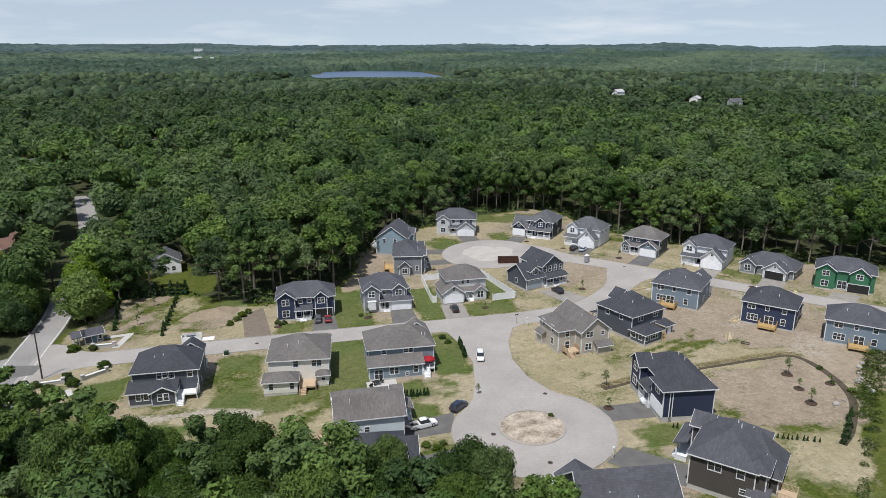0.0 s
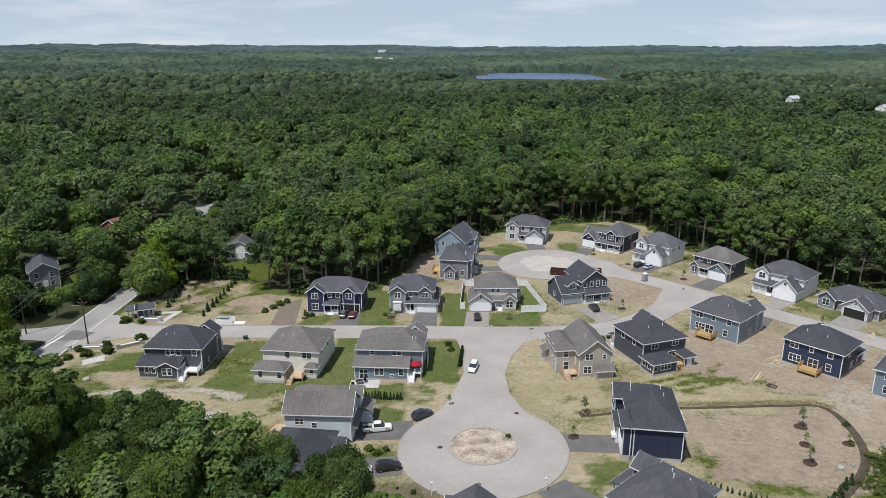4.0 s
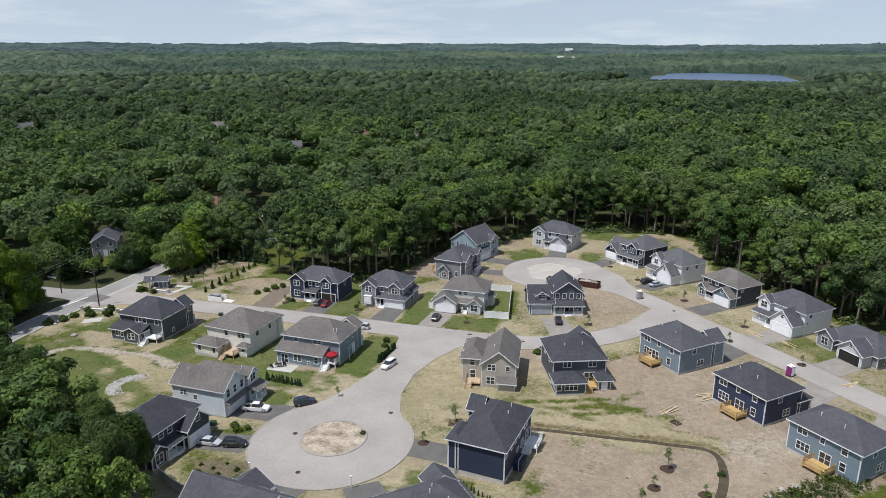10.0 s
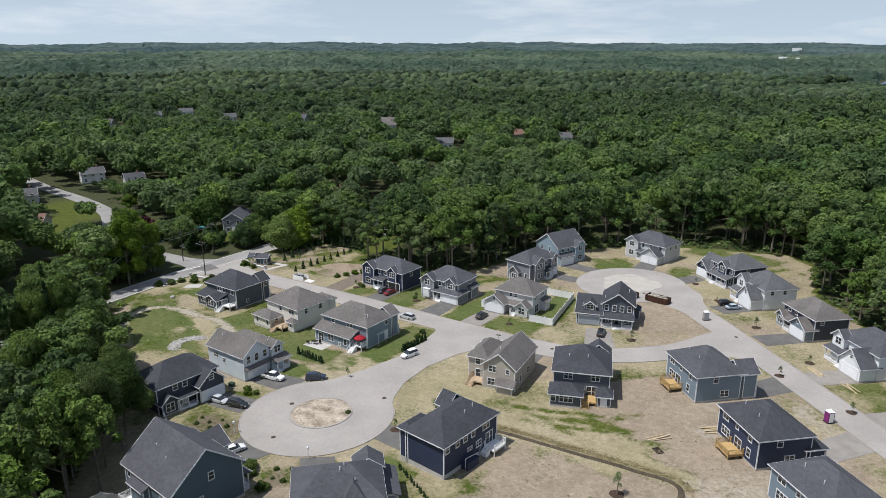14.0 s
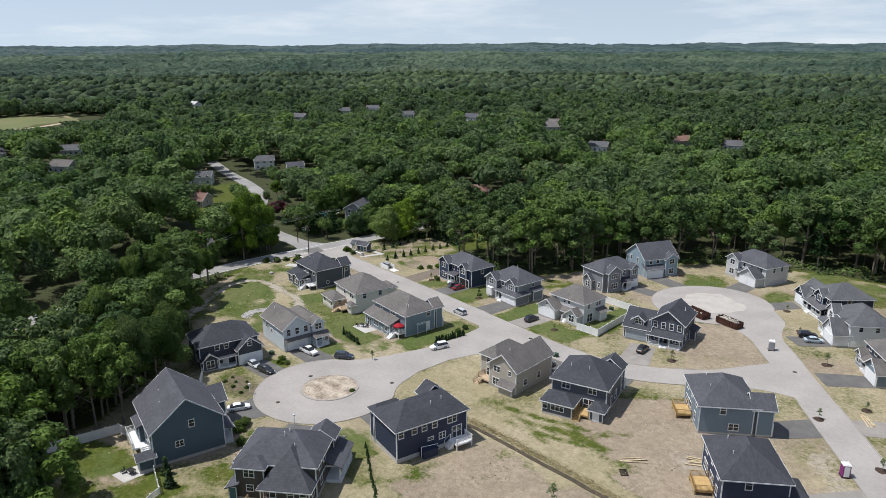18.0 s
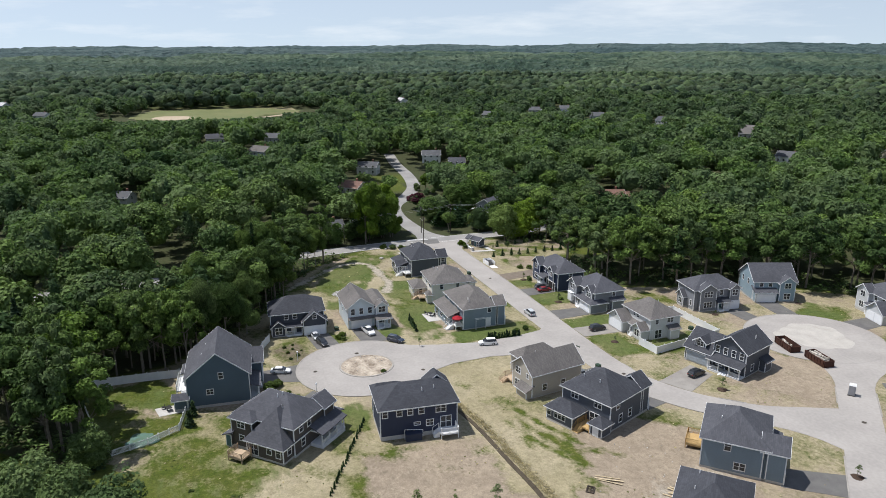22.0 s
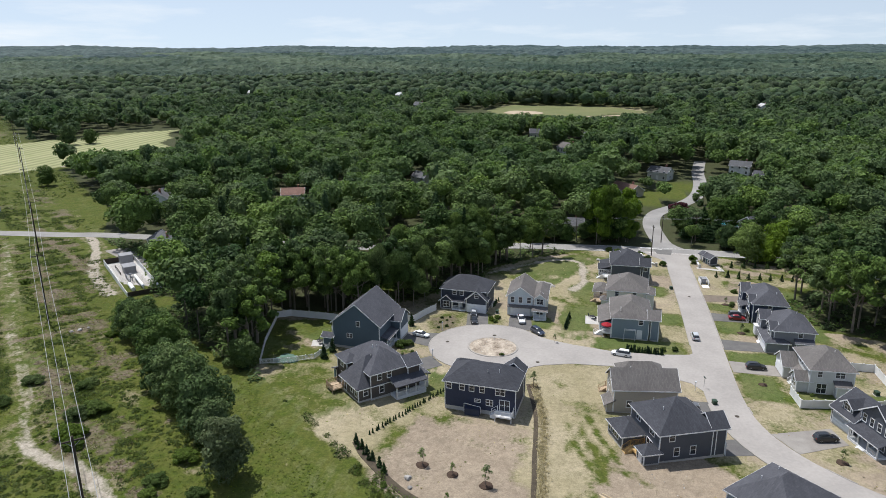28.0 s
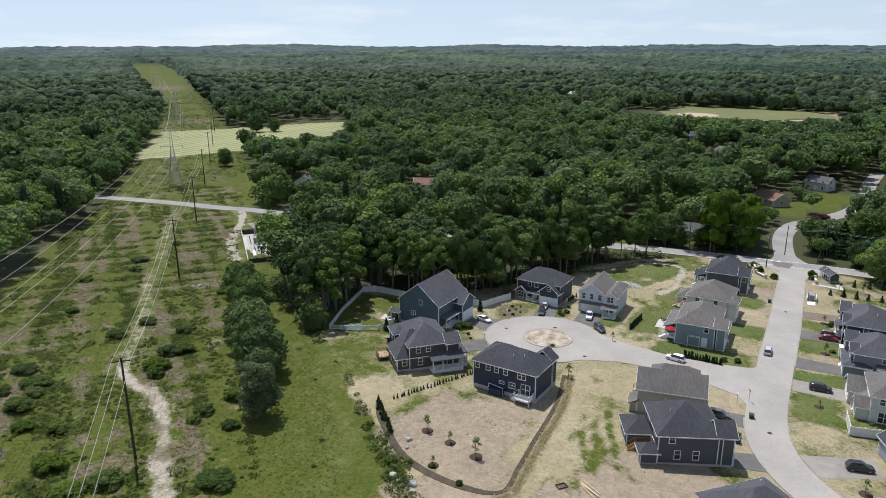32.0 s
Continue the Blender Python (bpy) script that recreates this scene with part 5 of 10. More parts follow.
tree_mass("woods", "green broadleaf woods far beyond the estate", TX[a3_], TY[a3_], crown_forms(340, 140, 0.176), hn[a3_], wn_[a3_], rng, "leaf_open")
# bare stems that show along the wood's edge
fx_ = np.flatnonzero(rest & (eg < 22))
bm = bmesh.new()
for i in fx_[:340]:
    bar(bm, (TX[i], TY[i], g1(TX[i], TY[i])), (TX[i] + rng.uniform(-.5, .5), TY[i] + rng.uniform(-.5, .5), g1(TX[i], TY[i]) + hn[i] * .7), .2, .09, n=5)
solo("tree_stems", flush(bm, "tree_stems", M["bark"]), "grey stems of the woods behind its edge", "woods", kind="stuff")

# further woods: small leafy crowns first, then each crown a rough dome
def far_ring(step, r0_, r1_):
    fx, fy = scatter(step, -1250, 1150, -1150, 1350, rng)
    q = np.hypot(fx - 60, fy - 100)
    ok_ = wooded(fx, fy) & seen_side(fx - 40, fy) & (q > r0_) & (q < r1_)
    fx, fy = fx[ok_], fy[ok_]
    ok_ = line_dist(fx, fy, CROSS) > 8
    fx, fy = fx[ok_], fy[ok_]
    cap_ = tree_cap(fx, fy)
    return fx[cap_ > 2.4], fy[cap_ > 2.4], cap_[cap_ > 2.4]


MX, MY, mcap = far_ring(11.0, 432, 720)
mh = np.minimum(mcap, rng.uniform(9.5, 20, len(MX)) + 2.5 * wob(MX, MY, 0.018) + 2.0 * wob(MX, MY, 0.007, 1.0))
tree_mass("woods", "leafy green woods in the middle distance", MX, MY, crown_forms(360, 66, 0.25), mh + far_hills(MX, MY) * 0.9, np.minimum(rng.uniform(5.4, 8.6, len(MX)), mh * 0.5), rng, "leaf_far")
FX, FY, fcap = far_ring(12.6, 712, 1250)


def domes(name, label, xs, ys, hs, ws, material, r, zs):
    """Rough domes: two rings and a top, each vertex pushed about."""
    k, m_ = len(xs), 6
    a = np.linspace(0, 2 * np.pi, m_, endpoint=False)[None] + r.uniform(0, 6.28, (k, 1))
    tint = np.clip(0.55 * r.uniform(0, 1, k) + 0.45 * (0.5 + 0.9 * wob(xs, ys, 0.012, 0.7) + 0.5 * wob(xs, ys, 0.004)), -0.4, 1.3)
    tint = np.where(r.uniform(0, 1, k) < 0.08, -0.4, tint)
    P = []
    for lev, rad in ((0.25, 0.55), (0.62, 1.0), (0.88, 0.62)):
        q = rad * ws[:, None] * 0.56 * r.uniform(0.72, 1.28, (k, m_))
        P.append(np.stack([xs[:, None] + q * np.cos(a), ys[:, None] + q * np.sin(a), (zs + lev * hs)[:, None] + r.uniform(-0.07, 0.07, (k, m_)) * hs[:, None]], -1))
        a = a + 0.45
    top = np.stack([xs + r.normal(0, 0.5, k), ys + r.normal(0, 0.5, k), zs + hs * r.uniform(0.95, 1.08, k)], -1)[:, None]
    V = np.concatenate(P + [top], 1)
    nv = V.shape[1]
    fs = []
    for ring in range(2):
        for i in range(m_):
            j = (i + 1) % m_
            fs += [(ring * m_ + i, ring * m_ + j, ring * m_ + m_ + j), (ring * m_ + i, ring * m_ + m_ + j, ring * m_ + m_ + i)]
    for i in range(m_):
        fs.append((2 * m_ + i, 2 * m_ + (i + 1) % m_, 3 * m_))
    F = (np.array(fs)[None] + (np.arange(k) * nv)[:, None, None]).reshape(-1, 3)
    me = mesh_of(name, V, F, M[material], smooth=True)
    at_ = me.attributes.new("tint", "FLOAT", "POINT"); at_.data.foreach_set("value", np.repeat(tint, nv).astype(np.float32))
    return solo(name, me, label, "woods", kind="stuff")


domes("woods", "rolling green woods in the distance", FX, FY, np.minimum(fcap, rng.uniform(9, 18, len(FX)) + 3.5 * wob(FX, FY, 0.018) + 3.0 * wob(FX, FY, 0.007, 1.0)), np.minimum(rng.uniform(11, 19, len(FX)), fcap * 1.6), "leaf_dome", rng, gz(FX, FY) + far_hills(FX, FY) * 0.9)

# canopy to the horizon: one rough sheet of crowns
th = np.radians(np.linspace(-6, 252, 700))
rad_ = 1180 * np.exp(np.linspace(0, math.log(4900 / 1180), 170))
A, R_ = np.meshgrid(th, rad_)
CX, CY = 60 + R_ * np.cos(A), 100 + R_ * np.sin(A)
CX = CX + rng.normal(0, 1.6, CX.shape) * R_ / 1500; CY = CY + rng.normal(0, 1.6, CX.shape) * R_ / 1500
HH = gz(CX, CY) + far_hills(CX, CY) + 10 + rng.uniform(-6.0, 6.5, CX.shape) + 3.5 * wob(CX, CY, 0.009) + 5.0 * wob(CX, CY, 0.0043, 2.0) + 2 * wob(CX, CY, 0.04)
lk = inside(CX, CY, LAKE)
ac2, al2 = corridor(CX, CY)
HH = np.where(inside(CX, CY, CORR), gz(CX, CY) + far_hills(CX, CY) * 0.9 - 3, HH)
HH = HH * np.clip((R_ - 1175) / 130, 0, 1)
HH = np.where(lk, -5.0, HH)
k = np.arange(CX.size).reshape(CX.shape)
F = np.stack([k[:-1, :-1], k[:-1, 1:], k[1:, 1:], k[1:, :-1]], -1).reshape(-1, 4)
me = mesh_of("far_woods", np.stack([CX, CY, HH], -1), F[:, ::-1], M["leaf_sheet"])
# outer ridges take the colour with the most haze painted in
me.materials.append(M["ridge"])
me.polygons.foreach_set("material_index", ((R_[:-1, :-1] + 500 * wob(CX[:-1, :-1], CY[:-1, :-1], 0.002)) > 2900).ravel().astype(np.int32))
at_ = me.attributes.new("tint", "FLOAT", "POINT"); at_.data.foreach_set("value", np.clip(rng.uniform(0, 1, CX.size) * 0.6 + 0.1 + 0.75 * wob(CX, CY, 0.0062).ravel() + 0.5 * wob(CX, CY, 0.0024, 1.0).ravel(), -0.3, 1.2).astype(np.float32))
solo("far_woods", me, "unbroken green woodland reaching the horizon", "woods", kind="stuff")


# ---- houses ----
for nm, c in dict(slate=(0.085, 0.095, 0.115), cream=(0.74, 0.71, 0.64), greyblue=(0.19, 0.245, 0.285), paleblue=(0.55, 0.62, 0.66), dark=(0.055, 0.065, 0.085), blue=(0.085, 0.125, 0.16), brown=(0.085, 0.075, 0.068),
                  navy=(0.03, 0.04, 0.075), tan=(0.42, 0.385, 0.33), steel=(0.185, 0.24, 0.285), navy2=(0.032, 0.045, 0.085), grey=(0.22, 0.23, 0.25), pale=(0.60, 0.60, 0.585), sky=(0.26, 0.35, 0.41),
                  light=(0.54, 0.55, 0.56), bright=(0.82, 0.83, 0.84), green=(0.045, 0.16, 0.085), whitew=(0.84, 0.845, 0.845), brick=(0.30, 0.15, 0.11)).items():
    M["w_" + nm] = siding("siding_" + nm, c)
M["r_dark"] = shingles("charcoal_shingles", (0.104, 0.106, 0.119))
M["r_black"] = shingles("black_shingles", (0.072, 0.075, 0.086))
M["r_brown"] = shingles("weathered_wood_shingles", (0.182, 0.168, 0.157))
M["r_grey"] = shingles("grey_shingles", (0.135, 0.138, 0.145))
M["r_red"] = shingles("red_shingles", (0.27, 0.16, 0.125))
M["r_white"] = shingles("white_roof", (0.6, 0.6, 0.6))
M["gdoor"] = mat("garage_door", (0.86, 0.865, 0.87), (0.79, 0.795, 0.80), rough=0.5, scale=1)
M["gdoor_grey"] = mat("grey_garage_door", (0.34, 0.38, 0.42), (0.30, 0.335, 0.37), rough=0.5, scale=1)
# near-black of some doors; on garage bays it stands for the shade inside
M["dark_in"] = mat("dark_door_and_bay_shade", (0.02, 0.02, 0.02), (0.03, 0.028, 0.025), rough=0.9)
M["teal"] = mat("teal_door", (0.09, 0.17, 0.20), (0.08, 0.15, 0.18), rough=0.5)
MESH = {}


def cached(key, make):
    if key not in MESH:
        MESH[key] = make()
    return MESH[key]


FACE = {"S": 0, "E": 90, "N": 180, "W": 270}


def ring_mesh(name, w, h, t, o, m, sill=0.0):
    """A rectangular frame in one piece round an opening w by h."""
    bm = bmesh.new()
    loops = []
    for y in (-o, 0.01):
        for a, b, c, d in ((-w / 2 - t, w / 2 + t, -t - sill, h + t), (-w / 2, w / 2, 0, h)):
            loops.append([bm.verts.new(p_) for p_ in ((a, y, c), (b, y, c), (b, y, d), (a, y, d))])
    f0, f1, k0, k1 = loops
    for i in range(4):
        j = (i + 1) % 4
        for q in ((f0[i], f0[j], f1[j], f1[i]), (f1[i], f1[j], k1[j], k1[i]), (k0[j], k0[i], f0[i], f0[j]), (k1[i], k1[j], k0[j], k0[i])):
            bm.faces.new(q)
    return flush(bm, name, M[m])


def win(h_, x, y, z, f, w=0.9, hh=1.5):
    ob = part("window", cached(("wf", w, hh), lambda: ring_mesh("window", w, hh, 0.11, 0.06, "trim", 0.03)), None, h_)
    ob.matrix_basis = pose(x, y, z, 0, 0, FACE[f])
    k = 1 if w <= 1.1 else 2 if w < 2.2 else 3
    pw = w / k
    for i in range(k):
        xx = -w / 2 + pw * (i + 0.5)
        pn = part("pane", cached(("wp", pw, hh), lambda: flush(boxes((-pw / 2, pw / 2, -0.02, 0.005, 0, hh)), "pane", M["glass"])), None, ob)
        pn.matrix_basis = pose(xx, 0, 0)
        ml = part("glazing_bar", cached(("gb", pw), lambda: flush(boxes((-pw / 2, pw / 2, -0.035, -0.018, -0.03, 0.03)), "glazing_bar", M["trim"])), None, ob)
        ml.matrix_basis = pose(xx, 0, hh * 0.52)
        if i:
            mu = part("mullion", cached(("mu", hh), lambda: flush(boxes((-0.05, 0.05, -0.05, 0.0, 0, hh)), "mullion", M["trim"])), None, ob)
            mu.matrix_basis = pose(xx - pw / 2, 0, 0)
    return ob


def garage_door_mesh(w, hh, m):
    rows = [(-w / 2, w / 2, -0.05, 0.02, 0, hh)]
    for i in range(4):
        z = hh * i / 4
        for j in range(int(w / 0.6)):
            xx = -w / 2 + (j + 0.5) * w / int(w / 0.6)
            rows.append((xx - 0.22, xx + 0.22, -0.075, -0.045, z + 0.08, z + hh / 4 - 0.08))
    return flush(boxes(*rows), "garage_door", m)


def gdoor(h_, x, y, f="S", w=4.9, hh=2.25, m="gdoor", opened=False):
    if opened:
        # no bay is modelled: a near-black panel paints its inner shade
        ob = part("garage_opening", cached(("go", w), lambda: flush(boxes((-w / 2, w / 2, -0.02, 0.01, 0, hh)), "garage_opening", M["dark_in"])), None, h_, "flat dark panel painted as the shade in an open garage")
    else:
        ob = part("garage_door", cached(("gd", w, hh, m), lambda: garage_door_mesh(w, hh, M[m])), None, h_)
    ob.matrix_basis = pose(x, y, 0.25, 0, 0, FACE[f])
    fr = part("door_frame", cached(("gf", w, hh), lambda: flush(boxes((-w / 2 - .14, -w / 2, -.08, .02, 0, hh + .14), (w / 2, w / 2 + .14, -.08, .02, 0, hh + .14), (-w / 2, w / 2, -.08, .02, hh, hh + .14)), "door_frame", M["trim"])), None, ob)
    return ob


def front_door(h_, x, y, z, f="S", m="trim", w=1.0):
    def mk():
        return flush(boxes((-w / 2, w / 2, -0.05, 0.01, 0, 2.1), (-w / 2 + .12, w / 2 - .12, -.07, -.04, 1.2, 1.95), (-w / 2 + .12, w / 2 - .12, -.07, -.04, .2, 1.0)), "front_door", M[m])
    ob = part("front_door", cached(("fd", m, w), mk), None, h_)
    ob.matrix_basis = pose(x, y, z, 0, 0, FACE[f])
    part("door_frame", cached(("fdf", w), lambda: flush(boxes((-w / 2 - .13, -w / 2, -.07, .01, 0, 2.25), (w / 2, w / 2 + .13, -.07, .01, 0, 2.25), (-w / 2, w / 2, -.07, .01, 2.1, 2.25)), "door_frame", M["trim"])), None, ob)
    return ob


def roof_mesh(x0, x1, y0, y1, z, kind, pitch, o=0.42):
    """A roof of some thickness over a rectangle; returns the mesh and its ridge height."""
    X0, X1, Y0, Y1 = x0 - o, x1 + o, y0 - o, y1 + o
    w, d = X1 - X0, Y1 - Y0
    t = 0.16
    bm = bmesh.new()
    eave = [(X0, Y0), (X1, Y0), (X1, Y1), (X0, Y1)]
    if kind == "hip":
        m_ = min(w, d) / 2
        rz_ = z + m_ * pitch - o * pitch
        ridge = [(X0 + m_, (Y0 + Y1) / 2), (X1 - m_, (Y0 + Y1) / 2)] if w >= d else [((X0 + X1) / 2, Y0 + m_), ((X0 + X1) / 2, Y1 - m_)]
    elif kind == "gx":
        rz_ = z + d / 2 * pitch - o * pitch
        ridge = [(X0, (Y0 + Y1) / 2), (X1, (Y0 + Y1) / 2)]
    elif kind == "gy":
        rz_ = z + w / 2 * pitch - o * pitch
        ridge = [((X0 + X1) / 2, Y0), ((X0 + X1) / 2, Y1)]
    else:
        rz_ = z + d * pitch - o * pitch
        ridge = None
    ez = z - o * pitch
    if kind in ("sS", "sN", "sE", "sW"):
        run = (d if kind in ("sS", "sN") else w)
        hi = ez + run * pitch
        hz = {"sS": (ez, ez, hi, hi), "sN": (hi, hi, ez, ez), "sE": (hi, ez, ez, hi), "sW": (ez, hi, hi, ez)}[kind]
        lo = [bm.verts.new((*c, hz[i] - t)) for i, c in enumerate(eave)]
        up = [bm.verts.new((*c, hz[i])) for i, c in enumerate(eave)]
        bm.faces.new(up); bm.faces.new(lo[::-1])
        for i in range(4):
            bm.faces.new((lo[i], lo[(i + 1) % 4], up[(i + 1) % 4], up[i]))
        return bm, hi
    lo = [bm.verts.new((*c, ez - t)) for c in eave]
    up = [bm.verts.new((*c, ez)) for c in eave]
    a, b = [bm.verts.new((*c, rz_)) for c in ridge]
    if kind == "hip":
        if w >= d:
            fs = [(up[0], up[1], b, a), (up[1], up[2], b), (up[2], up[3], a, b), (up[3], up[0], a)]
        else:
            fs = [(up[0], up[1], a), (up[1], up[2], b, a), (up[2], up[3], b), (up[3], up[0], a, b)]
        for f in fs:
            bm.faces.new(f)
        bm.faces.new(lo[::-1])
    else:
        la, lb = bm.verts.new((*ridge[0], rz_ - t * 1.2)), bm.verts.new((*ridge[1], rz_ - t * 1.2))
        if kind == "gx":
            for f in ((up[0], up[1], b, a), (up[2], up[3], a, b), (lo[1], lo[0], la, lb), (lo[3], lo[2], lb, la), (lo[0], up[0], a, la), (up[3], lo[3], la, a), (lo[2], up[2], b, lb), (up[1], lo[1], lb, b)):
                bm.faces.new(f)
        else:
            for f in ((up[1], up[2], b, a), (up[3], up[0], a, b), (lo[2], lo[1], la, lb), (lo[0], lo[3], lb, la), (lo[1], up[1], a, la), (up[0], lo[0], la, a), (lo[3], up[3], b, lb), (up[2], lo[2], lb, b)):
                bm.faces.new(f)
    if kind == "hip":
        for i in range(4):
            bm.faces.new((lo[i], lo[(i + 1) % 4], up[(i + 1) % 4], up[i]))
    elif kind == "gx":
        bm.faces.new((lo[0], lo[1], up[1], up[0])); bm.faces.new((lo[2], lo[3], up[3], up[2]))
    else:
        bm.faces.new((lo[1], lo[2], up[2], up[1])); bm.faces.new((lo[3], lo[0], up[0], up[3]))
    return bm, rz_


def block(h_, x0, x1, y0, y1, top, roof, pitch=0.62, wall="w_grey", rf="r_dark", z0=0.0, base=True, o=0.42, gable="", corners=True, tag=""):
    """One volume of a house: foundation, walls to the gable, roof, and white boards along eaves, rakes and corners."""
    b0 = 0.45 if base else z0
    if base:
        part("foundation", boxes((x0 + .03, x1 - .03, y0 + .03, y1 - .03, z0 - 1.2, 0.46)), M["concrete"], h_)
    bm = boxes((x0, x1, y0, y1, b0, top - 0.02))
    if roof in ("gx", "gy"):
        t = 0.2
        if roof == "gx":
            rise = (y1 - y0) / 2 * pitch - t
            for xa, xb in ((x0, x0 + 0.15), (x1 - 0.15, x1)):
                bm2 = bmesh.new()
                v = [bm2.verts.new(c) for c in ((xa, y0 + .15, top - .02), (xa, y1 - .15, top - .02), (xa, (y0 + y1) / 2, top + rise), (xb, y0 + .15, top - .02), (xb, y1 - .15, top - .02), (xb, (y0 + y1) / 2, top + rise))]
                for q in ((0, 1, 2), (5, 4, 3), (0, 3, 4, 1), (1, 4, 5, 2), (2, 5, 3, 0)):
                    bm2.faces.new([v[i] for i in q])
                part("gable", bm2, M[gable or wall], h_)
        else:
            rise = (x1 - x0) / 2 * pitch - t
            for ya, yb in ((y0, y0 + 0.15), (y1 - 0.15, y1)):
                bm2 = bmesh.new()
                v = [bm2.verts.new(c) for c in ((x0 + .15, ya, top - .02), (x1 - .15, ya, top - .02), ((x0 + x1) / 2, ya, top + rise), (x0 + .15, yb, top - .02), (x1 - .15, yb, top - .02), ((x0 + x1) / 2, yb, top + rise))]
                for q in ((0, 1, 2), (5, 4, 3), (0, 3, 4, 1), (1, 4, 5, 2), (2, 5, 3, 0)):
                    bm2.faces.new([v[i] for i in q])
                part("gable", bm2, M[gable or wall], h_)
    part("wall", bm, M[wall], h_)
    bm, rz_ = roof_mesh(x0, x1, y0, y1, top, roof, pitch, o)
    r_ = part("roof", bm, M[rf], h_)
    # eave and rake boards
    e = 0.03
    X0, X1, Y0, Y1 = x0 - o, x1 + o, y0 - o, y1 + o
    ez = top - o * pitch
    fz0, fz1 = ez - 0.2, ez - 0.01
    def board(*b):
        part("fascia", boxes(b), M["trim"], r_)

    if roof in ("hip", "gx"):
        board(X0, X1, Y0 - e, Y0 + .02, fz0, fz1); board(X0, X1, Y1 - .02, Y1 + e, fz0, fz1)
    if roof in ("hip", "gy"):
        board(X0 - e, X0 + .02, Y0 - e, Y1 + e, fz0, fz1); board(X1 - .02, X1 + e, Y0 - e, Y1 + e, fz0, fz1)
    if roof in ("gx", "gy"):
        for end in (0, 1):
            for side in (0, 1):
                if roof == "gx":
                    xx = (X0 - e, X0 + .02) if end == 0 else (X1 - .02, X1 + e)
                    yy = (Y0, (Y0 + Y1) / 2) if side == 0 else (Y1, (Y0 + Y1) / 2)
                    pts = [(xx[i], yy[j], (ez, rz_)[j]) for i in (0, 1) for j in (0, 1)]
                else:
                    yv = (Y0 - e, Y0 + .02) if end == 0 else (Y1 - .02, Y1 + e)
                    xv = (X0, (X0 + X1) / 2) if side == 0 else (X1, (X0 + X1) / 2)
                    pts = [(xv[j], yv[i], (ez, rz_)[j]) for i in (0, 1) for j in (0, 1)]
                bm = bmesh.new()
                lo = [bm.verts.new((p_[0], p_[1], p_[2] - 0.24)) for p_ in pts]
                hi = [bm.verts.new((p_[0], p_[1], p_[2] + 0.01)) for p_ in pts]
                for q in ((lo[0], lo[1], hi[1], hi[0]), (lo[3], lo[2], hi[2], hi[3]), (lo[1], lo[3], hi[3], hi[1]), (lo[2], lo[0], hi[0], hi[2]), (hi[0], hi[1], hi[3], hi[2]), (lo[0], lo[2], lo[3], lo[1])):
                    bm.faces.new(q)
                part("rake_board", bm, M["trim"], r_)
    if roof == "sS":
        board(X0, X1, Y0 - e, Y0 + .02, ez - .2, ez - .01)
    elif roof == "sN":
        board(X0, X1, Y1 - .02, Y1 + e, ez - .2, ez - .01)
    elif roof == "sW":
        board(X0 - e, X0 + .02, Y0, Y1, ez - .2, ez - .01)
    elif roof == "sE":
        board(X1 - .02, X1 + e, Y0, Y1, ez - .2, ez - .01)
    if corners:
        k = 0.14
        me = cached(("cb", round(top - b0, 2)), lambda: flush(boxes((-k, 0.025, -0.025, 0.0, 0, top - b0 - .25), (0, 0.025, 0, k, 0, top - b0 - .25)), "corner_board", M["trim"]))
        for cx_, cy_, a_ in ((x1, y0, 0), (x1, y1, 90), (x0, y1, 180), (x0, y0, 270)):
            cb = part("corner_board", me, None, h_)
            cb.matrix_basis = pose(cx_, cy_, b0, 0, 0, a_)
    return rz_


def comb(a, b, z0, z1, rails, step=0.16, w=0.045, t=0.045):
    """A panel of upright bars between rails, one connected mesh from a to b (x, y)."""
    (ax, ay), (bx, by) = a, b
    L = math.hypot(bx - ax, by - ay)
    ux, uy = (bx - ax) / L, (by - ay) / L
    k = max(2, int(L / step))
    xe, full = [0.0], []
    for i in range(1, k):
        c = L * i / k
        xe += [c - w / 2, c + w / 2]; full += [False, True]
    xe.append(L); full.append(False)
    ze = sorted({z0, z1, *[v for r in rails for v in r]})
    isr = [any(r[0] - 1e-6 <= (p + q) / 2 <= r[1] for r in rails) for p, q in zip(ze[:-1], ze[1:])]
    on = [[full[i] or isr[j] for j in range(len(isr))] for i in range(len(full))]
    bm = bmesh.new()
    vs = {}

    def vt(i, j, s_):
        if (i, j, s_) not in vs:
            vs[i, j, s_] = bm.verts.new((ax + ux * xe[i] - uy * s_ * t / 2, ay + uy * xe[i] + ux * s_ * t / 2, ze[j]))
        return vs[i, j, s_]

    def cell(i, j):
        return 0 <= i < len(full) and 0 <= j < len(isr) and on[i][j]
    for i in range(len(full)):
        for j in range(len(isr)):
            if not on[i][j]:
                continue
            for s_ in (-1, 1):
                bm.faces.new([vt(i, j, s_), vt(i + 1, j, s_), vt(i + 1, j + 1, s_), vt(i, j + 1, s_)])
            for (di, dj), (p, q) in (((-1, 0), ((i, j), (i, j + 1))), ((1, 0), ((i + 1, j), (i + 1, j + 1))), ((0, -1), ((i, j), (i + 1, j))), ((0, 1), ((i, j + 1), (i + 1, j + 1)))):
                if not cell(i + di, j + dj):
                    bm.faces.new([vt(*p, -1), vt(*q, -1), vt(*q, 1), vt(*p, 1)])
    return bm


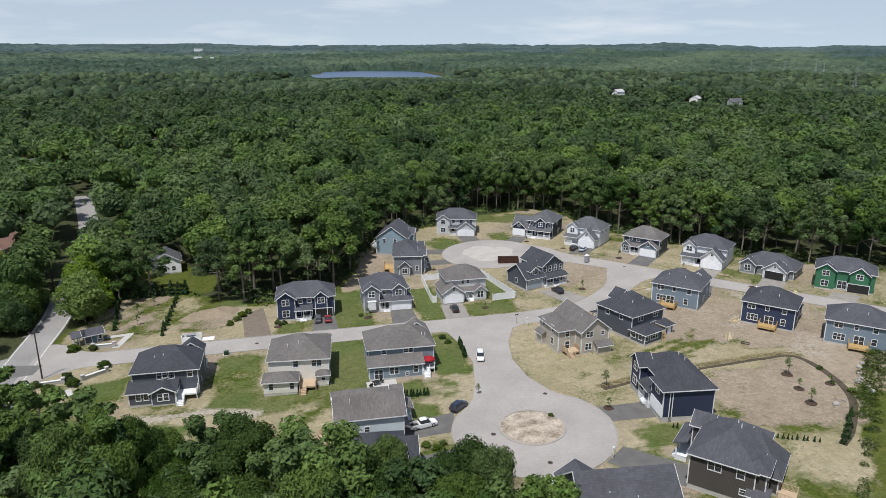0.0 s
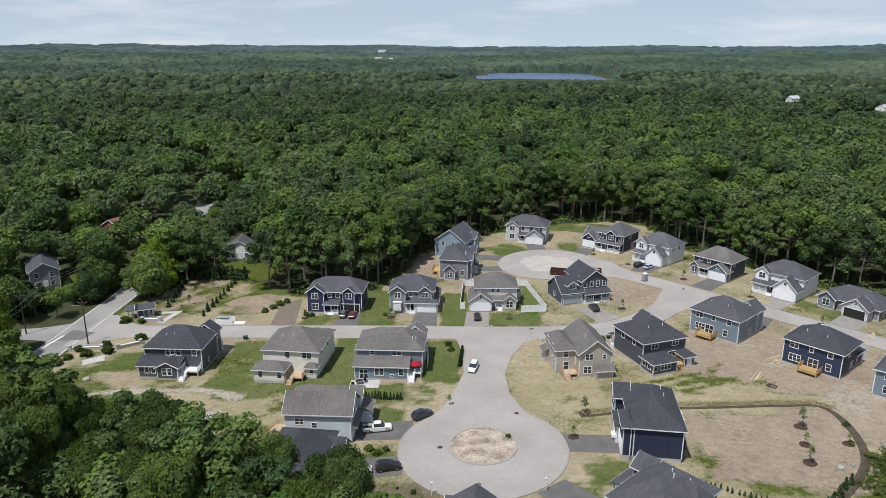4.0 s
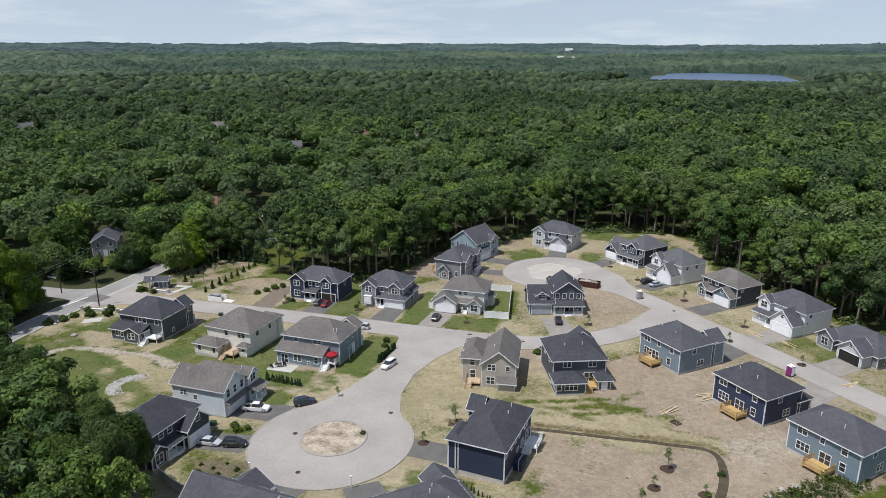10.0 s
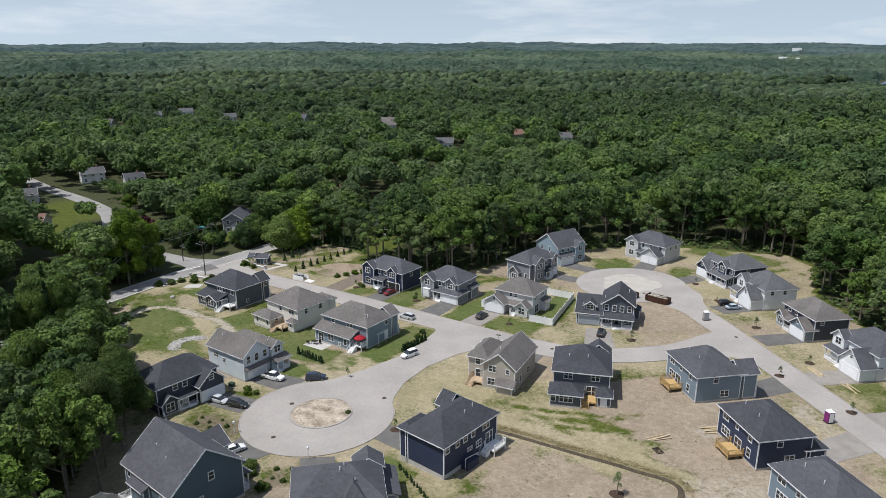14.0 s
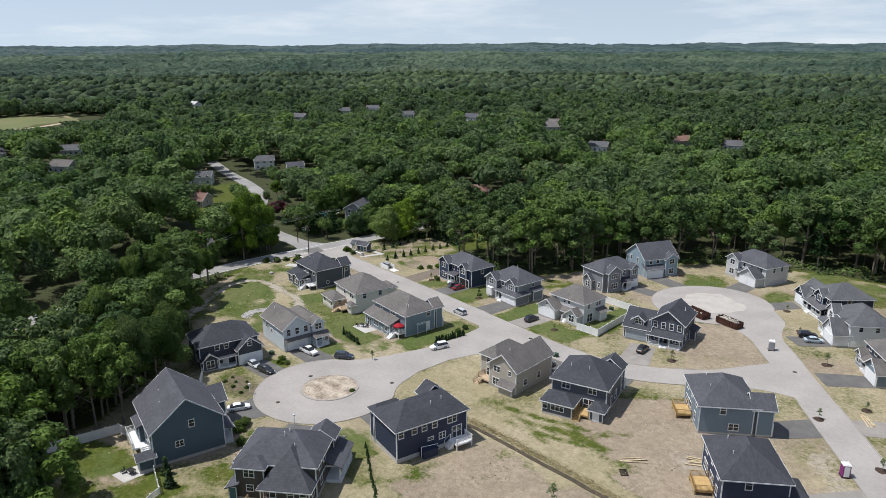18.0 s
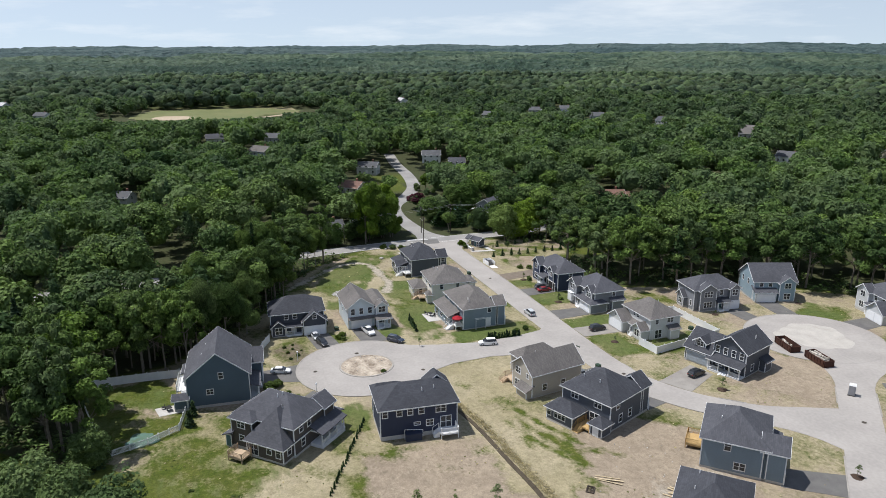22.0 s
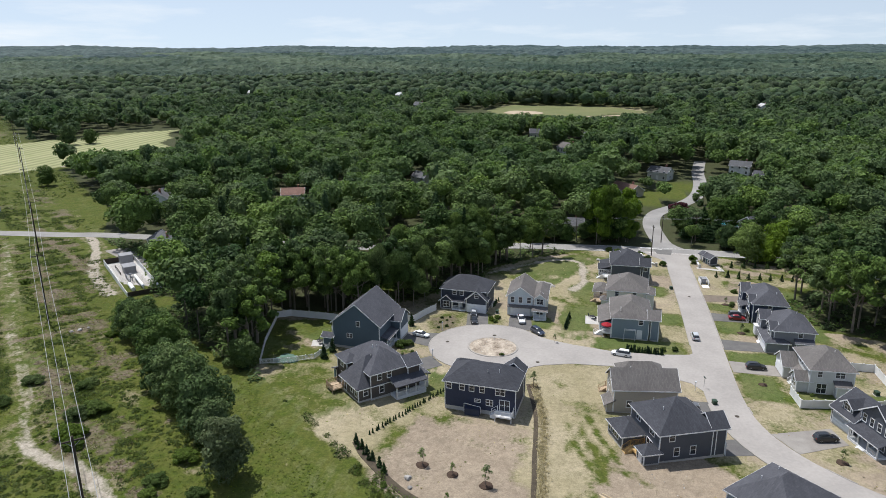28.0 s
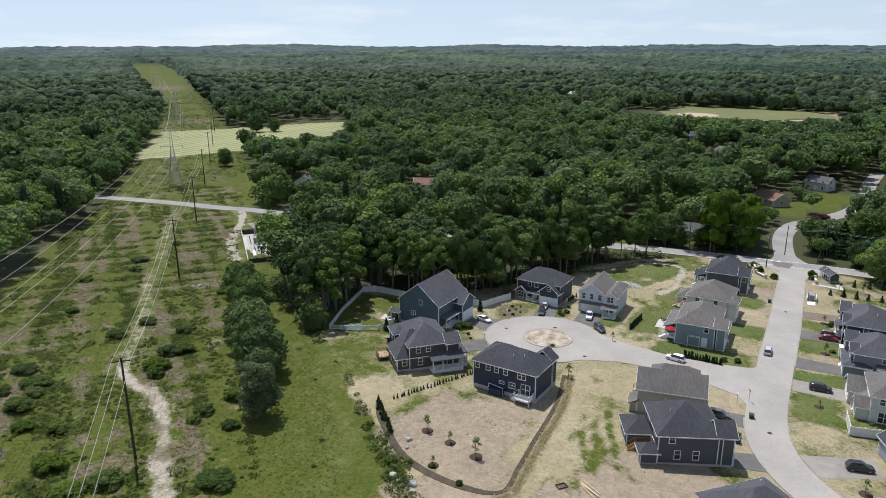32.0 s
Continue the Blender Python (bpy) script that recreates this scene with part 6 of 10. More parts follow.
def stair_mesh(k, rise, run, w, frame_):
    """One solid flight of k steps, going down along frame_'s y from the top."""
    prof = [(0, -0.3), (0, k * rise)]
    for i in range(k):
        prof += [((i + 1) * run, (k - i) * rise), ((i + 1) * run, (k - i - 1) * rise)]
    prof[-1] = (k * run, -0.3)
    bm = bmesh.new()
    L_ = [bm.verts.new(frame_ @ Vector((0, y, z))) for y, z in prof]
    R_s = [bm.verts.new(frame_ @ Vector((w, y, z))) for y, z in prof]
    bm.faces.new(L_); bm.faces.new(R_s[::-1])
    for i in range(len(prof)):
        j = (i + 1) % len(prof)
        bm.faces.new((L_[i], R_s[i], R_s[j], L_[j]))
    return bm


def deck(h_, x0, x1, y0, y1, z, mat_="wood", steps="", open_side="N", railing=True, posts=True):
    """A raised deck with boards, posts, rails and a stair."""
    e = part("deck", boxes((x0, x1, y0, y1, z - .05, z)), M[mat_], h_)
    part("beam", boxes((x0, x1, y0, y0 + .06, z - .3, z - .055), (x0, x1, y1 - .06, y1, z - .3, z - .055), (x0, x0 + .06, y0, y1, z - .3, z - .055), (x1 - .06, x1, y0, y1, z - .3, z - .055)), M[mat_], e)
    for cx_ in (x0 + .08, x1 - .08):
        for cy_ in (y0 + .08, y1 - .08):
            part("post", boxes((cx_ - .07, cx_ + .07, cy_ - .07, cy_ + .07, -0.6, z + (1.05 if railing else 0))), M[mat_], e)
    if railing:
        sides = {"S": (x0, x1, y0, y0), "N": (x0, x1, y1, y1), "W": (x0, x0, y0, y1), "E": (x1, x1, y0, y1)}
        for s_, (a, b, c, d) in sides.items():
            if s_ in open_side or s_ == steps:
                continue
            part("railing", comb((a, c), (b, d), z + .1, z + 1.0, [(z + .1, z + .16), (z + .92, z + 1.0)]), M[mat_], e)
    if steps:
        k = max(2, int(round(z / 0.19)))
        w = 1.3
        fr = {"S": Matrix.Translation((x1, y0, 0)) @ Matrix.Rotation(math.pi, 4, "Z"), "N": Matrix.Translation((x1 - w, y1, 0)),
              "E": Matrix.Translation((x1, y0 + w, 0)) @ Matrix.Rotation(-math.pi / 2, 4, "Z"), "W": Matrix.Translation((x0, y0, 0)) @ Matrix.Rotation(math.pi / 2, 4, "Z")}[steps]
        part("stair", stair_mesh(k, z / k, 0.27, w, fr), M[mat_], e)
        L_ = 0.27 * k
        if steps in ("S", "N"):
            sgn, yb = (-1, y0) if steps == "S" else (1, y1)
            rails = [((xx, yb, z + .95), (xx, yb + sgn * L_, .95), .045) for xx in (x1 - w, x1)] + [((xx, yb + sgn * L_, 0), (xx, yb + sgn * L_, 1.0), .06) for xx in (x1 - w, x1)]
            for f_ in np.linspace(.12, .9, 6):
                rails += [((xx, yb + sgn * L_ * f_, z * (1 - f_)), (xx, yb + sgn * L_ * f_, z * (1 - f_) + .95), .02) for xx in (x1 - w, x1)]
        else:
            sgn, xb = (-1, x0) if steps == "W" else (1, x1)
            rails = [((xb, yy, z + .95), (xb + sgn * L_, yy, .95), .045) for yy in (y0, y0 + w)] + [((xb + sgn * L_, yy, 0), (xb + sgn * L_, yy, 1.0), .06) for yy in (y0, y0 + w)]
        for i_, rail_ in enumerate(rails):
            part("handrail" if i_ < 2 else "newel" if i_ < 4 else "baluster", bars([rail_], 5), M[mat_], e)
    return e


def porch(h_, x0, x1, y0, y1, top=2.9, rf="r_dark", n_post=4, kind="sS", steps_x=None, rail=True, pitch=0.3):
    """An open front porch: floor, round-edged posts, rails, shed roof and steps."""
    e = part("porch", boxes((x0, x1, y0, y1, -0.6, 0.5), (x0 - .04, x1 + .04, y0 - .04, y1, 0.5, 0.56)), M["trim"], h_)
    for i in range(n_post):
        x = x0 + .12 + (x1 - x0 - .24) * i / (n_post - 1)
        part("post", boxes((x - .1, x + .1, y0 + .02, y0 + .22, .56, top - .1), (x - .15, x + .15, y0 - .02, y0 + .26, .56, .75), (x - .14, x + .14, y0 - .01, y0 + .25, top - .3, top - .1)), M["trim"], e)
    part("beam", boxes((x0, x1, y0, y0 + .25, top - .18, top + .04)), M["trim"], e)
    bm, _ = roof_mesh(x0, x1, y0, y1 - .42, top + .05, kind, pitch)
    r_ = part("porch_roof", bm, M[rf], e)
    part("fascia", boxes((x0 - .42, x1 + .42, y0 - .45, y0 - .4, top - .27, top - .08)), M["trim"], r_)
    if rail:
        for i in range(n_post - 1):
            xa, xb = x0 + .12 + (x1 - x0 - .24) * i / (n_post - 1), x0 + .12 + (x1 - x0 - .24) * (i + 1) / (n_post - 1)
            if steps_x is not None and xa <= steps_x <= xb:
                continue
            part("railing", comb((xa, y0 + .12), (xb, y0 + .12), .7, 1.48, [(.7, .75), (1.4, 1.48)]), M["trim"], e)
    if steps_x is not None:
        part("step", boxes(*[(steps_x - .8, steps_x + .8, y0 - .28 * (i + 1), y0 - .28 * i, -.3, .5 - .17 * (i + 1)) for i in range(2)]), M["trim"], e)
    return e


def vents(h_, *pts):
    for x, y, z in pts:
        p_ = part("vent_pipe", cached("vent", lambda: flush(bars([((0, 0, -.3), (0, 0, .55), .07)], 8), "vent_pipe", M["white"])), None, h_)
        p_.matrix_basis = pose(x, y, z)


def row(h_, y, z, f, xs, w=0.9, hh=1.5):
    for x in xs:
        if f in "SN":
            win(h_, x, y, z, f, w, hh)
        else:
            win(h_, y, x, z, f, w, hh)


def house_at(label, x, y, th, name="house", dz=0.0):
    return thing(name, label, "house", x, y, g1(x, y) + dz, th, "houses of the estate" if name == "house" else "")

# slate house at the entrance, rear to the south
h = house_at("dark slate house with charcoal roof and white rear stair", -28.0, 135.4, 180)
wl_, rf = "w_slate", "r_black"
rz = block(h, -6.1, 6.1, -4.7, 4.7, 6.0, "hip", 0.66, wl_, rf)
block(h, -6.1, -1.6, -6.6, -4.0, 6.0, "gy", 0.75, wl_, rf)
block(h, -2.2, 6.4, 4.7, 7.6, 3.1, "sN", 0.28, wl_, rf)
block(h, -2.2, 2.2, 5.4, 8.2, 3.1, "gy", 0.5, wl_, rf)
for x in (4.6, 3.2):
    win(h, x, 7.6, 1.3, "N", 0.8, 1.3)
win(h, 0.6, 8.2, 1.2, "N", 0.85, 1.4); win(h, -0.5, 8.2, 1.2, "N", 0.85, 1.4)
row(h, 4.7, 4.1, "N", (1.0, -1.2, -4.6)); win(h, 0.1, 4.7, 4.3, "N", 0.9, 1.2)
row(h, -6.1, 4.1, "W", (-5.4,)); row(h, -6.1, 1.2, "W", (1.0,), 0.7, 0.9)
deck(h, -5.9, -2.3, 4.7, 6.8, 1.5, "white", steps="N", open_side="S")
row(h, 6.1, 4.1, "E", (-2, 2)); row(h, -4.7, 4.1, "S", (1, 4)); gdoor(h, -3.85, -6.6)
porch(h, -1.4, 6.0, -6.5, -4.7, rf=rf, steps_x=1.0)
vents(h, (2, 2.3, 7.4), (0.4, 2.0, 7.6))

# cream house
h = house_at("cream house with weathered brown roof and rear deck", -2.2, 134.6, 176)
wl_, rf = "w_cream", "r_brown"
block(h, -5.9, 5.9, -5.2, 5.2, 5.9, "hip", 0.60, wl_, rf)
block(h, -5.9, -1.0, -7.0, -4.6, 5.6, "hip", 0.6, wl_, rf)
block(h, 0.2, 6.6, 5.2, 9.0, 3.1, "hip", 0.55, wl_, rf)
block(h, -5.8, -3.6, 5.2, 6.6, 3.0, "hip", 0.8, wl_, rf)
for x in (5.2, 1.2):
    win(h, x, 9.0, 1.2, "N", 0.8, 1.4)
row(h, 5.2, 4.0, "N", (0.6, -3.0)); win(h, -4.0, 5.2, 4.0, "N", 0.9, 1.5); win(h, -4.8, 6.6, 1.4, "N", 0.7, 1.2)
deck(h, -3.4, -0.2, 5.2, 8.2, 1.1, "wood_pale", steps="N", open_side="S")
row(h, 0.2, 1.3, "W", (7.0,), 0.8, 1.3)
row(h, -5.9, 4.0, "W", (-2, 2.6)); row(h, 5.9, 4.0, "E", (-2, 2.6)); gdoor(h, -3.4, -7.0)
vents(h, (2.2, 2.8, 7.5), (0, 2.2, 7.8))

# grey-blue house on the corner, red parasol on its rear deck
h = house_at("grey-blue house with brown shingle roof and white deck rails", 18.1, 134.4, 180)
wl_, rf = "w_greyblue", "r_brown"
block(h, -6.8, 6.8, -4.6, 4.6, 5.9, "hip", 0.62, wl_, rf)
block(h, -6.8, -2.4, -6.4, -4.0, 5.9, "gy", 0.7, wl_, rf)
block(h, -4.0, 6.9, 4.6, 7.4, 3.3, "sN", 0.36, wl_, rf)
for x in (-2.6, 1.4, 2.3):
    win(h, x, 7.4, 1.2, "N", 0.85, 1.4)
win(h, 5.0, 7.4, 0.4, "N", 1.6, 1.9); win(h, -0.8, 7.4, 0.7, "N", 0.6, 0.6)
row(h, 4.6, 4.4, "N", (3.6, -1, -2.0), 0.9, 0.9)
deck(h, -6.7, -4.1, 4.6, 6.6, 1.5, "white", steps="N", open_side="S")
row(h, -6.8, 4.1, "W", (-2.2,)); front_door(h, -6.8, -2.0, 0.5, "W")
part("pergola", bars([((-7.0, -1.0, 2.9), (-7.0, 1.6, 2.9), .06), ((-7.6, -1.0, 0), (-7.6, -1.0, 2.9), .07), ((-7.6, 1.6, 0), (-7.6, 1.6, 2.9), .07), ((-7.6, -1.0, 2.9), (-7.6, 1.6, 2.9), .07), ((-7.0, -1, 2.9), (-7.6, -1, 2.9), .05), ((-7.0, 1.6, 2.9), (-7.6, 1.6, 2.9), .05)]), M["trim"], h)
gdoor(h, -4.6, -6.4); porch(h, -2.2, 6.6, -6.3, -4.6, rf=rf, steps_x=0.5)
row(h, 6.8, 4.1, "E", (-2, 2))
vents(h, (-4.6, 2.6, 7.2), (-5.3, 2.6, 7.2))

# pale blue house on the turning circle
h = house_at("pale blue house with brown roof and white garage front", 9.0, 107.0, 90)
wl_, rf = "w_paleblue", "r_brown"
block(h, -3.7, 3.0, -5.7, 5.7, 5.9, "gy", 0.72, wl_, rf)
block(h, 3.0, 6.4, -5.2, 5.7, 5.7, "hip", 0.62, wl_, rf)
block(h, 3.3, 6.3, -6.3, -4.6, 5.7, "gy", 0.8, wl_, rf)
part("canopy", roof_mesh(-3.6, 2.9, -6.7, -5.9, 3.0, "sS", 0.4, 0.1)[0], M[rf], h)
gdoor(h, -0.3, -5.7, w=5.0)
row(h, -5.7, 3.9, "S", (-2.4, -0.3, 1.9)); win(h, 4.8, -6.3, 4.0, "S", 1.6, 1.4); win(h, 4.8, -6.3, 1.2, "S", 1.6, 1.5)
porch(h, 3.2, 6.6, -8.0, -6.3, top=2.9, rf=rf, n_post=3, steps_x=4.0)
row(h, -3.7, 3.0, "W", (0.6,), 0.8, 0.9); row(h, -3.7, 3.6, "W", (3.2,), 1.4, 1.0)
row(h, 5.7, 4.0, "N", (-2, 2, 5)); deck(h, -3.0, 0.5, 5.7, 8.2, 1.0, "wood_pale", steps="N", open_side="S")
vents(h, (-1.5, 3.2, 7.6))

# dark blue-grey house with a gabled garage
h = house_at("dark blue-grey house with gabled garage and black roof", 9.0, 91.6, 86)
wl_, rf = "w_dark", "r_black"
block(h, -6.4, 6.4, -4.0, 4.8, 5.9, "hip", 0.62, wl_, rf)
block(h, 1.2, 6.6, -6.0, -3.6, 4.1, "gy", 0.85, wl_, rf)
block(h, -6.2, -3.0, -5.2, -3.8, 3.0, "gy", 0.8, wl_, rf)
porch(h, -2.9, 1.0, -5.4, -4.0, top=2.8, rf=rf, n_post=3, steps_x=-0.2)
gdoor(h, 3.9, -6.0, w=4.9); win(h, 3.9, -6.0, 4.4, "S", 0.9, 0.9); win(h, -4.6, -5.2, 0.9, "S", 1.6, 1.6)
row(h, -4.0, 4.1, "S", (-2.6, -0.6), 0.9, 1.1); row(h, -6.4, 4.0, "W", (-1, 2.5)); row(h, -6.4, 1.2, "W", (-1, 2.5))
front_door(h, -1.0, -4.0, 0.56)

# blue house with the fenced garden; gable to the east
h = house_at("dark blue gabled house with charcoal roof and white rear stair", 39.0, 72.4, 175.5, dz=0.3)
wl_, rf = "w_blue", "r_dark"
block(h, -6.5, 6.5, -5.8, 5.8, 6.4, "gx", 0.80, wl_, rf)
block(h, 0.9, 6.3, -8.2, -5.2, 5.2, "gy", 0.7, wl_, rf)
block(h, -6.9, -4.9, 5.8, 8.2, 2.6, "gy", 0.6, wl_, rf)
row(h, -6.5, 5.6, "W", (-0.6,), 0.8, 1.2); row(h, -6.5, 2.6, "W", (1.6,), 1.2, 1.0)
gdoor(h, 3.6, -8.2)
deck(h, -2.2, 4.2, 5.8, 8.2, 2.0, "white", steps="W", open_side="S")
block(h, -0.5, 3.2, 5.8, 6.8, 5.0, "sN", 0.4, wl_, rf)
row(h, 5.8, 4.2, "N", (-4.0, 5.2)); win(h, -3.8, 5.8, 1.6, "N", 1.7, 2.0)
porch(h, -5.5, 0.7, -7.4, -5.8, rf=rf, steps_x=0)
vents(h, (2.6, 2.4, 8.7), (-1, 3.0, 8.2))

# brown house set at an angle, hipped wings and a porch
h = house_at("dark brown house with hipped charcoal roofs and white porch", 61.6, 81.8, 225, dz=0.2)
wl_, rf = "w_brown", "r_dark"
block(h, -6.2, 6.2, -4.6, 4.6, 5.9, "hip", 0.66, wl_, rf)
block(h, 1.4, 5.9, 3.0, 6.0, 5.9, "hip", 0.66, wl_, rf)
block(h, -5.9, 1.7, -1.6, 7.2, 3.5, "hip", 1.15, wl_, rf)
block(h, -6.6, -2.6, -6.4, -3.6, 5.7, "gy", 0.7, wl_, rf)
block(h, 5.6, 7.0, 4.0, 6.4, 2.4, "sE", 0.4, wl_, rf, corners=False)
front_door(h, 6.3, 6.4, 0.1, "N", "teal")
win(h, 3.7, 6.0, 4.0, "N", 1.5, 1.3); win(h, 3.7, 6.0, 1.6, "N", 1.0, 1.0)
win(h, 0.2, 7.2, 0.6, "N", 1.8, 2.0); win(h, -3.0, 7.2, 1.4, "N", 0.9, 1.6); win(h, -4.9, 7.2, 1.2, "N", 0.9, 1.7)
row(h, -5.9, 1.3, "W", (5.6,), 0.9, 1.5); row(h, -6.2, 4.0, "W", (2.6, 0.4), 0.9, 1.3); row(h, -6.2, 1.2, "W", (2.2,), 0.9, 1.4)
deck(h, 0.6, 3.6, 7.3, 9.8, 0.9, "wood_pale", steps="", open_side="S")
row(h, 6.2, 3.9, "E", (-1.0,), 1.8, 1.3); row(h, 6.2, 1.4, "E", (3.2,), 0.9, 0.8); row(h, 6.2, 3.9, "E", (2.6,), 1.0, 1.3)
e = porch(h, -6.9, -0.4, -8.2, -6.4, top=2.9, rf=rf, n_post=4, steps_x=-1.6)
e = part("porch", boxes((-8.7, -6.2, -6.6, 0.2, -0.6, 0.5), (-8.76, -6.2, -6.66, 0.26, 0.5, 0.56)), M["trim"], h)
part("porch_roof", roof_mesh(-8.6, -6.6, -6.5, 0.1, 3.0, "sW", 0.38)[0], M[rf], e)
part("beam", boxes((-8.65, -8.4, -6.6, 0.2, 2.72, 2.95), (-8.65, -6.2, -0.05, 0.2, 2.72, 2.95)), M["trim"], e)
for y_ in (-6.45, -4.3, -2.1, 0.05):
    part("post", boxes((-8.62, -8.42, y_ - .1, y_ + .1, .56, 2.8), (-8.66, -8.38, y_ - .14, y_ + .14, .56, .78)), M["trim"], e)
for y_ in (-6.35, -4.2, -2.0):
    part("railing", comb((-8.52, y_), (-8.52, y_ + 1.95), .72, 1.48, [(.72, .77), (1.4, 1.48)]), M["trim"], e)
gdoor(h, 3.0, -4.6); row(h, -6.4, 4.0, "S", (-4.6,), 1.5, 1.4)
vents(h, (-1.0, 0.4, 8.6), (-0.4, 1.0, 8.4), (-2.4, 2.4, 7.4))

# navy house with the white rear deck
h = house_at("navy blue house with charcoal hip roof and white rear deck", 65.1, 104.9, 264.8, dz=0.5)
wl_, rf = "w_navy", "r_black"
block(h, -6.9, 6.9, -3.8, 4.4, 5.9, "hip", 0.64, wl_, rf)
block(h, 1.8, 6.9, -5.0, -3.2, 5.9, "hip", 0.7, wl_, rf)
block(h, -6.9, -2.9, -5.4, -3.2, 5.9, "gy", 0.8, wl_, rf, corners=True)
row(h, 4.4, 4.1, "N", (6.0, 3.5, 1.6, -0.4), 0.85, 1.2); win(h, -3.9, 4.4, 4.0, "N", 1.7, 1.4)
win(h, -1.9, 4.4, 1.6, "N", 1.2, 1.1); win(h, 0.4, 4.4, 2.0, "N", 1.0, 0.5); win(h, -4.8, 4.4, 0.9, "N", 1.8, 2.1)
deck(h, -6.6, -3.4, 4.4, 6.6, 0.8, "white", steps="E", open_side="S")
part("bulkhead", boxes((-.2, 2.6, 4.4, 5.8, -.3, 1.0), (-.3, 2.7, 4.4, 5.9, 1.0, 1.1)), M["w_navy"], h)
part("handrail", bars([((2.8, 5.4, 1.9), (-.4, 5.4, 1.5), .05), ((2.8, 5.4, 0), (2.8, 5.4, 1.9), .05), ((-.4, 5.4, 0), (-.4, 5.4, 1.5), .05)]), M["trim"], h)
gdoor(h, 4.3, -5.0); porch(h, -2.8, 1.7, -5.4, -3.8, rf=rf, n_post=3, steps_x=0); win(h, -4.9, -5.4, 4.0, "S", 1.6, 1.4); win(h, -4.9, -5.4, 1.1, "S", 1.6, 1.6)
front_door(h, 0.2, -3.8, 0.56); win(h, 4.4, -5.0, 4.1, "S", 1.6, 1.2)
vents(h, (-3.2, 2.0, 7.6), (-1, 2.2, 7.4))

# tan house on the corner
h = house_at("tan house with weathered brown gable roof and small deck", 57.2, 134.4, 189, dz=-0.1)
wl_, rf = "w_tan", "r_brown"
block(h, -5.4, 1.4, -6.0, 6.0, 5.5, "gy", 0.78, wl_, rf)
block(h, 1.4, 5.6, -5.0, 3.6, 5.5, "hip", 0.7, wl_, rf)
block(h, -5.3, -2.0, 6.0, 7.3, 2.2, "sN", 0.5, wl_, rf)
win(h, -0.6, 6.0, 3.9, "N", 1.5, 1.2); win(h, -3.8, 6.0, 4.0, "N", 0.7, 0.9); win(h, -0.4, 6.0, 1.0, "N", 1.5, 1.4)
row(h, -5.4, 1.5, "W", (-1.5, 3.0), 1.0, 1.3); row(h, 3.6, 3.6, "N", (3.5,)); win(h, 3.4, 3.6, 0.9, "N", 1.0, 1.6)
row(h, 5.6, 4.0, "E", (-3, 1)); row(h, 5.6, 1.2, "E", (-3, 1))
deck(h, 1.5, 4.6, 3.6, 5.8, 0.9, "wood_pale", steps="N", open_side="S")
block(h, 3.4, 6.6, -4.4, -2.0, 2.6, "sE", 0.5, wl_, rf)
gdoor(h, -2.0, -6.0); row(h, -6.0, 4.0, "S", (-2,), 1.5, 1.4)
vents(h, (-0.8, 2.2, 7.3))

# slate house with two low rear wings
h = house_at("slate grey house with charcoal roof and low rear wings", 73.1, 139.0, 203, dz=0.1)
wl_, rf = "w_slate", "r_black"
block(h, -5.3, 5.3, -5.2, 5.2, 5.8, "hip", 0.66, wl_, rf)
block(h, -5.3, -0.8, -7.0, -4.4, 5.8, "gy", 0.75, wl_, rf)
block(h, -0.2, 5.6, 5.2, 9.3, 3.0, "hip", 0.6, wl_, rf)
block(h, -5.6, -3.1, 5.2, 8.0, 2.7, "hip", 0.75, wl_, rf)
win(h, 2.6, 9.3, 1.2, "N", 2.4, 1.5); win(h, 5.0, 9.3, 1.2, "N", 0.8, 1.5); row(h, 5.6, 1.2, "E", (6.2, 8.0), 0.9, 1.5)
win(h, -2.0, 5.2, 0.6, "N", 1.9, 2.1); row(h, 5.2, 4.0, "N", (2.5, -2.6), 1.5, 1.4); front_door(h, -4.3, 8.0, 0.2, "N")
row(h, -5.3, 1.2, "W", (2.0, -1.0), 0.9, 1.5); row(h, -5.3, 4.1, "W", (3.0,), 0.9, 1.2)
deck(h, -3.0, -0.3, 5.2, 8.0, 0.9, "wood", steps="N", open_side="S")
row(h, 5.3, 4.0, "E", (-2, 2)); gdoor(h, -3.0, -7.0); porch(h, -0.6, 5.0, -7.0, -5.2, rf=rf, steps_x=1)
vents(h, (-1.0, 2.6, 7.6), (2.5, 2.6, 7.5))

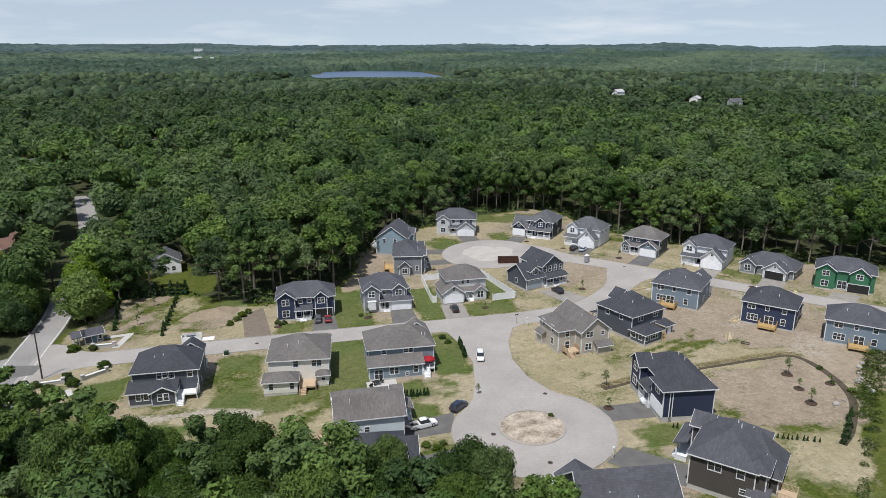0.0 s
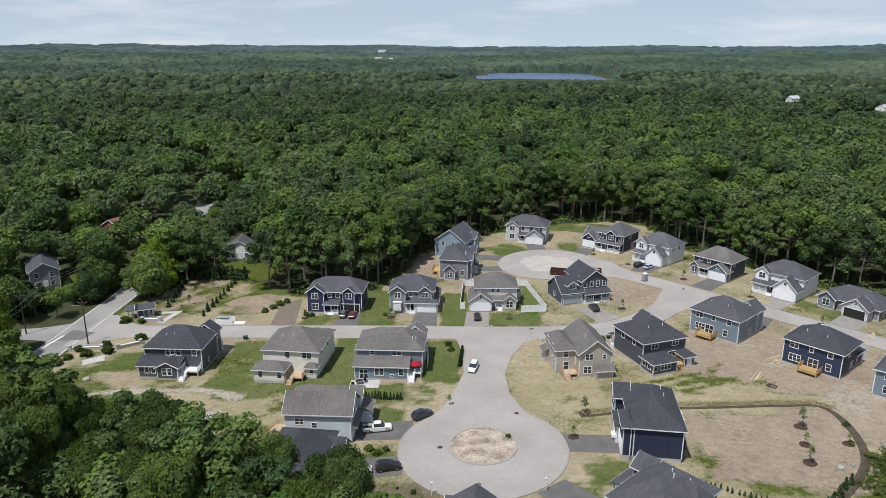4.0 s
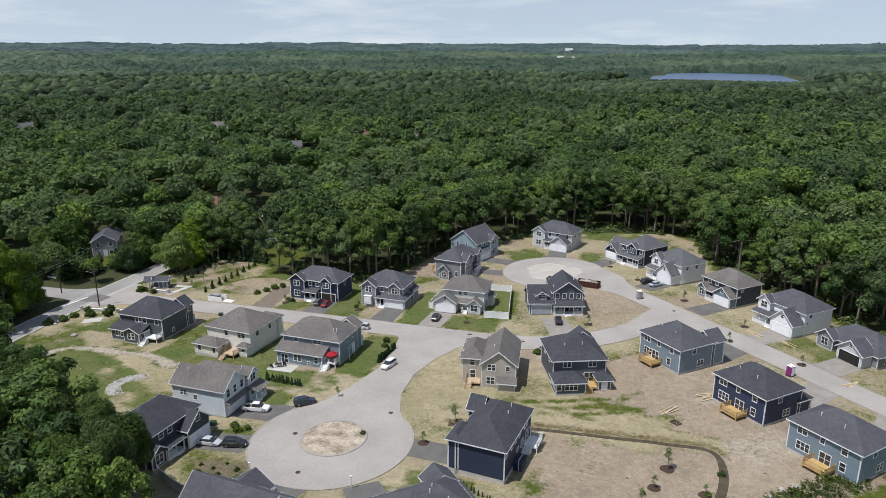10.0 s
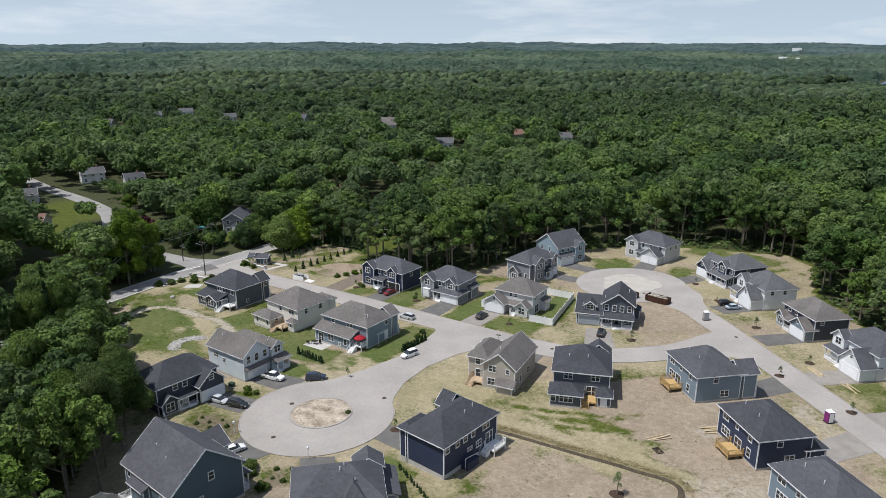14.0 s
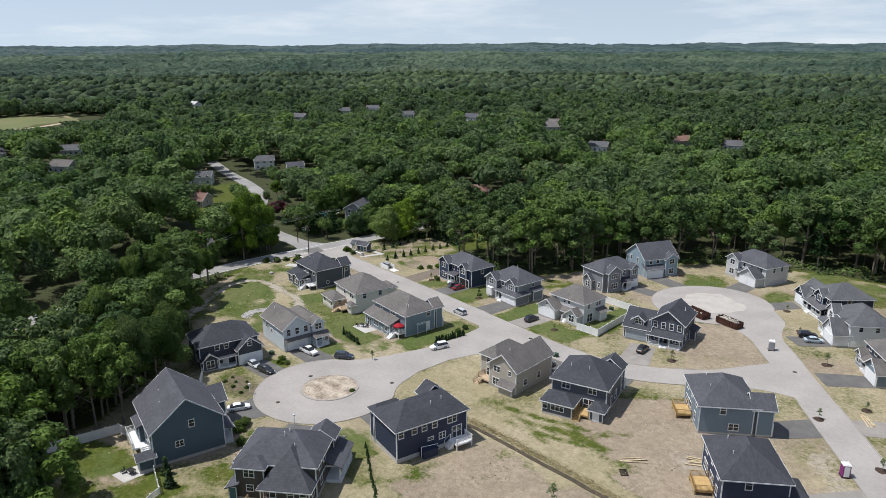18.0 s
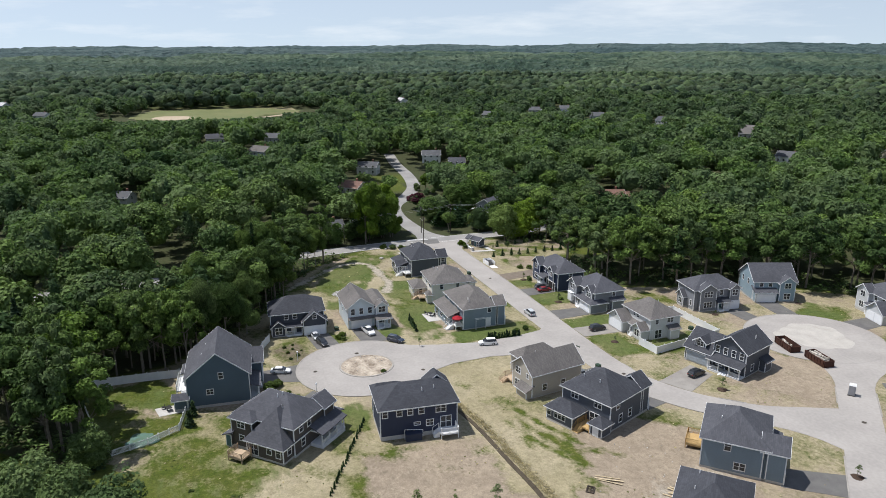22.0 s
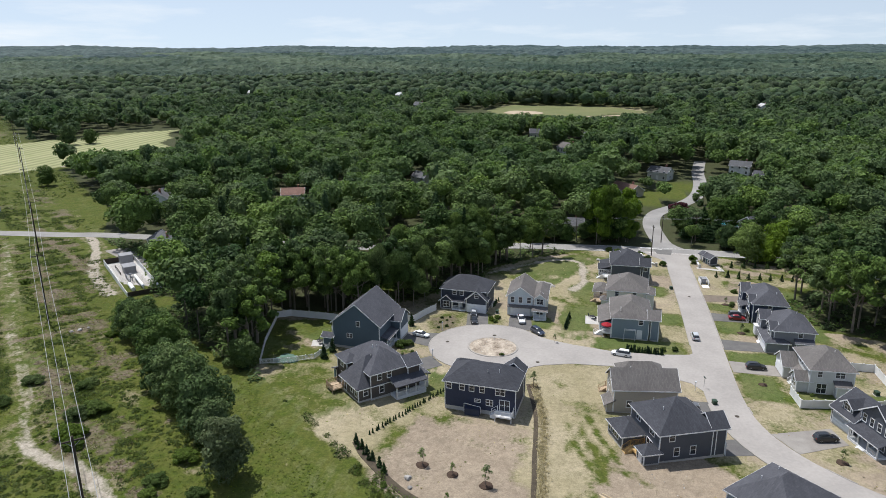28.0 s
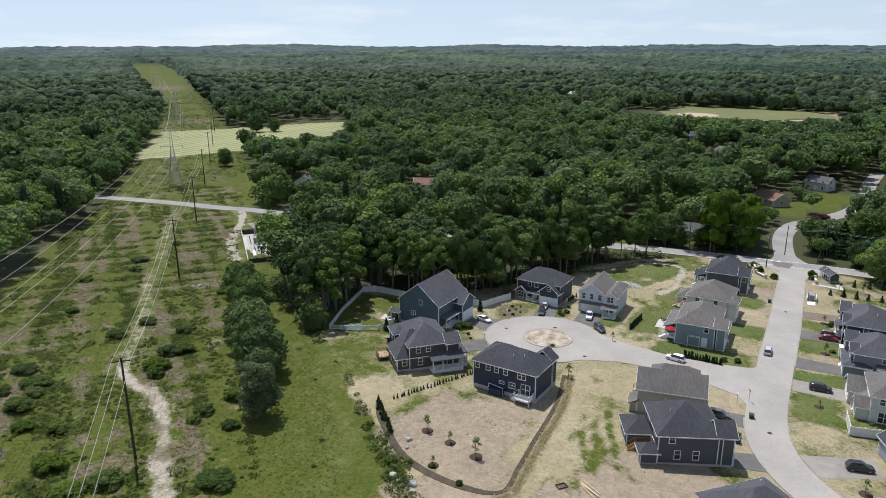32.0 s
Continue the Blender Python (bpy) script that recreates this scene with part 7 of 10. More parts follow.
# three new houses along the diagonal street, decks to the south-west
def new_house(label, x, y, th, wl_, rf, W=11.4, D=9.4, dz=0.0, dk=0.0, inset=False):
    h = house_at(label, x, y, th, dz=dz)
    a = W / 2
    block(h, -a, a, -D / 2, D / 2, 5.8, "hip", 0.62, wl_, rf)
    block(h, -a, -a + 4.8, -D / 2 - 2.6, -D / 2 + 0.8, 3.3 if inset else 5.6, "gy" if not inset else "hip", 0.72, wl_, rf)
    gdoor(h, -a + 2.4, -D / 2 - 2.6, m="gdoor")
    porch(h, -a + 5.0, a - .2, -D / 2 - 1.8, -D / 2, rf=rf, n_post=4, steps_x=0.6)
    k = D / 2
    win(h, dk, k, 0.6, "N", 1.8, 2.1)
    win(h, -3.2 + dk * .4, k, 1.2, "N", 0.9, 1.4); win(h, 3.2, k, 1.2, "N", 2.2, 1.4)
    win(h, -3.4, k, 4.0, "N", 0.9, 1.4); win(h, 0.2, k, 4.1, "N", 0.7, 1.1); win(h, 3.6, k, 4.0, "N", 1.6, 1.4)
    row(h, -a, 4.0, "W", (1.0,)); row(h, -a, 1.0, "W", (-1.0,), 1.6, 1.2)
    row(h, a, 4.0, "E", (-1.5, 2.0)); row(h, a, 1.2, "E", (-1.5, 2.0))
    row(h, -k, 4.0, "S", (1.0, 3.8)); row(h, -k, 1.2, "S", (4.0,)); front_door(h, 0.6, -k, 0.56)
    if not inset:
        win(h, -a + 2.4, -k - 2.6, 4.0, "S", 1.5, 1.3)
    deck(h, dk - 1.9, dk + 1.9, k, k + 2.8, 0.9, "wood", steps="", open_side="S")
    vents(h, (2.4, 2.2, 7.3), (-1.6, 2.4, 7.2))
    return h


new_house("steel blue new house with charcoal roof and timber deck", 93.2, 151.8, 135.5, "w_steel", "r_dark", D=9.8, dk=1.0)
new_house("navy new house with charcoal roof and timber deck", 107.4, 135.2, 135, "w_navy2", "r_black", D=9.4, dk=-0.4, inset=True)
new_house("blue-grey new house with charcoal roof and timber deck", 118.6, 121.2, 138, "w_steel", "r_dark", W=12, D=9.2, dk=-0.6, inset=True)

# north side of the street
h = house_at("navy house with white trim, paired gables and dark garage", -0.4, 169.8, -1.5)
wl_, rf = "w_navy2", "r_dark"
block(h, -7.0, 7.0, -4.0, 4.2, 5.9, "hip", 0.62, wl_, rf)
block(h, -7.0, -2.6, -5.2, -3.4, 5.9, "gy", 0.75, wl_, rf)
block(h, 2.2, 5.2, -4.6, -3.4, 5.9, "gy", 0.85, wl_, rf)
win(h, -4.9, -5.2, 4.0, "S", 1.6, 1.4); win(h, -4.9, -5.2, 1.1, "S", 1.6, 1.5); row(h, -4.0, 4.0, "S", (-1.4, 0.8)); win(h, 3.7, -4.6, 4.0, "S", 1.6, 1.4)
porch(h, -2.5, 1.2, -5.8, -4.0, rf=rf, n_post=3, steps_x=-0.8); front_door(h, -0.7, -4.0, 0.56, "S", "dark_in")
gdoor(h, 4.0, -4.6, opened=True); row(h, 7.0, 4.0, "E", (0,)); row(h, -4.9, 1.2, "S", (), 1)
row(h, -7, 4.0, "W", (-2, 2)); row(h, 4.2, 4.0, "N", (-4, 0, 4)); vents(h, (3, 2, 7.3))

h = house_at("grey house with white garage door and gabled front", 20.0, 170.6, 0)
wl_, rf = "w_grey", "r_dark"
block(h, -6.2, 5.0, -4.2, 4.6, 5.8, "hip", 0.64, wl_, rf)
block(h, -6.2, -2.2, -5.6, -3.6, 5.8, "gy", 0.75, wl_, rf)
block(h, 0.4, 6.0, -5.9, -1.0, 3.1, "hip", 0.5, wl_, rf)
block(h, 1.2, 4.4, -4.8, -3.6, 5.8, "gy", 0.8, wl_, rf, z0=3.0, base=False)
gdoor(h, 3.2, -5.9, w=4.8); win(h, 2.8, -4.8, 3.9, "S", 1.5, 1.3); win(h, -4.2, -5.6, 4.0, "S", 1.5, 1.4); win(h, -0.9, -4.2, 4.0, "S", 0.9, 1.4)
part("bay_window", boxes((-5.2, -3.2, -6.4, -5.55, 0.8, 2.9), (-5.3, -3.1, -6.5, -5.55, 2.9, 3.05), (-5.0, -3.4, -6.44, -6.38, 1.2, 2.6)), M["trim"], h)
porch(h, -2.1, 0.3, -5.8, -4.2, rf=rf, n_post=3, steps_x=-0.4); front_door(h, -0.8, -4.2, 0.56, "S", "dark_in")
block(h, 5.0, 6.2, 0.5, 4.0, 3.4, "sE", 0.4, wl_, rf); row(h, 5.0, 4.1, "E", (1.5,))
row(h, 4.6, 4.0, "N", (-4, 0, 3)); row(h, -6.2, 4, "W", (-1, 2)); vents(h, (-2, 2, 7.5))

h = house_at("pale grey house with gabled garage and stone-coloured roof", 40.2, 171.4, 2)
wl_, rf = "w_pale", "r_brown"
block(h, -4.6, 6.0, -3.2, 5.2, 5.8, "hip", 0.62, wl_, rf)
block(h, -6.2, -0.6, -6.2, 2.0, 3.2, "gy", 0.72, wl_, rf)
block(h, 2.4, 5.6, -5.4, -2.8, 3.1, "gy", 0.8, wl_, rf)
block(h, -0.6, 2.4, -4.6, -3.0, 2.9, "sS", 0.4, wl_, rf, base=False, z0=2.6, corners=False)
gdoor(h, -3.4, -6.2, w=4.9); win(h, -3.4, -6.2, 3.6, "S", 0.5, 0.9); win(h, 4.0, -5.4, 1.0, "S", 1.6, 1.6); row(h, -3.2, 4.3, "S", (-0.2, 1.2), 0.7, 0.9)
front_door(h, 1.0, -3.2, 0.5); win(h, 6.0, 2.4, 4.0, "E", 1.7, 1.3); win(h, 6.0, -1.4, 4.0, "E", 0.8, 1.2); win(h, 6.0, -0.8, 0.5, "E", 1.8, 2.0)
block(h, 6.0, 7.4, 1.6, 4.2, 2.9, "sE", 0.4, wl_, rf); row(h, 5.2, 4.0, "N", (-2, 2))
deck(h, 0.4, 2.2, -4.9, -3.2, 0.6, "white", steps="S", open_side="N"); vents(h, (1, 2.6, 7.3))

# the upper turning circle
h = house_at("grey house with charcoal roof and gabled side entry", 30.2, 198.2, 82)
wl_, rf = "w_grey", "r_dark"
block(h, -6.6, 6.4, -4.0, 4.2, 6.2, "hip", 0.6, wl_, rf)
block(h, -5.4, -0.8, -5.0, -3.4, 6.2, "gy", 0.7, wl_, rf); block(h, 3.2, 6.0, -4.8, -3.4, 6.2, "gy", 0.8, wl_, rf)
block(h, -7.6, -6.4, -0.5, 2.6, 3.4, "gx", 0.9, wl_, rf)
win(h, -3.1, -5.0, 4.1, "S", 2.2, 1.4); win(h, -3.1, -5.0, 1.2, "S", 2.2, 1.5); win(h, 4.6, -4.8, 4.1, "S", 1.5, 1.4); win(h, 1.2, -4.0, 4.1, "S")
porch(h, -0.6, 2.8, -5.8, -4.0, rf="r_black", n_post=3, steps_x=0.4); gdoor(h, 4.0, -4.8, w=4.2); front_door(h, 1, -4, 0.56, "S", "teal")
row(h, -6.6, 1.4, "W", (-2.6,), 0.8, 1.4); row(h, -7.6, 1.0, "W", (1.0,), 1.4, 1.4)
deck(h, -3, 1, 4.2, 7.2, 1.0, "wood", steps="W", open_side="S")

h = house_at("blue house with long gable and charcoal roof", 29.4, 218.6, 70)
wl_, rf = "w_sky", "r_dark"
block(h, -5.6, 5.6, -4.8, 5.2, 5.9, "gx", 0.72, wl_, rf)
block(h, -5.6, 0.0, -6.4, -4.2, 3.3, "sS", 0.4, wl_, rf); block(h, 1.0, 5.2, -5.8, -4.2, 5.7, "gy", 0.75, wl_, rf)
gdoor(h, -2.8, -6.4); win(h, 3.1, -5.8, 4.0, "S", 1.6, 1.4); win(h, 3.1, -5.8, 1.0, "S", 1.6, 1.5); row(h, -4.8, 4.2, "S", (-3.6, -1.2))
row(h, -5.6, 4.0, "W", (-1.0, 2.5), 0.8, 1.3); row(h, 5.6, 4.0, "E", (-1, 2))
deck(h, 1, 4, 5.2, 7.5, 1.2, "white", steps="N", open_side="S")

h = house_at("light grey house with double gabled garage", 54.0, 236.0, -14)
wl_, rf = "w_light", "r_dark"
block(h, -7.0, 6.6, -4.2, 4.6, 5.9, "hip", 0.62, wl_, rf)
block(h, -7.0, -2.6, -5.2, -3.6, 5.9, "gy", 0.72, wl_, rf)
block(h, 0.2, 6.2, -7.4, -3.8, 3.2, "gy", 0.78, wl_, rf)
gdoor(h, 1.8, -7.4, w=2.6); gdoor(h, 4.7, -7.4, w=2.6); win(h, -4.8, -5.2, 4.0, "S", 1.6, 1.4); win(h, -4.8, -5.2, 1.1, "S", 1.6, 1.5); row(h, -4.2, 4.0, "S", (-1.2, 1.6, 5.0))
porch(h, -2.5, 0.0, -5.8, -4.2, rf=rf, n_post=2, steps_x=None); front_door(h, -1.4, -4.2, .56, "S", "dark_in"); row(h, 6.6, 4.0, "E", (-1, 2)); row(h, -7, 4, "W", (0,))

h = house_at("navy house with white porch and grey roof", 80.4, 225.0, -38)
wl_, rf = "w_navy", "r_grey"
block(h, -2.0, 7.0, -4.6, 6.0, 5.9, "hip", 0.6, wl_, rf)
block(h, -7.0, -1.6, -5.8, 2.0, 3.4, "gx", 0.8, wl_, rf); block(h, -6.8, -2.2, -6.4, -3.0, 3.4, "gy", 0.85, wl_, rf)
block(h, 1.2, 4.6, -5.4, -4.0, 5.8, "gy", 0.8, wl_, rf)
gdoor(h, -4.5, -6.4, w=4.2); win(h, -4.5, -6.4, 3.6, "S", 0.8, 1.0); win(h, 2.9, -5.4, 4.0, "S", 1.5, 1.4); row(h, -4.6, 4.0, "S", (-0.6, 5.8))
porch(h, -1.8, 6.8, -6.8, -4.6, rf=rf, n_post=5, steps_x=1.0); front_door(h, 1.0, -4.6, .56, "S"); row(h, -4.6, 1.1, "S", (-0.6, 3.6, 5.6)); row(h, 7.0, 4.0, "E", (0,)); row(h, 7.0, .6, "E", (2,), 1.6, 1.6)

h = house_at("white house with grey roof and gabled garage", 92.4, 209.4, -45)
wl_, rf = "w_bright", "r_grey"
block(h, -5.6, 5.6, -3.6, 5.4, 5.9, "hip", 0.64, wl_, rf)
block(h, -0.4, 5.2, -6.8, -3.0, 3.4, "gy", 1.0, wl_, rf, gable="w_whitew"); block(h, -5.4, -1.6, -4.4, -3.0, 5.9, "gy", 0.85, wl_, rf)
gdoor(h, 2.4, -6.8, w=4.6); win(h, 2.4, -6.8, 4.0, "S", .7, .9); win(h, -3.5, -4.4, 4.0, "S", 1.4, 1.4); win(h, -3.5, -3.6, 1.1, "S", 1.4, 1.5)
porch(h, -5.5, -0.6, -6.0, -3.6, rf=rf, n_post=3, steps_x=-1.8); row(h, 5.6, 4.2, "E", (-1.5, 2.0), .8, 1.0); row(h, -5.6, 4, "W", (0, 3))

h = house_at("grey and navy house with white garage door", 105.8, 195.2, -46)
wl_, rf = "w_steel", "r_brown"
block(h, -5.7, 5.7, -3.4, 5.2, 5.7, "hip", 0.62, "w_dark", rf)
block(h, 0.2, 5.6, -5.6, -2.8, 3.3, "gy", 0.75, wl_, rf); block(h, -5.7, -3.0, -5.0, -2.8, 3.2, "gy", 0.85, wl_, rf)
gdoor(h, 2.9, -5.6, w=4.7); win(h, 2.9, -5.6, 3.7, "S", .7, .8); win(h, -4.3, -5.0, 1.0, "S", 1.5, 1.6); row(h, -3.4, 4.2, "S", (-3.4, -1.0), .9, 1.0)
porch(h, -2.9, 0.0, -5.2, -3.4, rf=rf, n_post=2); front_door(h, -1.4, -3.4, .56, "S", "dark_in"); win(h, 5.7, -1.6, 4.2, "E", .7, .8)

h = house_at("pale house with slate roof, white gable and porch", 119.0, 181.0, -46)
wl_, rf = "w_bright", "r_dark"
block(h, -6.2, 6.2, -3.4, 5.8, 5.9, "hip", 0.6, wl_, rf)
block(h, 0.0, 6.0, -7.0, -2.8, 3.5, "gy", 0.95, wl_, rf, gable="w_whitew"); block(h, -6.0, -2.6, -4.4, -3.0, 5.9, "gy", 0.85, wl_, rf)
gdoor(h, 3.0, -7.0, w=4.7); win(h, 3.0, -7.0, 4.2, "S", .7, .8); win(h, -4.3, -4.4, 4.0, "S", 1.6, 1.4); win(h, -4.3, -3.4, 1.1, "S", 1.6, 1.5)
porch(h, -6.0, -0.2, -5.8, -3.4, rf=rf, n_post=4, steps_x=-1.4); win(h, 6.2, -1.6, 4.4, "E", .8, .9); front_door(h, -1.4, -3.4, .56, "S", "dark_in")

h = house_at("low grey bungalow with open garage", 131.0, 168.0, -52)
wl_, rf = "w_grey", "r_dark"
block(h, -7.0, 7.4, -3.6, 5.4, 3.2, "hip", 0.62, wl_, rf)
block(h, 0.0, 6.0, -6.4, -3.0, 3.2, "gy", 0.75, "w_light", rf); block(h, -6.8, -2.6, -4.8, -3.0, 3.2, "gy", 0.75, wl_, rf)
gdoor(h, 3.0, -6.4, opened=True); win(h, -4.7, -4.8, 1.0, "S", 1.6, 1.6); win(h, 3.0, -6.4, 3.7, "S", .6, .7); row(h, 7.4, 1.0, "E", (-1,), 1.0, 1.6)

h = house_at("half-built house in green sheathing with charcoal roof", 143.0, 153.2, -42)
wl_, rf = "w_green", "r_dark"
block(h, -7.0, 7.0, -4.0, 4.6, 5.8, "hip", 0.6, wl_, rf, corners=False)
block(h, -6.8, -2.2, -5.2, -3.4, 5.8, "gy", 0.7, wl_, rf, corners=False); block(h, 1.2, 5.6, -5.0, -3.4, 5.6, "gy", 0.8, wl_, rf, corners=False)
gdoor(h, 3.4, -5.0, opened=True); win(h, -4.5, -5.2, 4.0, "S", 1.6, 1.3); win(h, -4.5, -5.2, 1.1, "S", 1.6, 1.5); win(h, 3.4, -5.0, 4.0, "S", 1.5, 1.3); win(h, -0.4, -4.0, .6, "S", 2.0, 2.0)

# house inside the bend, porch to the south
h = house_at("slate blue house with dormer, long porch and charcoal roof", 63.0, 176.8, 19)
wl_, rf = "w_slate", "r_black"
block(h, -1.2, 6.2, -4.6, 4.8, 5.9, "gy", 0.72, wl_, rf)
block(h, -7.2, -1.2, -5.6, 3.2, 3.5, "gx", 0.72, wl_, rf)
block(h, -5.4, -2.8, -5.0, -1.5, 5.3, "gy", 0.7, wl_, rf, z0=3.6, base=False)
block(h, 6.2, 7.6, 1.0, 3.6, 2.8, "sE", 0.4, wl_, rf)
gdoor(h, -4.2, -5.6, m="gdoor_grey"); win(h, -4.1, -5.0, 4.1, "S", 1.5, 1.1)
for x in (-0.2, 1.6, 3.4, 5.2):
    win(h, x, -4.6, 4.0, "S", 0.8, 1.4)
porch(h, -1.1, 6.1, -6.6, -4.6, rf="r_black", n_post=4, steps_x=2.4); front_door(h, 2.4, -4.6, .56, "S", "dark_in"); row(h, -4.6, 1.1, "S", (.4, 4.6), 1.2, 1.6)
row(h, 6.2, 1.2, "E", (-1.8,), 1.0, 1.4); row(h, -7.2, 1.2, "W", (-1,), .9, 1.2); vents(h, (4.8, 1.0, 7.4))


# ---- vehicles ----
def car_paint(name, c):
    return mat(name, c, tuple(v * 0.92 for v in c), rough=0.28, spec=0.5, coat=0.6, scale=0.6)


PAINT = {k: car_paint("paint_" + k, c) for k, c in dict(white=(0.78, 0.78, 0.77), black=(0.015, 0.016, 0.018), blue=(0.02, 0.03, 0.055), silver=(0.50, 0.52, 0.54), red=(0.24, 0.015, 0.02), grey=(0.10, 0.105, 0.11), pale=(0.42, 0.50, 0.56)).items()}
M["lamp_red"] = mat("tail_lamp", (0.35, 0.01, 0.01), (0.3, 0.01, 0.01), rough=0.2)
M["lamp_clear"] = mat("headlamp", (0.7, 0.72, 0.75), (0.6, 0.62, 0.65), rough=0.15)
M["rim"] = mat("alloy_rim", (0.45, 0.46, 0.47), (0.35, 0.36, 0.37), rough=0.35, metal=0.8)


def loft(name, sections, material):
    """A closed body through cross-sections (x, half width at sill, half width at belt, z low, z high)."""
    bm = bmesh.new()
    rings = []
    for x, wl0, wl1, z0, z1 in sections:
        pr = [(-wl0, z0), (-wl0 - .02, z0 + (z1 - z0) * .35), (-wl1, z1 - .06), (-wl1 + .12, z1), (wl1 - .12, z1), (wl1, z1 - .06), (wl0 + .02, z0 + (z1 - z0) * .35), (wl0, z0)]
        rings.append([bm.verts.new((x, y, z)) for y, z in pr])
    for a, b in zip(rings[:-1], rings[1:]):
        for i in range(8):
            j = (i + 1) % 8
            bm.faces.new((a[i], a[j], b[j], b[i]))
    bm.faces.new(rings[0]); bm.faces.new(rings[-1][::-1])
    me = flush(bm, name, material)
    return me


def wheel_mesh(r):
    bm = bmesh.new()
    n_ = 16
    prof = [(r * .62, -.11), (r, -.1), (r, .1), (r * .62, .11)]
    rings = [[bm.verts.new((q * math.cos(2 * math.pi * i / n_), y, q * math.sin(2 * math.pi * i / n_))) for i in range(n_)] for q, y in prof]
    for a, b in zip(rings, rings[1:] + rings[:1]):
        for i in range(n_):
            j = (i + 1) % n_
            bm.faces.new((a[i], a[j], b[j], b[i]))
    return flush(bm, "tyre", M["black"])


def rim_mesh(r):
    bm = bmesh.new()
    n_ = 16
    a = [bm.verts.new((r * .63 * math.cos(2 * math.pi * i / n_), -.09, r * .63 * math.sin(2 * math.pi * i / n_))) for i in range(n_)]
    b = [bm.verts.new((r * .63 * math.cos(2 * math.pi * i / n_), .09, r * .63 * math.sin(2 * math.pi * i / n_))) for i in range(n_)]
    for i in range(n_):
        j = (i + 1) % n_
        bm.faces.new((a[i], a[j], b[j], b[i]))
    for s_, ring in ((-1, a), (1, b)):
        c = bm.verts.new((0, s_ * .06, 0))
        for i in range(n_):
            bm.faces.new((ring[i], ring[(i + 1) % n_], c))
    return flush(bm, "rim", M["rim"])


def vehicle(kind, colour, x, y, rz, label):
    """A parked car, pointing along +x before it is turned; sedan, suv or pickup."""
    L, H, r = {"sedan": (4.7, 1.45, 0.33), "suv": (4.75, 1.72, 0.37), "pickup": (5.7, 1.85, 0.40)}[kind]
    e = thing("pickup_truck" if kind == "pickup" else "car", label, "truck" if kind == "pickup" else "car", x, y, g1(x, y) + 0.09, rz, "parked vehicles")
    e.scale = (0.9, 0.9, 0.9)
    p_ = PAINT[colour]
    h = L / 2
    belt = {"sedan": 0.92, "suv": 1.05, "pickup": 1.12}[kind]
    if kind == "pickup":
        form = [(-.98, .86, .88, .30, belt - .02), (-.85, .89, .89, .24, belt), (.6, .9, .9, .24, belt), (h - 1.3, .9, .89, .26, belt - .04), (h - .4, .88, .86, .30, belt - .10), (h - .08, .80, .78, .38, belt - .2), (h, .72, .72, .44, belt - .3)]
    else:
        form = [(-h, .72, .74, .45, belt - .16), (-h + .12, .84, .86, .32, belt - .04), (-h + .5, .88, .88, .24, belt), (0, .9, .9, .22, belt), (h - 1.3, .9, .89, .24, belt - .02), (h - .5, .87, .84, .26, belt - .14), (h - .1, .76, .74, .36, belt - .28), (h, .66, .66, .42, belt - .38)]
    part("body", cached(("car", kind, colour), lambda: loft("body", form, p_)), None, e)
    if kind == "sedan":
        cab = [(-h + .55, .74, .70, belt - .06, belt + .02), (-h + 1.25, .78, .62, belt - .06, H - .06), (-.1, .80, .63, belt - .06, H), (.5, .8, .62, belt - .06, H - .04), (1.25, .78, .70, belt - .06, belt + .02)]
    elif kind == "suv":
        cab = [(-h + .12, .78, .70, belt - .06, belt + .1), (-h + .5, .8, .66, belt - .06, H - .1), (-.6, .82, .67, belt - .06, H), (.35, .82, .66, belt - .06, H - .06), (1.2, .8, .74, belt - .06, belt + .02)]
    else:
        cab = [(-.75, .8, .74, belt - .06, belt + .05), (-.62, .8, .68, belt - .06, H - .06), (0, .82, .68, belt - .06, H), (.75, .82, .67, belt - .06, H - .05), (1.45, .8, .74, belt - .06, belt + .02)]
    part("glasshouse", cached(("cab", kind), lambda: loft("glasshouse", cab, M["glass"])), None, e, "dark tinted windows")
    xs = [c[0] for c in cab]
    x0, x1 = xs[1] + .05, xs[-2] - .05
    part("roof", cached(("croof", kind, colour), lambda: loft("roof", [(x0 - .12, .5, .6, H - .16, H - .05), (x0 + .2, .6, .66, H - .10, H + .015), (x1 - .3, .6, .66, H - .10, H + .015), (x1 + .1, .5, .6, H - .18, H - .06)], p_)), None, e)
    if kind == "pickup":
        part("cargo_bed", boxes((-h + .1, -1.0, -.80, .80, .46, .64)), M["black"], e, "open dark cargo bed")
        for sy in (-.85, .85):
            part("bed_side", boxes((-h + .06, -.99, sy - .05, sy + .05, .42, belt)), p_, e)
        part("tailgate", boxes((-h, -h + .08, -.80, .80, .46, belt - .02)), p_, e)
        part("rear_bumper", boxes((-h - .1, -h - .01, -.84, .84, .42, .58)), M["steel"], e)
    for sx in (-h + .95, h - .95):
        for sy in (-.82, .82):
            t_ = part("wheel", cached(("tyre", r), lambda: wheel_mesh(r)), None, e)
            t_.matrix_basis = pose(sx, sy, r)
            part("rim", cached(("rim", r), lambda: rim_mesh(r)), None, t_)
    for sy in (-.6, .6):
        part("headlight", boxes((h - .14, h - .02, sy - .14, sy + .14, belt - .42, belt - .28)), M["lamp_clear"], e)
        part("tail_light", boxes((-h - .01, -h + .12, sy - .12, sy + .12, belt - .32, belt - .14)), M["lamp_red"], e)
    for sy in (-1, 1):
        part("mirror", boxes((h - 1.55, h - 1.4, sy * .92 - .08, sy * .92 + .08, belt, belt + .14)), p_, e)
    return e


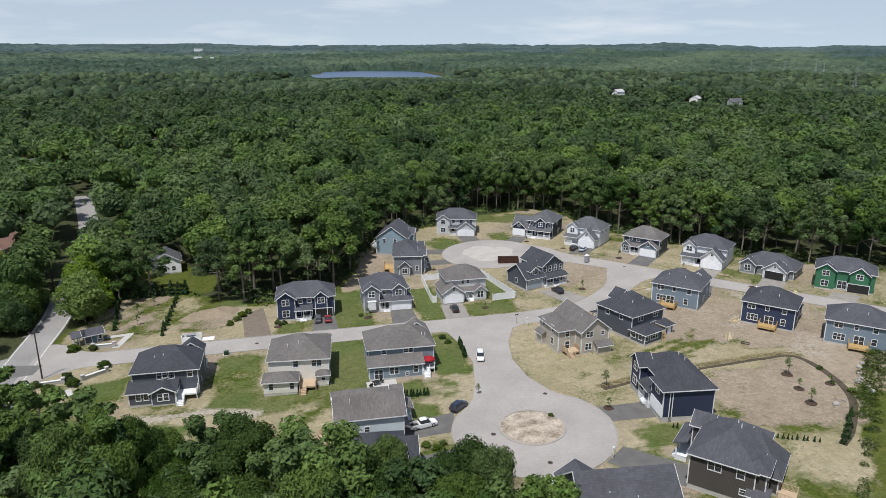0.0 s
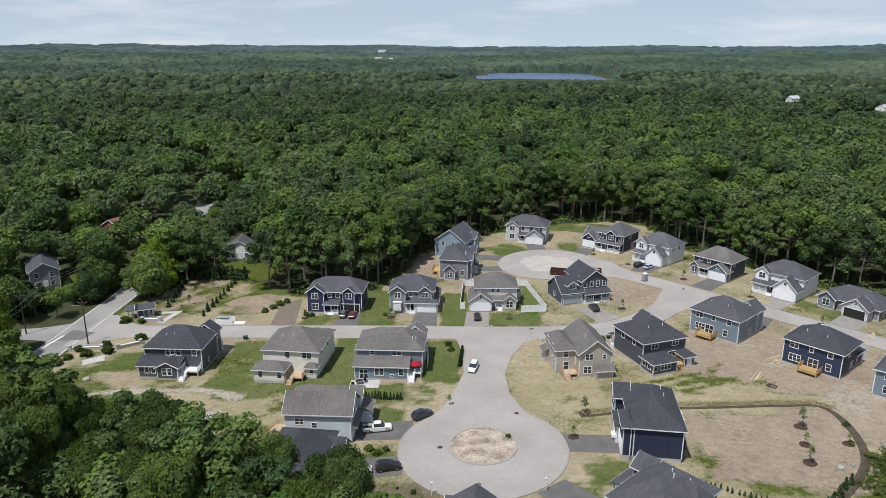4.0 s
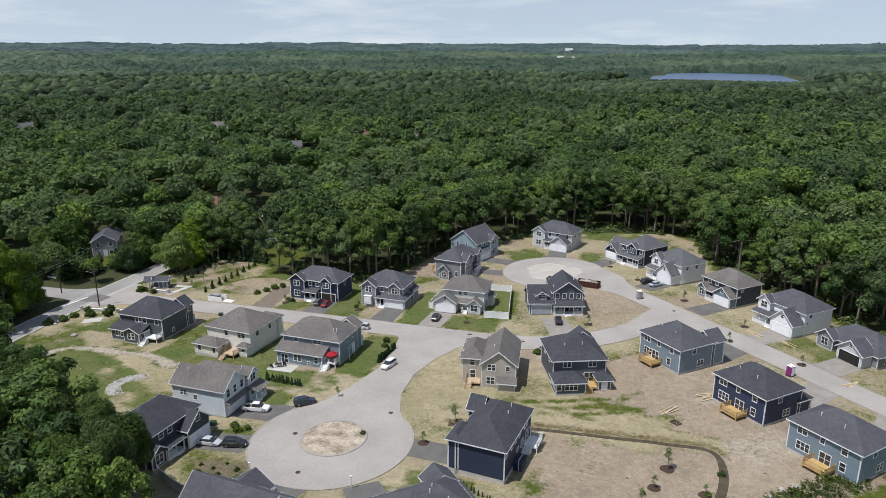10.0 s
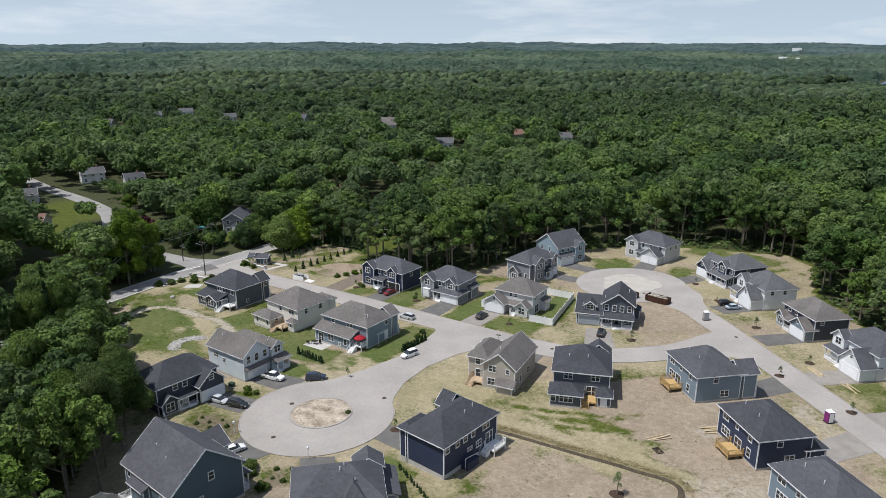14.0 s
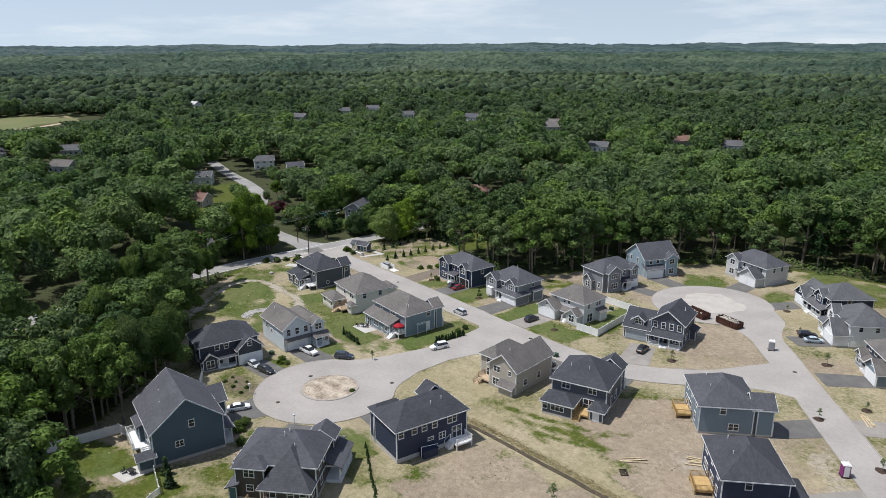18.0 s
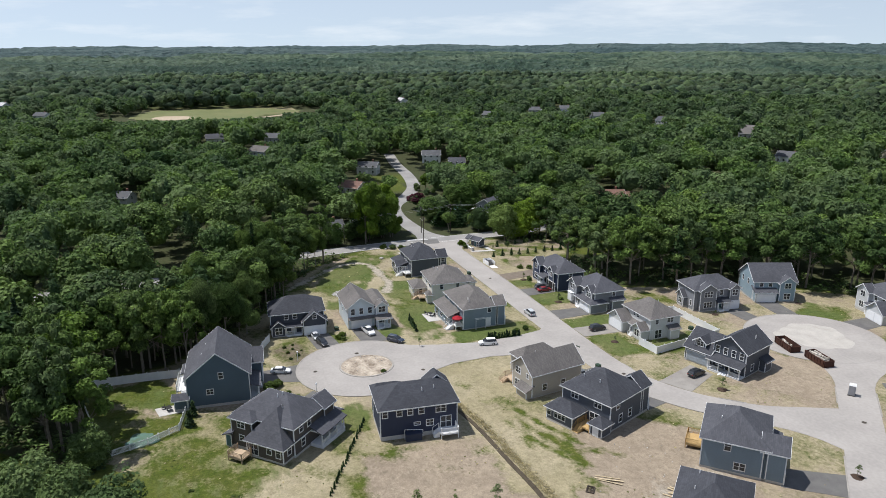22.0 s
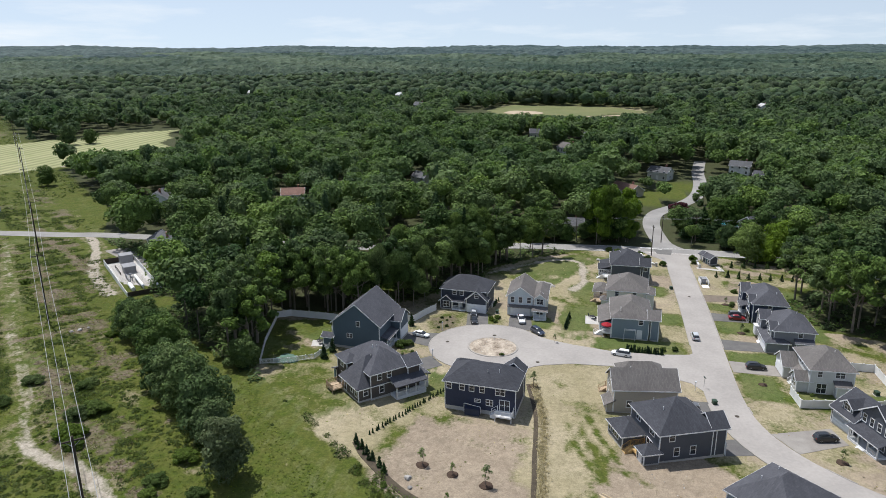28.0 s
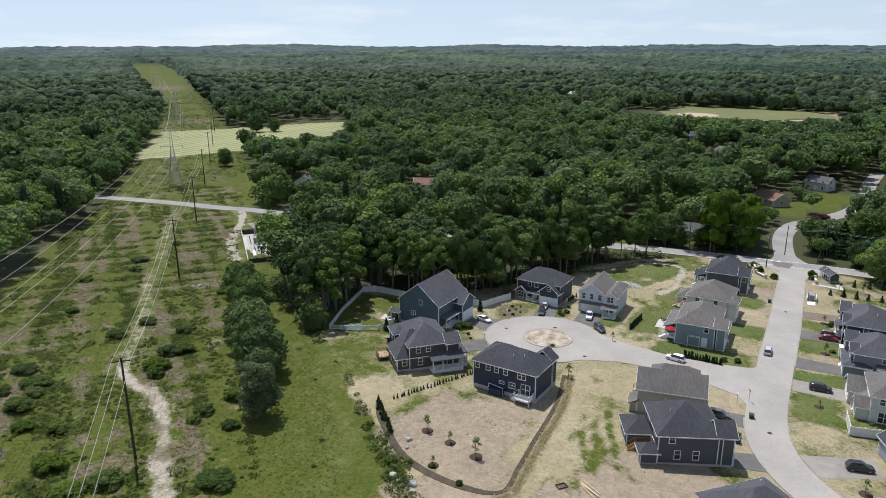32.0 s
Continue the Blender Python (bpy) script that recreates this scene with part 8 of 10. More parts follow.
vehicle("pickup", "white", 18.6, 107.4, 12, "white crew-cab pickup truck on a driveway")
vehicle("suv", "blue", 26.2, 112.2, 42, "dark blue sport utility car parked at the kerb")
vehicle("suv", "white", 35.4, 131.8, 258, "white sport utility car standing on the street")
vehicle("suv", "silver", 20.6, 149.9, 180, "silver sport utility car at the kerb")
vehicle("sedan", "red", 4.6, 162.4, 90, "dark red car on a driveway")
vehicle("suv", "grey", 2.2, 162.8, 90, "dark grey car on a driveway")
vehicle("suv", "black", 36.2, 160.6, 92, "black sport utility car on a grey driveway")
vehicle("sedan", "white", 34.4, 84.6, 72, "white saloon car on a driveway")
vehicle("sedan", "silver", 17.4, 94.8, 8, "silver saloon car before a garage")
vehicle("suv", "black", 22.0, 95.6, 15, "black car at the foot of a driveway")
vehicle("suv", "black", 65.8, 166.2, 104, "black car before a grey garage door")
vehicle("sedan", "pale", 87.4, 200.4, 45, "pale blue saloon car on a driveway")
vehicle("suv", "black", 85.0, 202.4, 45, "black sport utility car on a driveway")
vehicle("suv", "grey", 58.2, 143.6, 95, "dark grey car beside a tan house")
vehicle("sedan", "white", -85.5, 159.6, 5, "white car beside the side street")


# ---- fences ----
def fence(points, label, hgt=1.8, step=2.4, m="white", picket=False):
    """A vinyl fence: posts with caps and solid or open panels between them."""
    x0, y0 = points[0]
    e = thing("fence", label, "fence", x0, y0, 0, 0, "garden fences")
    for (ax, ay), (bx, by) in zip(points[:-1], points[1:]):
        L = math.hypot(bx - ax, by - ay)
        k = max(1, round(L / step))
        ang = math.degrees(math.atan2(by - ay, bx - ax))
        for i in range(k):
            f0, f1 = i / k, (i + 1) / k
            px, py = ax + (bx - ax) * f0, ay + (by - ay) * f0
            qx, qy = ax + (bx - ax) * f1, ay + (by - ay) * f1
            pz, qz = g1(px, py), g1(qx, qy)
            w = L / k
            po = part("post", cached(("fpost", hgt, m), lambda: flush(boxes((-.07, .07, -.07, .07, -.3, hgt + .1), (-.1, .1, -.1, .1, hgt + .1, hgt + .16)), "post", M[m])), None, e)
            po.matrix_basis = pose(px - x0, py - y0, pz, 0, 0, ang)
            if picket:
                def mk():
                    return flush(comb((0, 0), (w, 0), .1, hgt + .05, [(.2, .3), (hgt - .1, hgt)], 0.17, .075, .05), "panel", M[m])
            else:
                def mk():
                    return flush(boxes((0.07, w - .07, -.025, .025, .06, hgt - .12), (0, w, -.045, .045, hgt - .12, hgt), (0, w, -.045, .045, 0.02, .14)), "panel", M[m])
            pa = part("panel", cached(("fpan", round(w, 2), hgt, m, picket), mk), None, e)
            pa.matrix_basis = pose(px - x0, py - y0, pz, 0, -math.degrees(math.atan2(qz - pz, w)), ang)
    ex, ey = points[-1]
    po = part("post", cached(("fpost", hgt, m), lambda: None), None, e)
    po.matrix_basis = pose(ex - x0, ey - y0, g1(ex, ey))
    return e


fence([(33.0, 66.0), (29.2, 64.4), (28.7, 56.0), (28.6, 48.4), (30.6, 45.4)], "tall white vinyl fence in the shade of the woods")
fence([(30.6, 45.4), (46.8, 49.8), (58.2, 54.0), (56.2, 59.6), (52.8, 64.6), (46.4, 65.6)], "white picket fence round a garden", 1.2, 2.4, picket=True)
fence([(15.6, 84.2), (20.0, 82.2), (25.6, 80.4), (25.2, 76.6), (31.6, 75.2)], "white vinyl fence between two gardens")
fence([(49.7, 185.4), (53.6, 165.2), (47.4, 164.8)], "white vinyl fence round a small lawn")
fence([(33.0, 167.5), (31.8, 167.5), (32.2, 185.6), (49.7, 185.4)], "white vinyl fence behind a pale house")
fence([(6.0, 99.0), (10.5, 98.6)], "short white fence beside a house", 1.1, 2.2, picket=True)

# ---- entrance: pavilion, walls, planting ----
h = thing("pavilion", "small dark blue entrance pavilion with grey roof", "pavilion", -50.2, 163.6, g1(-50, 163), 25)
block(h, -1.5, 2.4, -1.4, 1.4, 2.6, "gx", 0.6, "w_slate", "r_dark", o=0.5)
for sx in (-3.6, -2.6):
    for sy in (-1.2, 1.2):
        part("post", boxes((sx - .1, sx + .1, sy - .1, sy + .1, -.2, 2.5)), M["trim"], h)
part("roof", roof_mesh(-3.8, -1.5, -1.4, 1.4, 2.6, "gx", 0.6, 0.4)[0], M["r_dark"], h)
front_door(h, 0.6, -1.4, 0.1, "S", "teal"); win(h, 1.8, -1.4, 1.0, "S", 0.6, 0.9)
for i, (a, b, rz_, L) in enumerate([(-46.5, 159.6, 4, 4.4), (-53.6, 141.8, 8, 7), (-44.6, 144.3, 38, 5)]):
    w_ = thing("entrance_wall", "low pale stone wall at the entrance", "wall", a, b, g1(a, b), rz_, "entrance walls")
    part("wall", boxes((-L / 2, L / 2, -.2, .2, -.3, .75)), M["concrete"], w_)
    part("coping", boxes((-L / 2 - .06, L / 2 + .06, -.27, .27, .75, .85)), M["trim"], w_)
    for sx in (-L / 2, L / 2):
        part("pier", boxes((sx - .32, sx + .32, -.32, .32, -.3, 1.15), (sx - .4, sx + .4, -.4, .4, 1.15, 1.28)), M["concrete"], w_)
for q in [((-55.4, 160.4), (-54.2, 161.4), (-53.2, 158.0), (-54.6, 157.2)), ((-47.4, 166.4), (-41.6, 167.2), (-41.4, 165.8), (-47.2, 165.0)), ((-43.2, 165.8), (-41.6, 165.8), (-43.0, 158.8), (-44.6, 158.8)), ((-51.5, 136.4), (-48, 139.5), (-46.6, 136.6), (-50.2, 134.0))]:
    driveway(*q, m="concrete", label="pale concrete pad at the entrance")
# white equipment enclosure beside the street
e = thing("utility_enclosure", "white vinyl screen round a utility box", "enclosure", -26.6, 158.6, g1(-26, 158.6), 2)
for a, b, c, d in ((-2.6, 1.8, -1.2, -1.1), (-2.6, -2.5, -1.2, 1.2), (-2.6, 1.8, 1.1, 1.2)):
    part("panel", boxes((a, b, c, d, -.1, 1.35)), M["white"], e)
part("box", boxes((-1.4, .4, -.6, .6, -.1, 1.5), (-1.5, .5, -.7, .7, 1.5, 1.6)), M["grey_plastic"], e)
part("slab", boxes((1.9, 4.6, -1.1, .9, -.1, .16)), M["white"], e)
M["patch"] = mat("tar_patch", (0.13, 0.125, 0.12), (0.17, 0.165, 0.155), rough=0.9, scale=0.7)
driveway((-63.5, 146.5), (-63.0, 153.0), (-57.0, 152.0), (-57.6, 147.4), m="patch", label="dark asphalt patch in the junction", lift=0.055)
ribbon("road_marking", bez([(-64.3, 142), (-63.4, 149.5)]), 0.6, M["paint"], "white stop line on the asphalt", 0.062, "marking")
ribbon("road_marking", offset_line(CROSS[60:100], 3.2), 0.16, M["paint"], "thin white edge line", 0.03, "marking")
ribbon("road_marking", offset_line(CROSS[60:100], -3.2), 0.16, M["paint"], "thin white edge line", 0.03, "marking")
driveway((43.0, 149.6), (46.4, 149.8), (46.6, 148.4), (43.2, 148.2), m="paint", label="pale concrete strip across the street", lift=0.03)

# ---- building-site things ----
def skip(x, y, rz, label, full):
    e = thing("dumpster", label, "dumpster", x, y, g1(x, y) + .08, rz, "rubbish containers")
    W, L, H = 1.2, 3.1, 1.5
    part("floor", boxes((-L, L, -W, W, .12, .2)), M["rust"], e)
    for sy in (-W, W - .08):
        part("side", boxes((-L, L, sy, sy + .08, .2, H), (-L, L, sy - .04, sy + .12, H, H + .1)), M["rust"], e)
    for sx in (-L, L - .08):
        part("end", boxes((sx, sx + .08, -W, W, .2, H + .05)), M["rust"], e)
    for i in range(7):
        xx = -L + .4 + i * .9
        for sy in (-W - .09, W + .01):
            part("rib", boxes((xx - .05, xx + .05, sy, sy + .08, .15, H)), M["rust"], e)
    r_ = random.Random(int(x))
    rows = []
    for i in range(40):
        cx_, cy_, s_ = r_.uniform(-L + .5, L - .5), r_.uniform(-.8, .8), r_.uniform(.12, .5)
        rows.append((cx_ - s_, cx_ + s_, cy_ - s_ * .5, cy_ + s_ * .5, .2, full + r_.uniform(-.3, .15)))
    tagged(part("rubble", boxes(*rows), M["debris"], e, "heap of pale building waste"), kind="stuff")
    return e


skip(69.4, 195.4, -8, "rusty brown open container full of building waste", 1.55)
skip(60.8, 195.2, -12, "rusty dark open container, half full", 0.9)


def toilet(x, y, rz, m, label):
    e = thing("portable_toilet", label, "toilet", x, y, g1(x, y) + .07, rz, "portable toilets")
    part("base", boxes((-.65, .65, -.65, .65, 0, .15)), M["black"], e)
    part("cabin", boxes((-.58, .58, -.58, .58, .15, 2.1)), M[m], e)
    part("door", boxes((-.42, .42, -.62, -.585, .2, 1.95)), M["white" if m != "grey_plastic" else "grey_plastic"], e)
    part("vent", bars([((.4, .4, 2.1), (.4, .4, 2.5), .06)], 8), M["white"], e)
    bm = boxes((-.62, .62, -.62, .62, 2.1, 2.18)); box(bm, -.45, .45, -.45, .45, 2.18, 2.32)
    part("roof", bm, M["white"], e)


toilet(83.6, 188.6, 35, "grey_plastic", "grey portable toilet with white roof on the kerb")
toilet(115.4, 151.4, 45, "purple_plastic", "purple portable toilet with white roof")
M["plank"] = mat("raw_planks", (0.55, 0.45, 0.30), (0.42, 0.33, 0.20), rough=0.8, scale=2, rnd=0.15)
rl = random.Random(3)
for x, y, rz_, k in ((99.5, 136.5, 30, 9), (88, 162.5, 10, 4), (110, 172, -40, 7), (126.5, 151, 45, 6), (117, 168, -45, 4), (92, 128.5, 60, 4)):
    e = thing("lumber_pile", "loose pile of pale timber planks on bare soil", "lumber", x, y, g1(x, y), rz_, "timber piles")
    for i in range(k):
        L = rl.uniform(1.4, 2.4)
        q = part("plank", cached(("plank", i % 3), lambda: flush(boxes((-1.9, 1.9, -.11, .11, 0, .07)), "plank", M["plank"])), None, e)
        q.matrix_basis = pose(rl.uniform(-.5, .5), rl.uniform(-1.0, 1.0), .02 + .07 * (i % 3), 0, 0, rl.uniform(-14, 14))
e = thing("drain_grate", "dark storm drain grate in bare soil", "drain", 93.6, 124.4, g1(93.6, 124.4), -40)
part("frame", ring_mesh("frame", 1.5, 1.0, .12, .1, "pole"), None, e).matrix_basis = pose(0, -.5, .08, -90, 0, 0)
for i in range(6):
    part("bar", boxes((-.7 + i * .26, -.62 + i * .26, -.5, .5, .02, .1)), M["pole"], e)

# ---- poles, wires, pylons ----
def utility_pole(x, y, hgt, rz, label, arm=True, arm_w=1.3, r=0.17):
    e = thing("utility_pole", label, "utility pole", x, y, g1(x, y), rz, "utility poles")
    part("pole", bars([((0, 0, -.5), (0, 0, hgt), r, r * .62)], 10), M["pole"], e)
    if arm:
        part("crossarm", boxes((-arm_w, arm_w, -.08, .08, hgt - .75, hgt - .57)), M["pole"], e)
        part("brace", bars([((-arm_w * .6, 0, hgt - .75), (0, .1, hgt - 1.5), .03), ((arm_w * .6, 0, hgt - .75), (0, .1, hgt - 1.5), .03)], 5), M["steel"], e)
        for sx in (-arm_w + .1, arm_w * .15, arm_w - .1):
            part("insulator", bars([((sx, 0, hgt - .57), (sx, 0, hgt - .3), .06, .04)], 7), M["grey_plastic"], e)
    return e


def wire(a, b, sag, r, label, cat="wire"):
    a, b = Vector(a), Vector(b)
    side = (b - a).cross(Vector((0, 0, 1))).normalized() * r
    up = Vector((0, 0, r))
    bm = bmesh.new()
    rings = []
    for i in range(17):
        t = i / 16
        q = a.lerp(b, t) - Vector((0, 0, 4 * sag * t * (1 - t)))
        rings.append([bm.verts.new(q + o_) for o_ in (side, up, -side, -up)])
    for p0, p1 in zip(rings[:-1], rings[1:]):
        for i in range(4):
            bm.faces.new((p0[i], p0[(i + 1) % 4], p1[(i + 1) % 4], p1[i]))
    return solo("wire", flush(bm, "wire", M["wire"]), label, cat, group="wires")


LINE = [(192, 128), (119.2, 59.2), (47, -9.0), (-11, -62.5), (-72, -120), (-126, -170.5), (-182, -224), (-240, -280)]
for x, y in LINE:
    utility_pole(x, y, 18.4, 43 - 90, "tall dark wooden transmission pole in the grass", True, 1.5, 0.24)
nx_, ny_ = 0.687, -0.727
for (ax, ay), (bx, by) in zip(LINE[:6], LINE[1:7]):
    for o_, zt in ((-1.4, 18.0), (0.2, 18.0), (1.4, 18.0)):
        wire((ax + nx_ * o_, ay + ny_ * o_, g1(ax, ay) + zt), (bx + nx_ * o_, by + ny_ * o_, g1(bx, by) + zt), 2.2, 0.035, "pale sagging power line wire")


def pylon(x, y, hgt, rz):
    e = thing("pylon", "grey steel lattice pylon with crossarms", "pylon", x, y, g1(x, y) + 0.9 * float(far_hills(np.array(x, float), np.array(y, float))), rz, "pylons")
    b, tp, wz = 3.2, 0.7, hgt * .62
    for sx in (-1, 1):
        for sy in (-1, 1):
            part("leg", bars([((sx * b, sy * b, -.3), (sx * tp, sy * tp, wz), .13, .09), ((sx * tp, sy * tp, wz), (sx * .3, sy * .3, hgt), .09, .06)], 5), M["steel"], e)
    k = 6
    for i in range(k):
        f0, f1 = i / k, (i + 1) / k
        w0, w1 = b + (tp - b) * f0, b + (tp - b) * f1
        z0, z1 = wz * f0, wz * f1
        rows = []
        for s_ in (-1, 1):
            rows += [((-w0, s_ * w0, z0), (w1, s_ * w1, z1), .06), ((w0, s_ * w0, z0), (-w1, s_ * w1, z1), .06), ((s_ * w0, -w0, z0), (s_ * w1, w1, z1), .06), ((s_ * w0, w0, z0), (s_ * w1, -w1, z1), .06)]
            rows += [((-w1, s_ * w1, z1), (w1, s_ * w1, z1), .05), ((s_ * w1, -w1, z1), (s_ * w1, w1, z1), .05)]
        part("bracing", bars(rows, 4), M["steel"], e)
    for z, a_ in ((hgt * .68, 5.2), (hgt * .84, 4.0), (hgt * .97, 2.6)):
        for s_ in (-1, 1):
            part("crossarm", bars([((0, -.5, z), (s_ * a_, 0, z + .3), .07), ((0, .5, z), (s_ * a_, 0, z + .3), .07), ((0, 0, z + 1.4), (s_ * a_, 0, z + .35), .06)], 4), M["steel"], e)
            part("insulator", bars([((s_ * a_, 0, z + .3), (s_ * a_, 0, z - 1.2), .09)], 6), M["grey_plastic"], e)
    return e


PYL = [(133, 38), (-64, -132), (-268, -352), (-470, -600), (-660, -830)]
for x, y in PYL:
    pylon(x, y, 29, 43 - 90)
for x, y in [(709, 798), (860, 1040), (942, 1160), (900, 1190), (800, 1150)]:
    pylon(x, y, 34, 20)
for (ax, ay), (bx, by) in zip(PYL[:3], PYL[1:4]):
    for o_, zt in ((-5.2, 18.8), (5.2, 18.8), (-4, 23.4), (4, 23.4), (2.6, 28)):
        wire((ax + nx_ * o_, ay + ny_ * o_, g1(ax, ay) + zt), (bx + nx_ * o_, by + ny_ * o_, g1(bx, by) + zt), 5.0, 0.04, "pale sagging transmission wire")
for o_, zt in ((-5.2, 18.8), (5.2, 18.8), (-4, 23.4), (4, 23.4)):
    wire((133 + nx_ * o_, 38 + ny_ * o_, g1(133, 38) + zt), (300 + nx_ * o_, 196 + ny_ * o_, 20 + zt - 18), 4.0, 0.04, "pale sagging transmission wire")
for x, y, hg, rz_ in ((-55.0, 145.2, 11, 10), (-72, 161.5, 11, 100), (-73, 150, 10.5, 10), (-52.5, 176, 10.5, 80), (-66, 128, 11, 60), (-70.5, 205, 10.5, 90), (-41, 94, 10.5, 30)):
    utility_pole(x, y, hg, rz_, "weathered wooden street utility pole", True, 1.1)
for a, b in (((-66, 128), (-72, 161.5)), ((-72, 161.5), (-70.5, 205)), ((-41, 94), (-66, 128))):
    for o_ in (-.9, .9):
        wire((a[0] + o_, a[1], g1(*a) + 10.3), (b[0] + o_, b[1], g1(*b) + 10.3), .7, .02, "thin dark street wire")
e = thing("street_lamp", "grey street lamp arm on a wooden pole", "lamp", -55.0, 145.2, g1(-55, 145.2), 200)
part("arm", bars([((0, 0, 9.4), (1.6, 0, 9.9), .04), ((1.6, 0, 9.9), (2.2, 0, 9.85), .09, .07)], 7), M["steel"], e)
for x, y in ((46.6, 90.2), (29.4, 88.9), (50.6, 146.0)):
    e = thing("lamp_post", "white garden lamp post by a driveway", "lamp", x, y, g1(x, y), 0, "lamp posts")
    part("post", bars([((0, 0, -.2), (0, 0, 1.9), .06)], 8), M["white"], e)
    part("lantern", boxes((-.13, .13, -.13, .13, 1.9, 2.2), (-.17, .17, -.17, .17, 2.2, 2.26)), M["lamp_clear"], e)
for x, y in ((-18.4, 148.2), (66.3, 147.6), (55.5, 149), (14, 100.5), (44, 182)):
    e = thing("utility_box", "small dark green utility box at the kerb", "utility box", x, y, g1(x, y), 10, "utility boxes")
    part("box", boxes((-.5, .5, -.4, .4, 0, .8), (-.54, .54, -.44, .44, .8, .86)), M["green_box"], e)
    part("base", boxes((-.65, .65, -.55, .55, -.1, .06)), M["concrete"], e)
e = thing("street_sign", "green street name plate on a steel post", "sign", 48.6, 148.0, g1(48.6, 148), 20)
part("post", bars([((0, 0, -.2), (0, 0, 2.6), .04)], 7), M["steel"], e)
part("plate", boxes((-.5, .5, -.02, .02, 2.3, 2.55)), M["green_box"], e)
# parasol and patio things
e = thing("parasol", "red cloth parasol on a rear deck", "parasol", 23.6, 128.7, g1(23.6, 128.7) + 1.5, 0)
part("pole", bars([((0, 0, 0), (0, 0, 2.0), .04)], 6), M["steel"], e)
bm = bmesh.new()
tip = bm.verts.new((0, 0, 2.1))
rg_ = [bm.verts.new((1.35 * math.cos(i * math.pi / 4), 1.35 * math.sin(i * math.pi / 4), 1.45)) for i in range(8)]
lo_ = [bm.verts.new((1.35 * math.cos(i * math.pi / 4), 1.35 * math.sin(i * math.pi / 4), 1.25)) for i in range(8)]
for i in range(8):
    bm.faces.new((rg_[i], rg_[(i + 1) % 8], tip)); bm.faces.new((lo_[i], lo_[(i + 1) % 8], rg_[(i + 1) % 8], rg_[i]))
part("canopy", bm, M["red"], e)
driveway((42.6, 60.0), (46.2, 61.0), (45.6, 65.6), (42.2, 64.8), m="concrete", label="pale paved patio behind the blue house")
driveway((10.5, 127.0), (16.5, 127.0), (16.5, 123.6), (10.5, 123.6), m="concrete", label="pale paved patio with low seats")


def patio_set(x, y, label):
    e = thing("patio_table", label, "table", x, y, g1(x, y) + .05, 20)
    part("top", boxes((-.7, .7, -.5, .5, .68, .74)), M["black"], e)
    for sx in (-.6, .6):
        for sy in (-.4, .4):
            part("leg", boxes((sx - .03, sx + .03, sy - .03, sy + .03, 0, .68)), M["black"], e)


patio_set(44.2, 62.6, "dark outdoor table on a patio")
patio_set(12.4, 125.4, "dark outdoor table on a paved corner")
for x, y, rz_ in ((13.6, 126, 40), (11.2, 124.6, 200), (43.2, 61.6, 10)):
    e = thing("garden_chair", "dark garden chair on a patio", "chair", x, y, g1(x, y) + .05, rz_, "garden chairs")
    part("seat", boxes((-.3, .3, -.3, .3, .38, .46)), M["black"], e)
    part("backrest", boxes((-.3, .3, .24, .3, .46, .95)), M["black"], e)
    for sx in (-.26, .26):
        for sy in (-.26, .26):
            part("leg", boxes((sx - .03, sx + .03, sy - .03, sy + .03, 0, .38)), M["black"], e)


# ---- neighbouring houses ----
def neighbour(label, x, y, th, W, D, wall, rf, top=5.4, roof="gx", pitch=0.6, extra=None, chimney=True):
    h = thing("house", label, "house", x, y, g1(x, y) + far_lift(x, y), th, "neighbouring houses")
    block(h, -W / 2, W / 2, -D / 2, D / 2, top, roof, pitch, wall, rf)
    k = max(2, int(W / 3))
    for i in range(k):
        xx = -W / 2 + W * (i + .5) / k
        win(h, xx, -D / 2, 1.1, "S", 1.0, 1.3)
        if top > 4.5:
            win(h, xx, -D / 2, 3.8, "S", 1.0, 1.3)
    for sx, f in ((W / 2, "E"), (-W / 2, "W")):
        win(h, sx, 0, 1.1, f, 1.0, 1.3)
        if top > 4.5:
            win(h, sx, 0, 3.8, f, 1.0, 1.3)
    if extra:
        block(h, *extra[:5], extra[5], pitch, wall, rf)
    if chimney:
        part("chimney", boxes((W * .2, W * .2 + .8, .4, 1.2, top, top + D * .5 * pitch + 1.0)), M["w_brick"], h)
    front_door(h, 0.1, -D / 2 - .01, 0.45)
    return h


def far_lift(x, y):
    return float(far_hills(np.array(x, float), np.array(y, float))) * 0.9


neighbour("low grey ranch house with dark green-grey roof by the road", -83.5, 116, 92, 11, 7.5, "w_light", "r_grey", 3.0)
neighbour("brick house with red roof among trees", -98.5, 249, 72, 12, 8, "w_brick", "r_red", 3.2, extra=(6, 11, -3.5, 3.0, 2.9, "gx"))
neighbour("slate grey gabled house with white trim by the woods", -91, 187, 35, 7.6, 12, "w_grey", "r_dark", 5.8, "gy", chimney=False)
neighbour("white house with pale roof hidden in trees", -42, 217, 10, 8.5, 8, "w_whitew", "r_grey", 4.2, "gy", chimney=False)
neighbour("brown-roofed house at the bend of the side street", -158, 141, 40, 14, 8.5, "w_tan", "r_red", 3.2)
neighbour("white house with grey roof at the side street", -203, 160.5, 60, 11, 8, "w_light", "r_grey", 4.6)
neighbour("white house with grey gable roof beyond the bend", -229, 206, 70, 11, 8, "w_whitew", "r_grey", 5.2)
neighbour("pale house with grey roof beyond the bend", -201, 212, 70, 9, 8, "w_light", "r_dark", 4.6)
neighbour("grey-roofed house half hidden in the woods", -158, 39, 60, 9, 7.5, "w_light", "r_grey", 5.0)
neighbour("house with red roof and white walls in the woods", -104, -8.5, 110, 10, 8, "w_whitew", "r_red", 5.2)
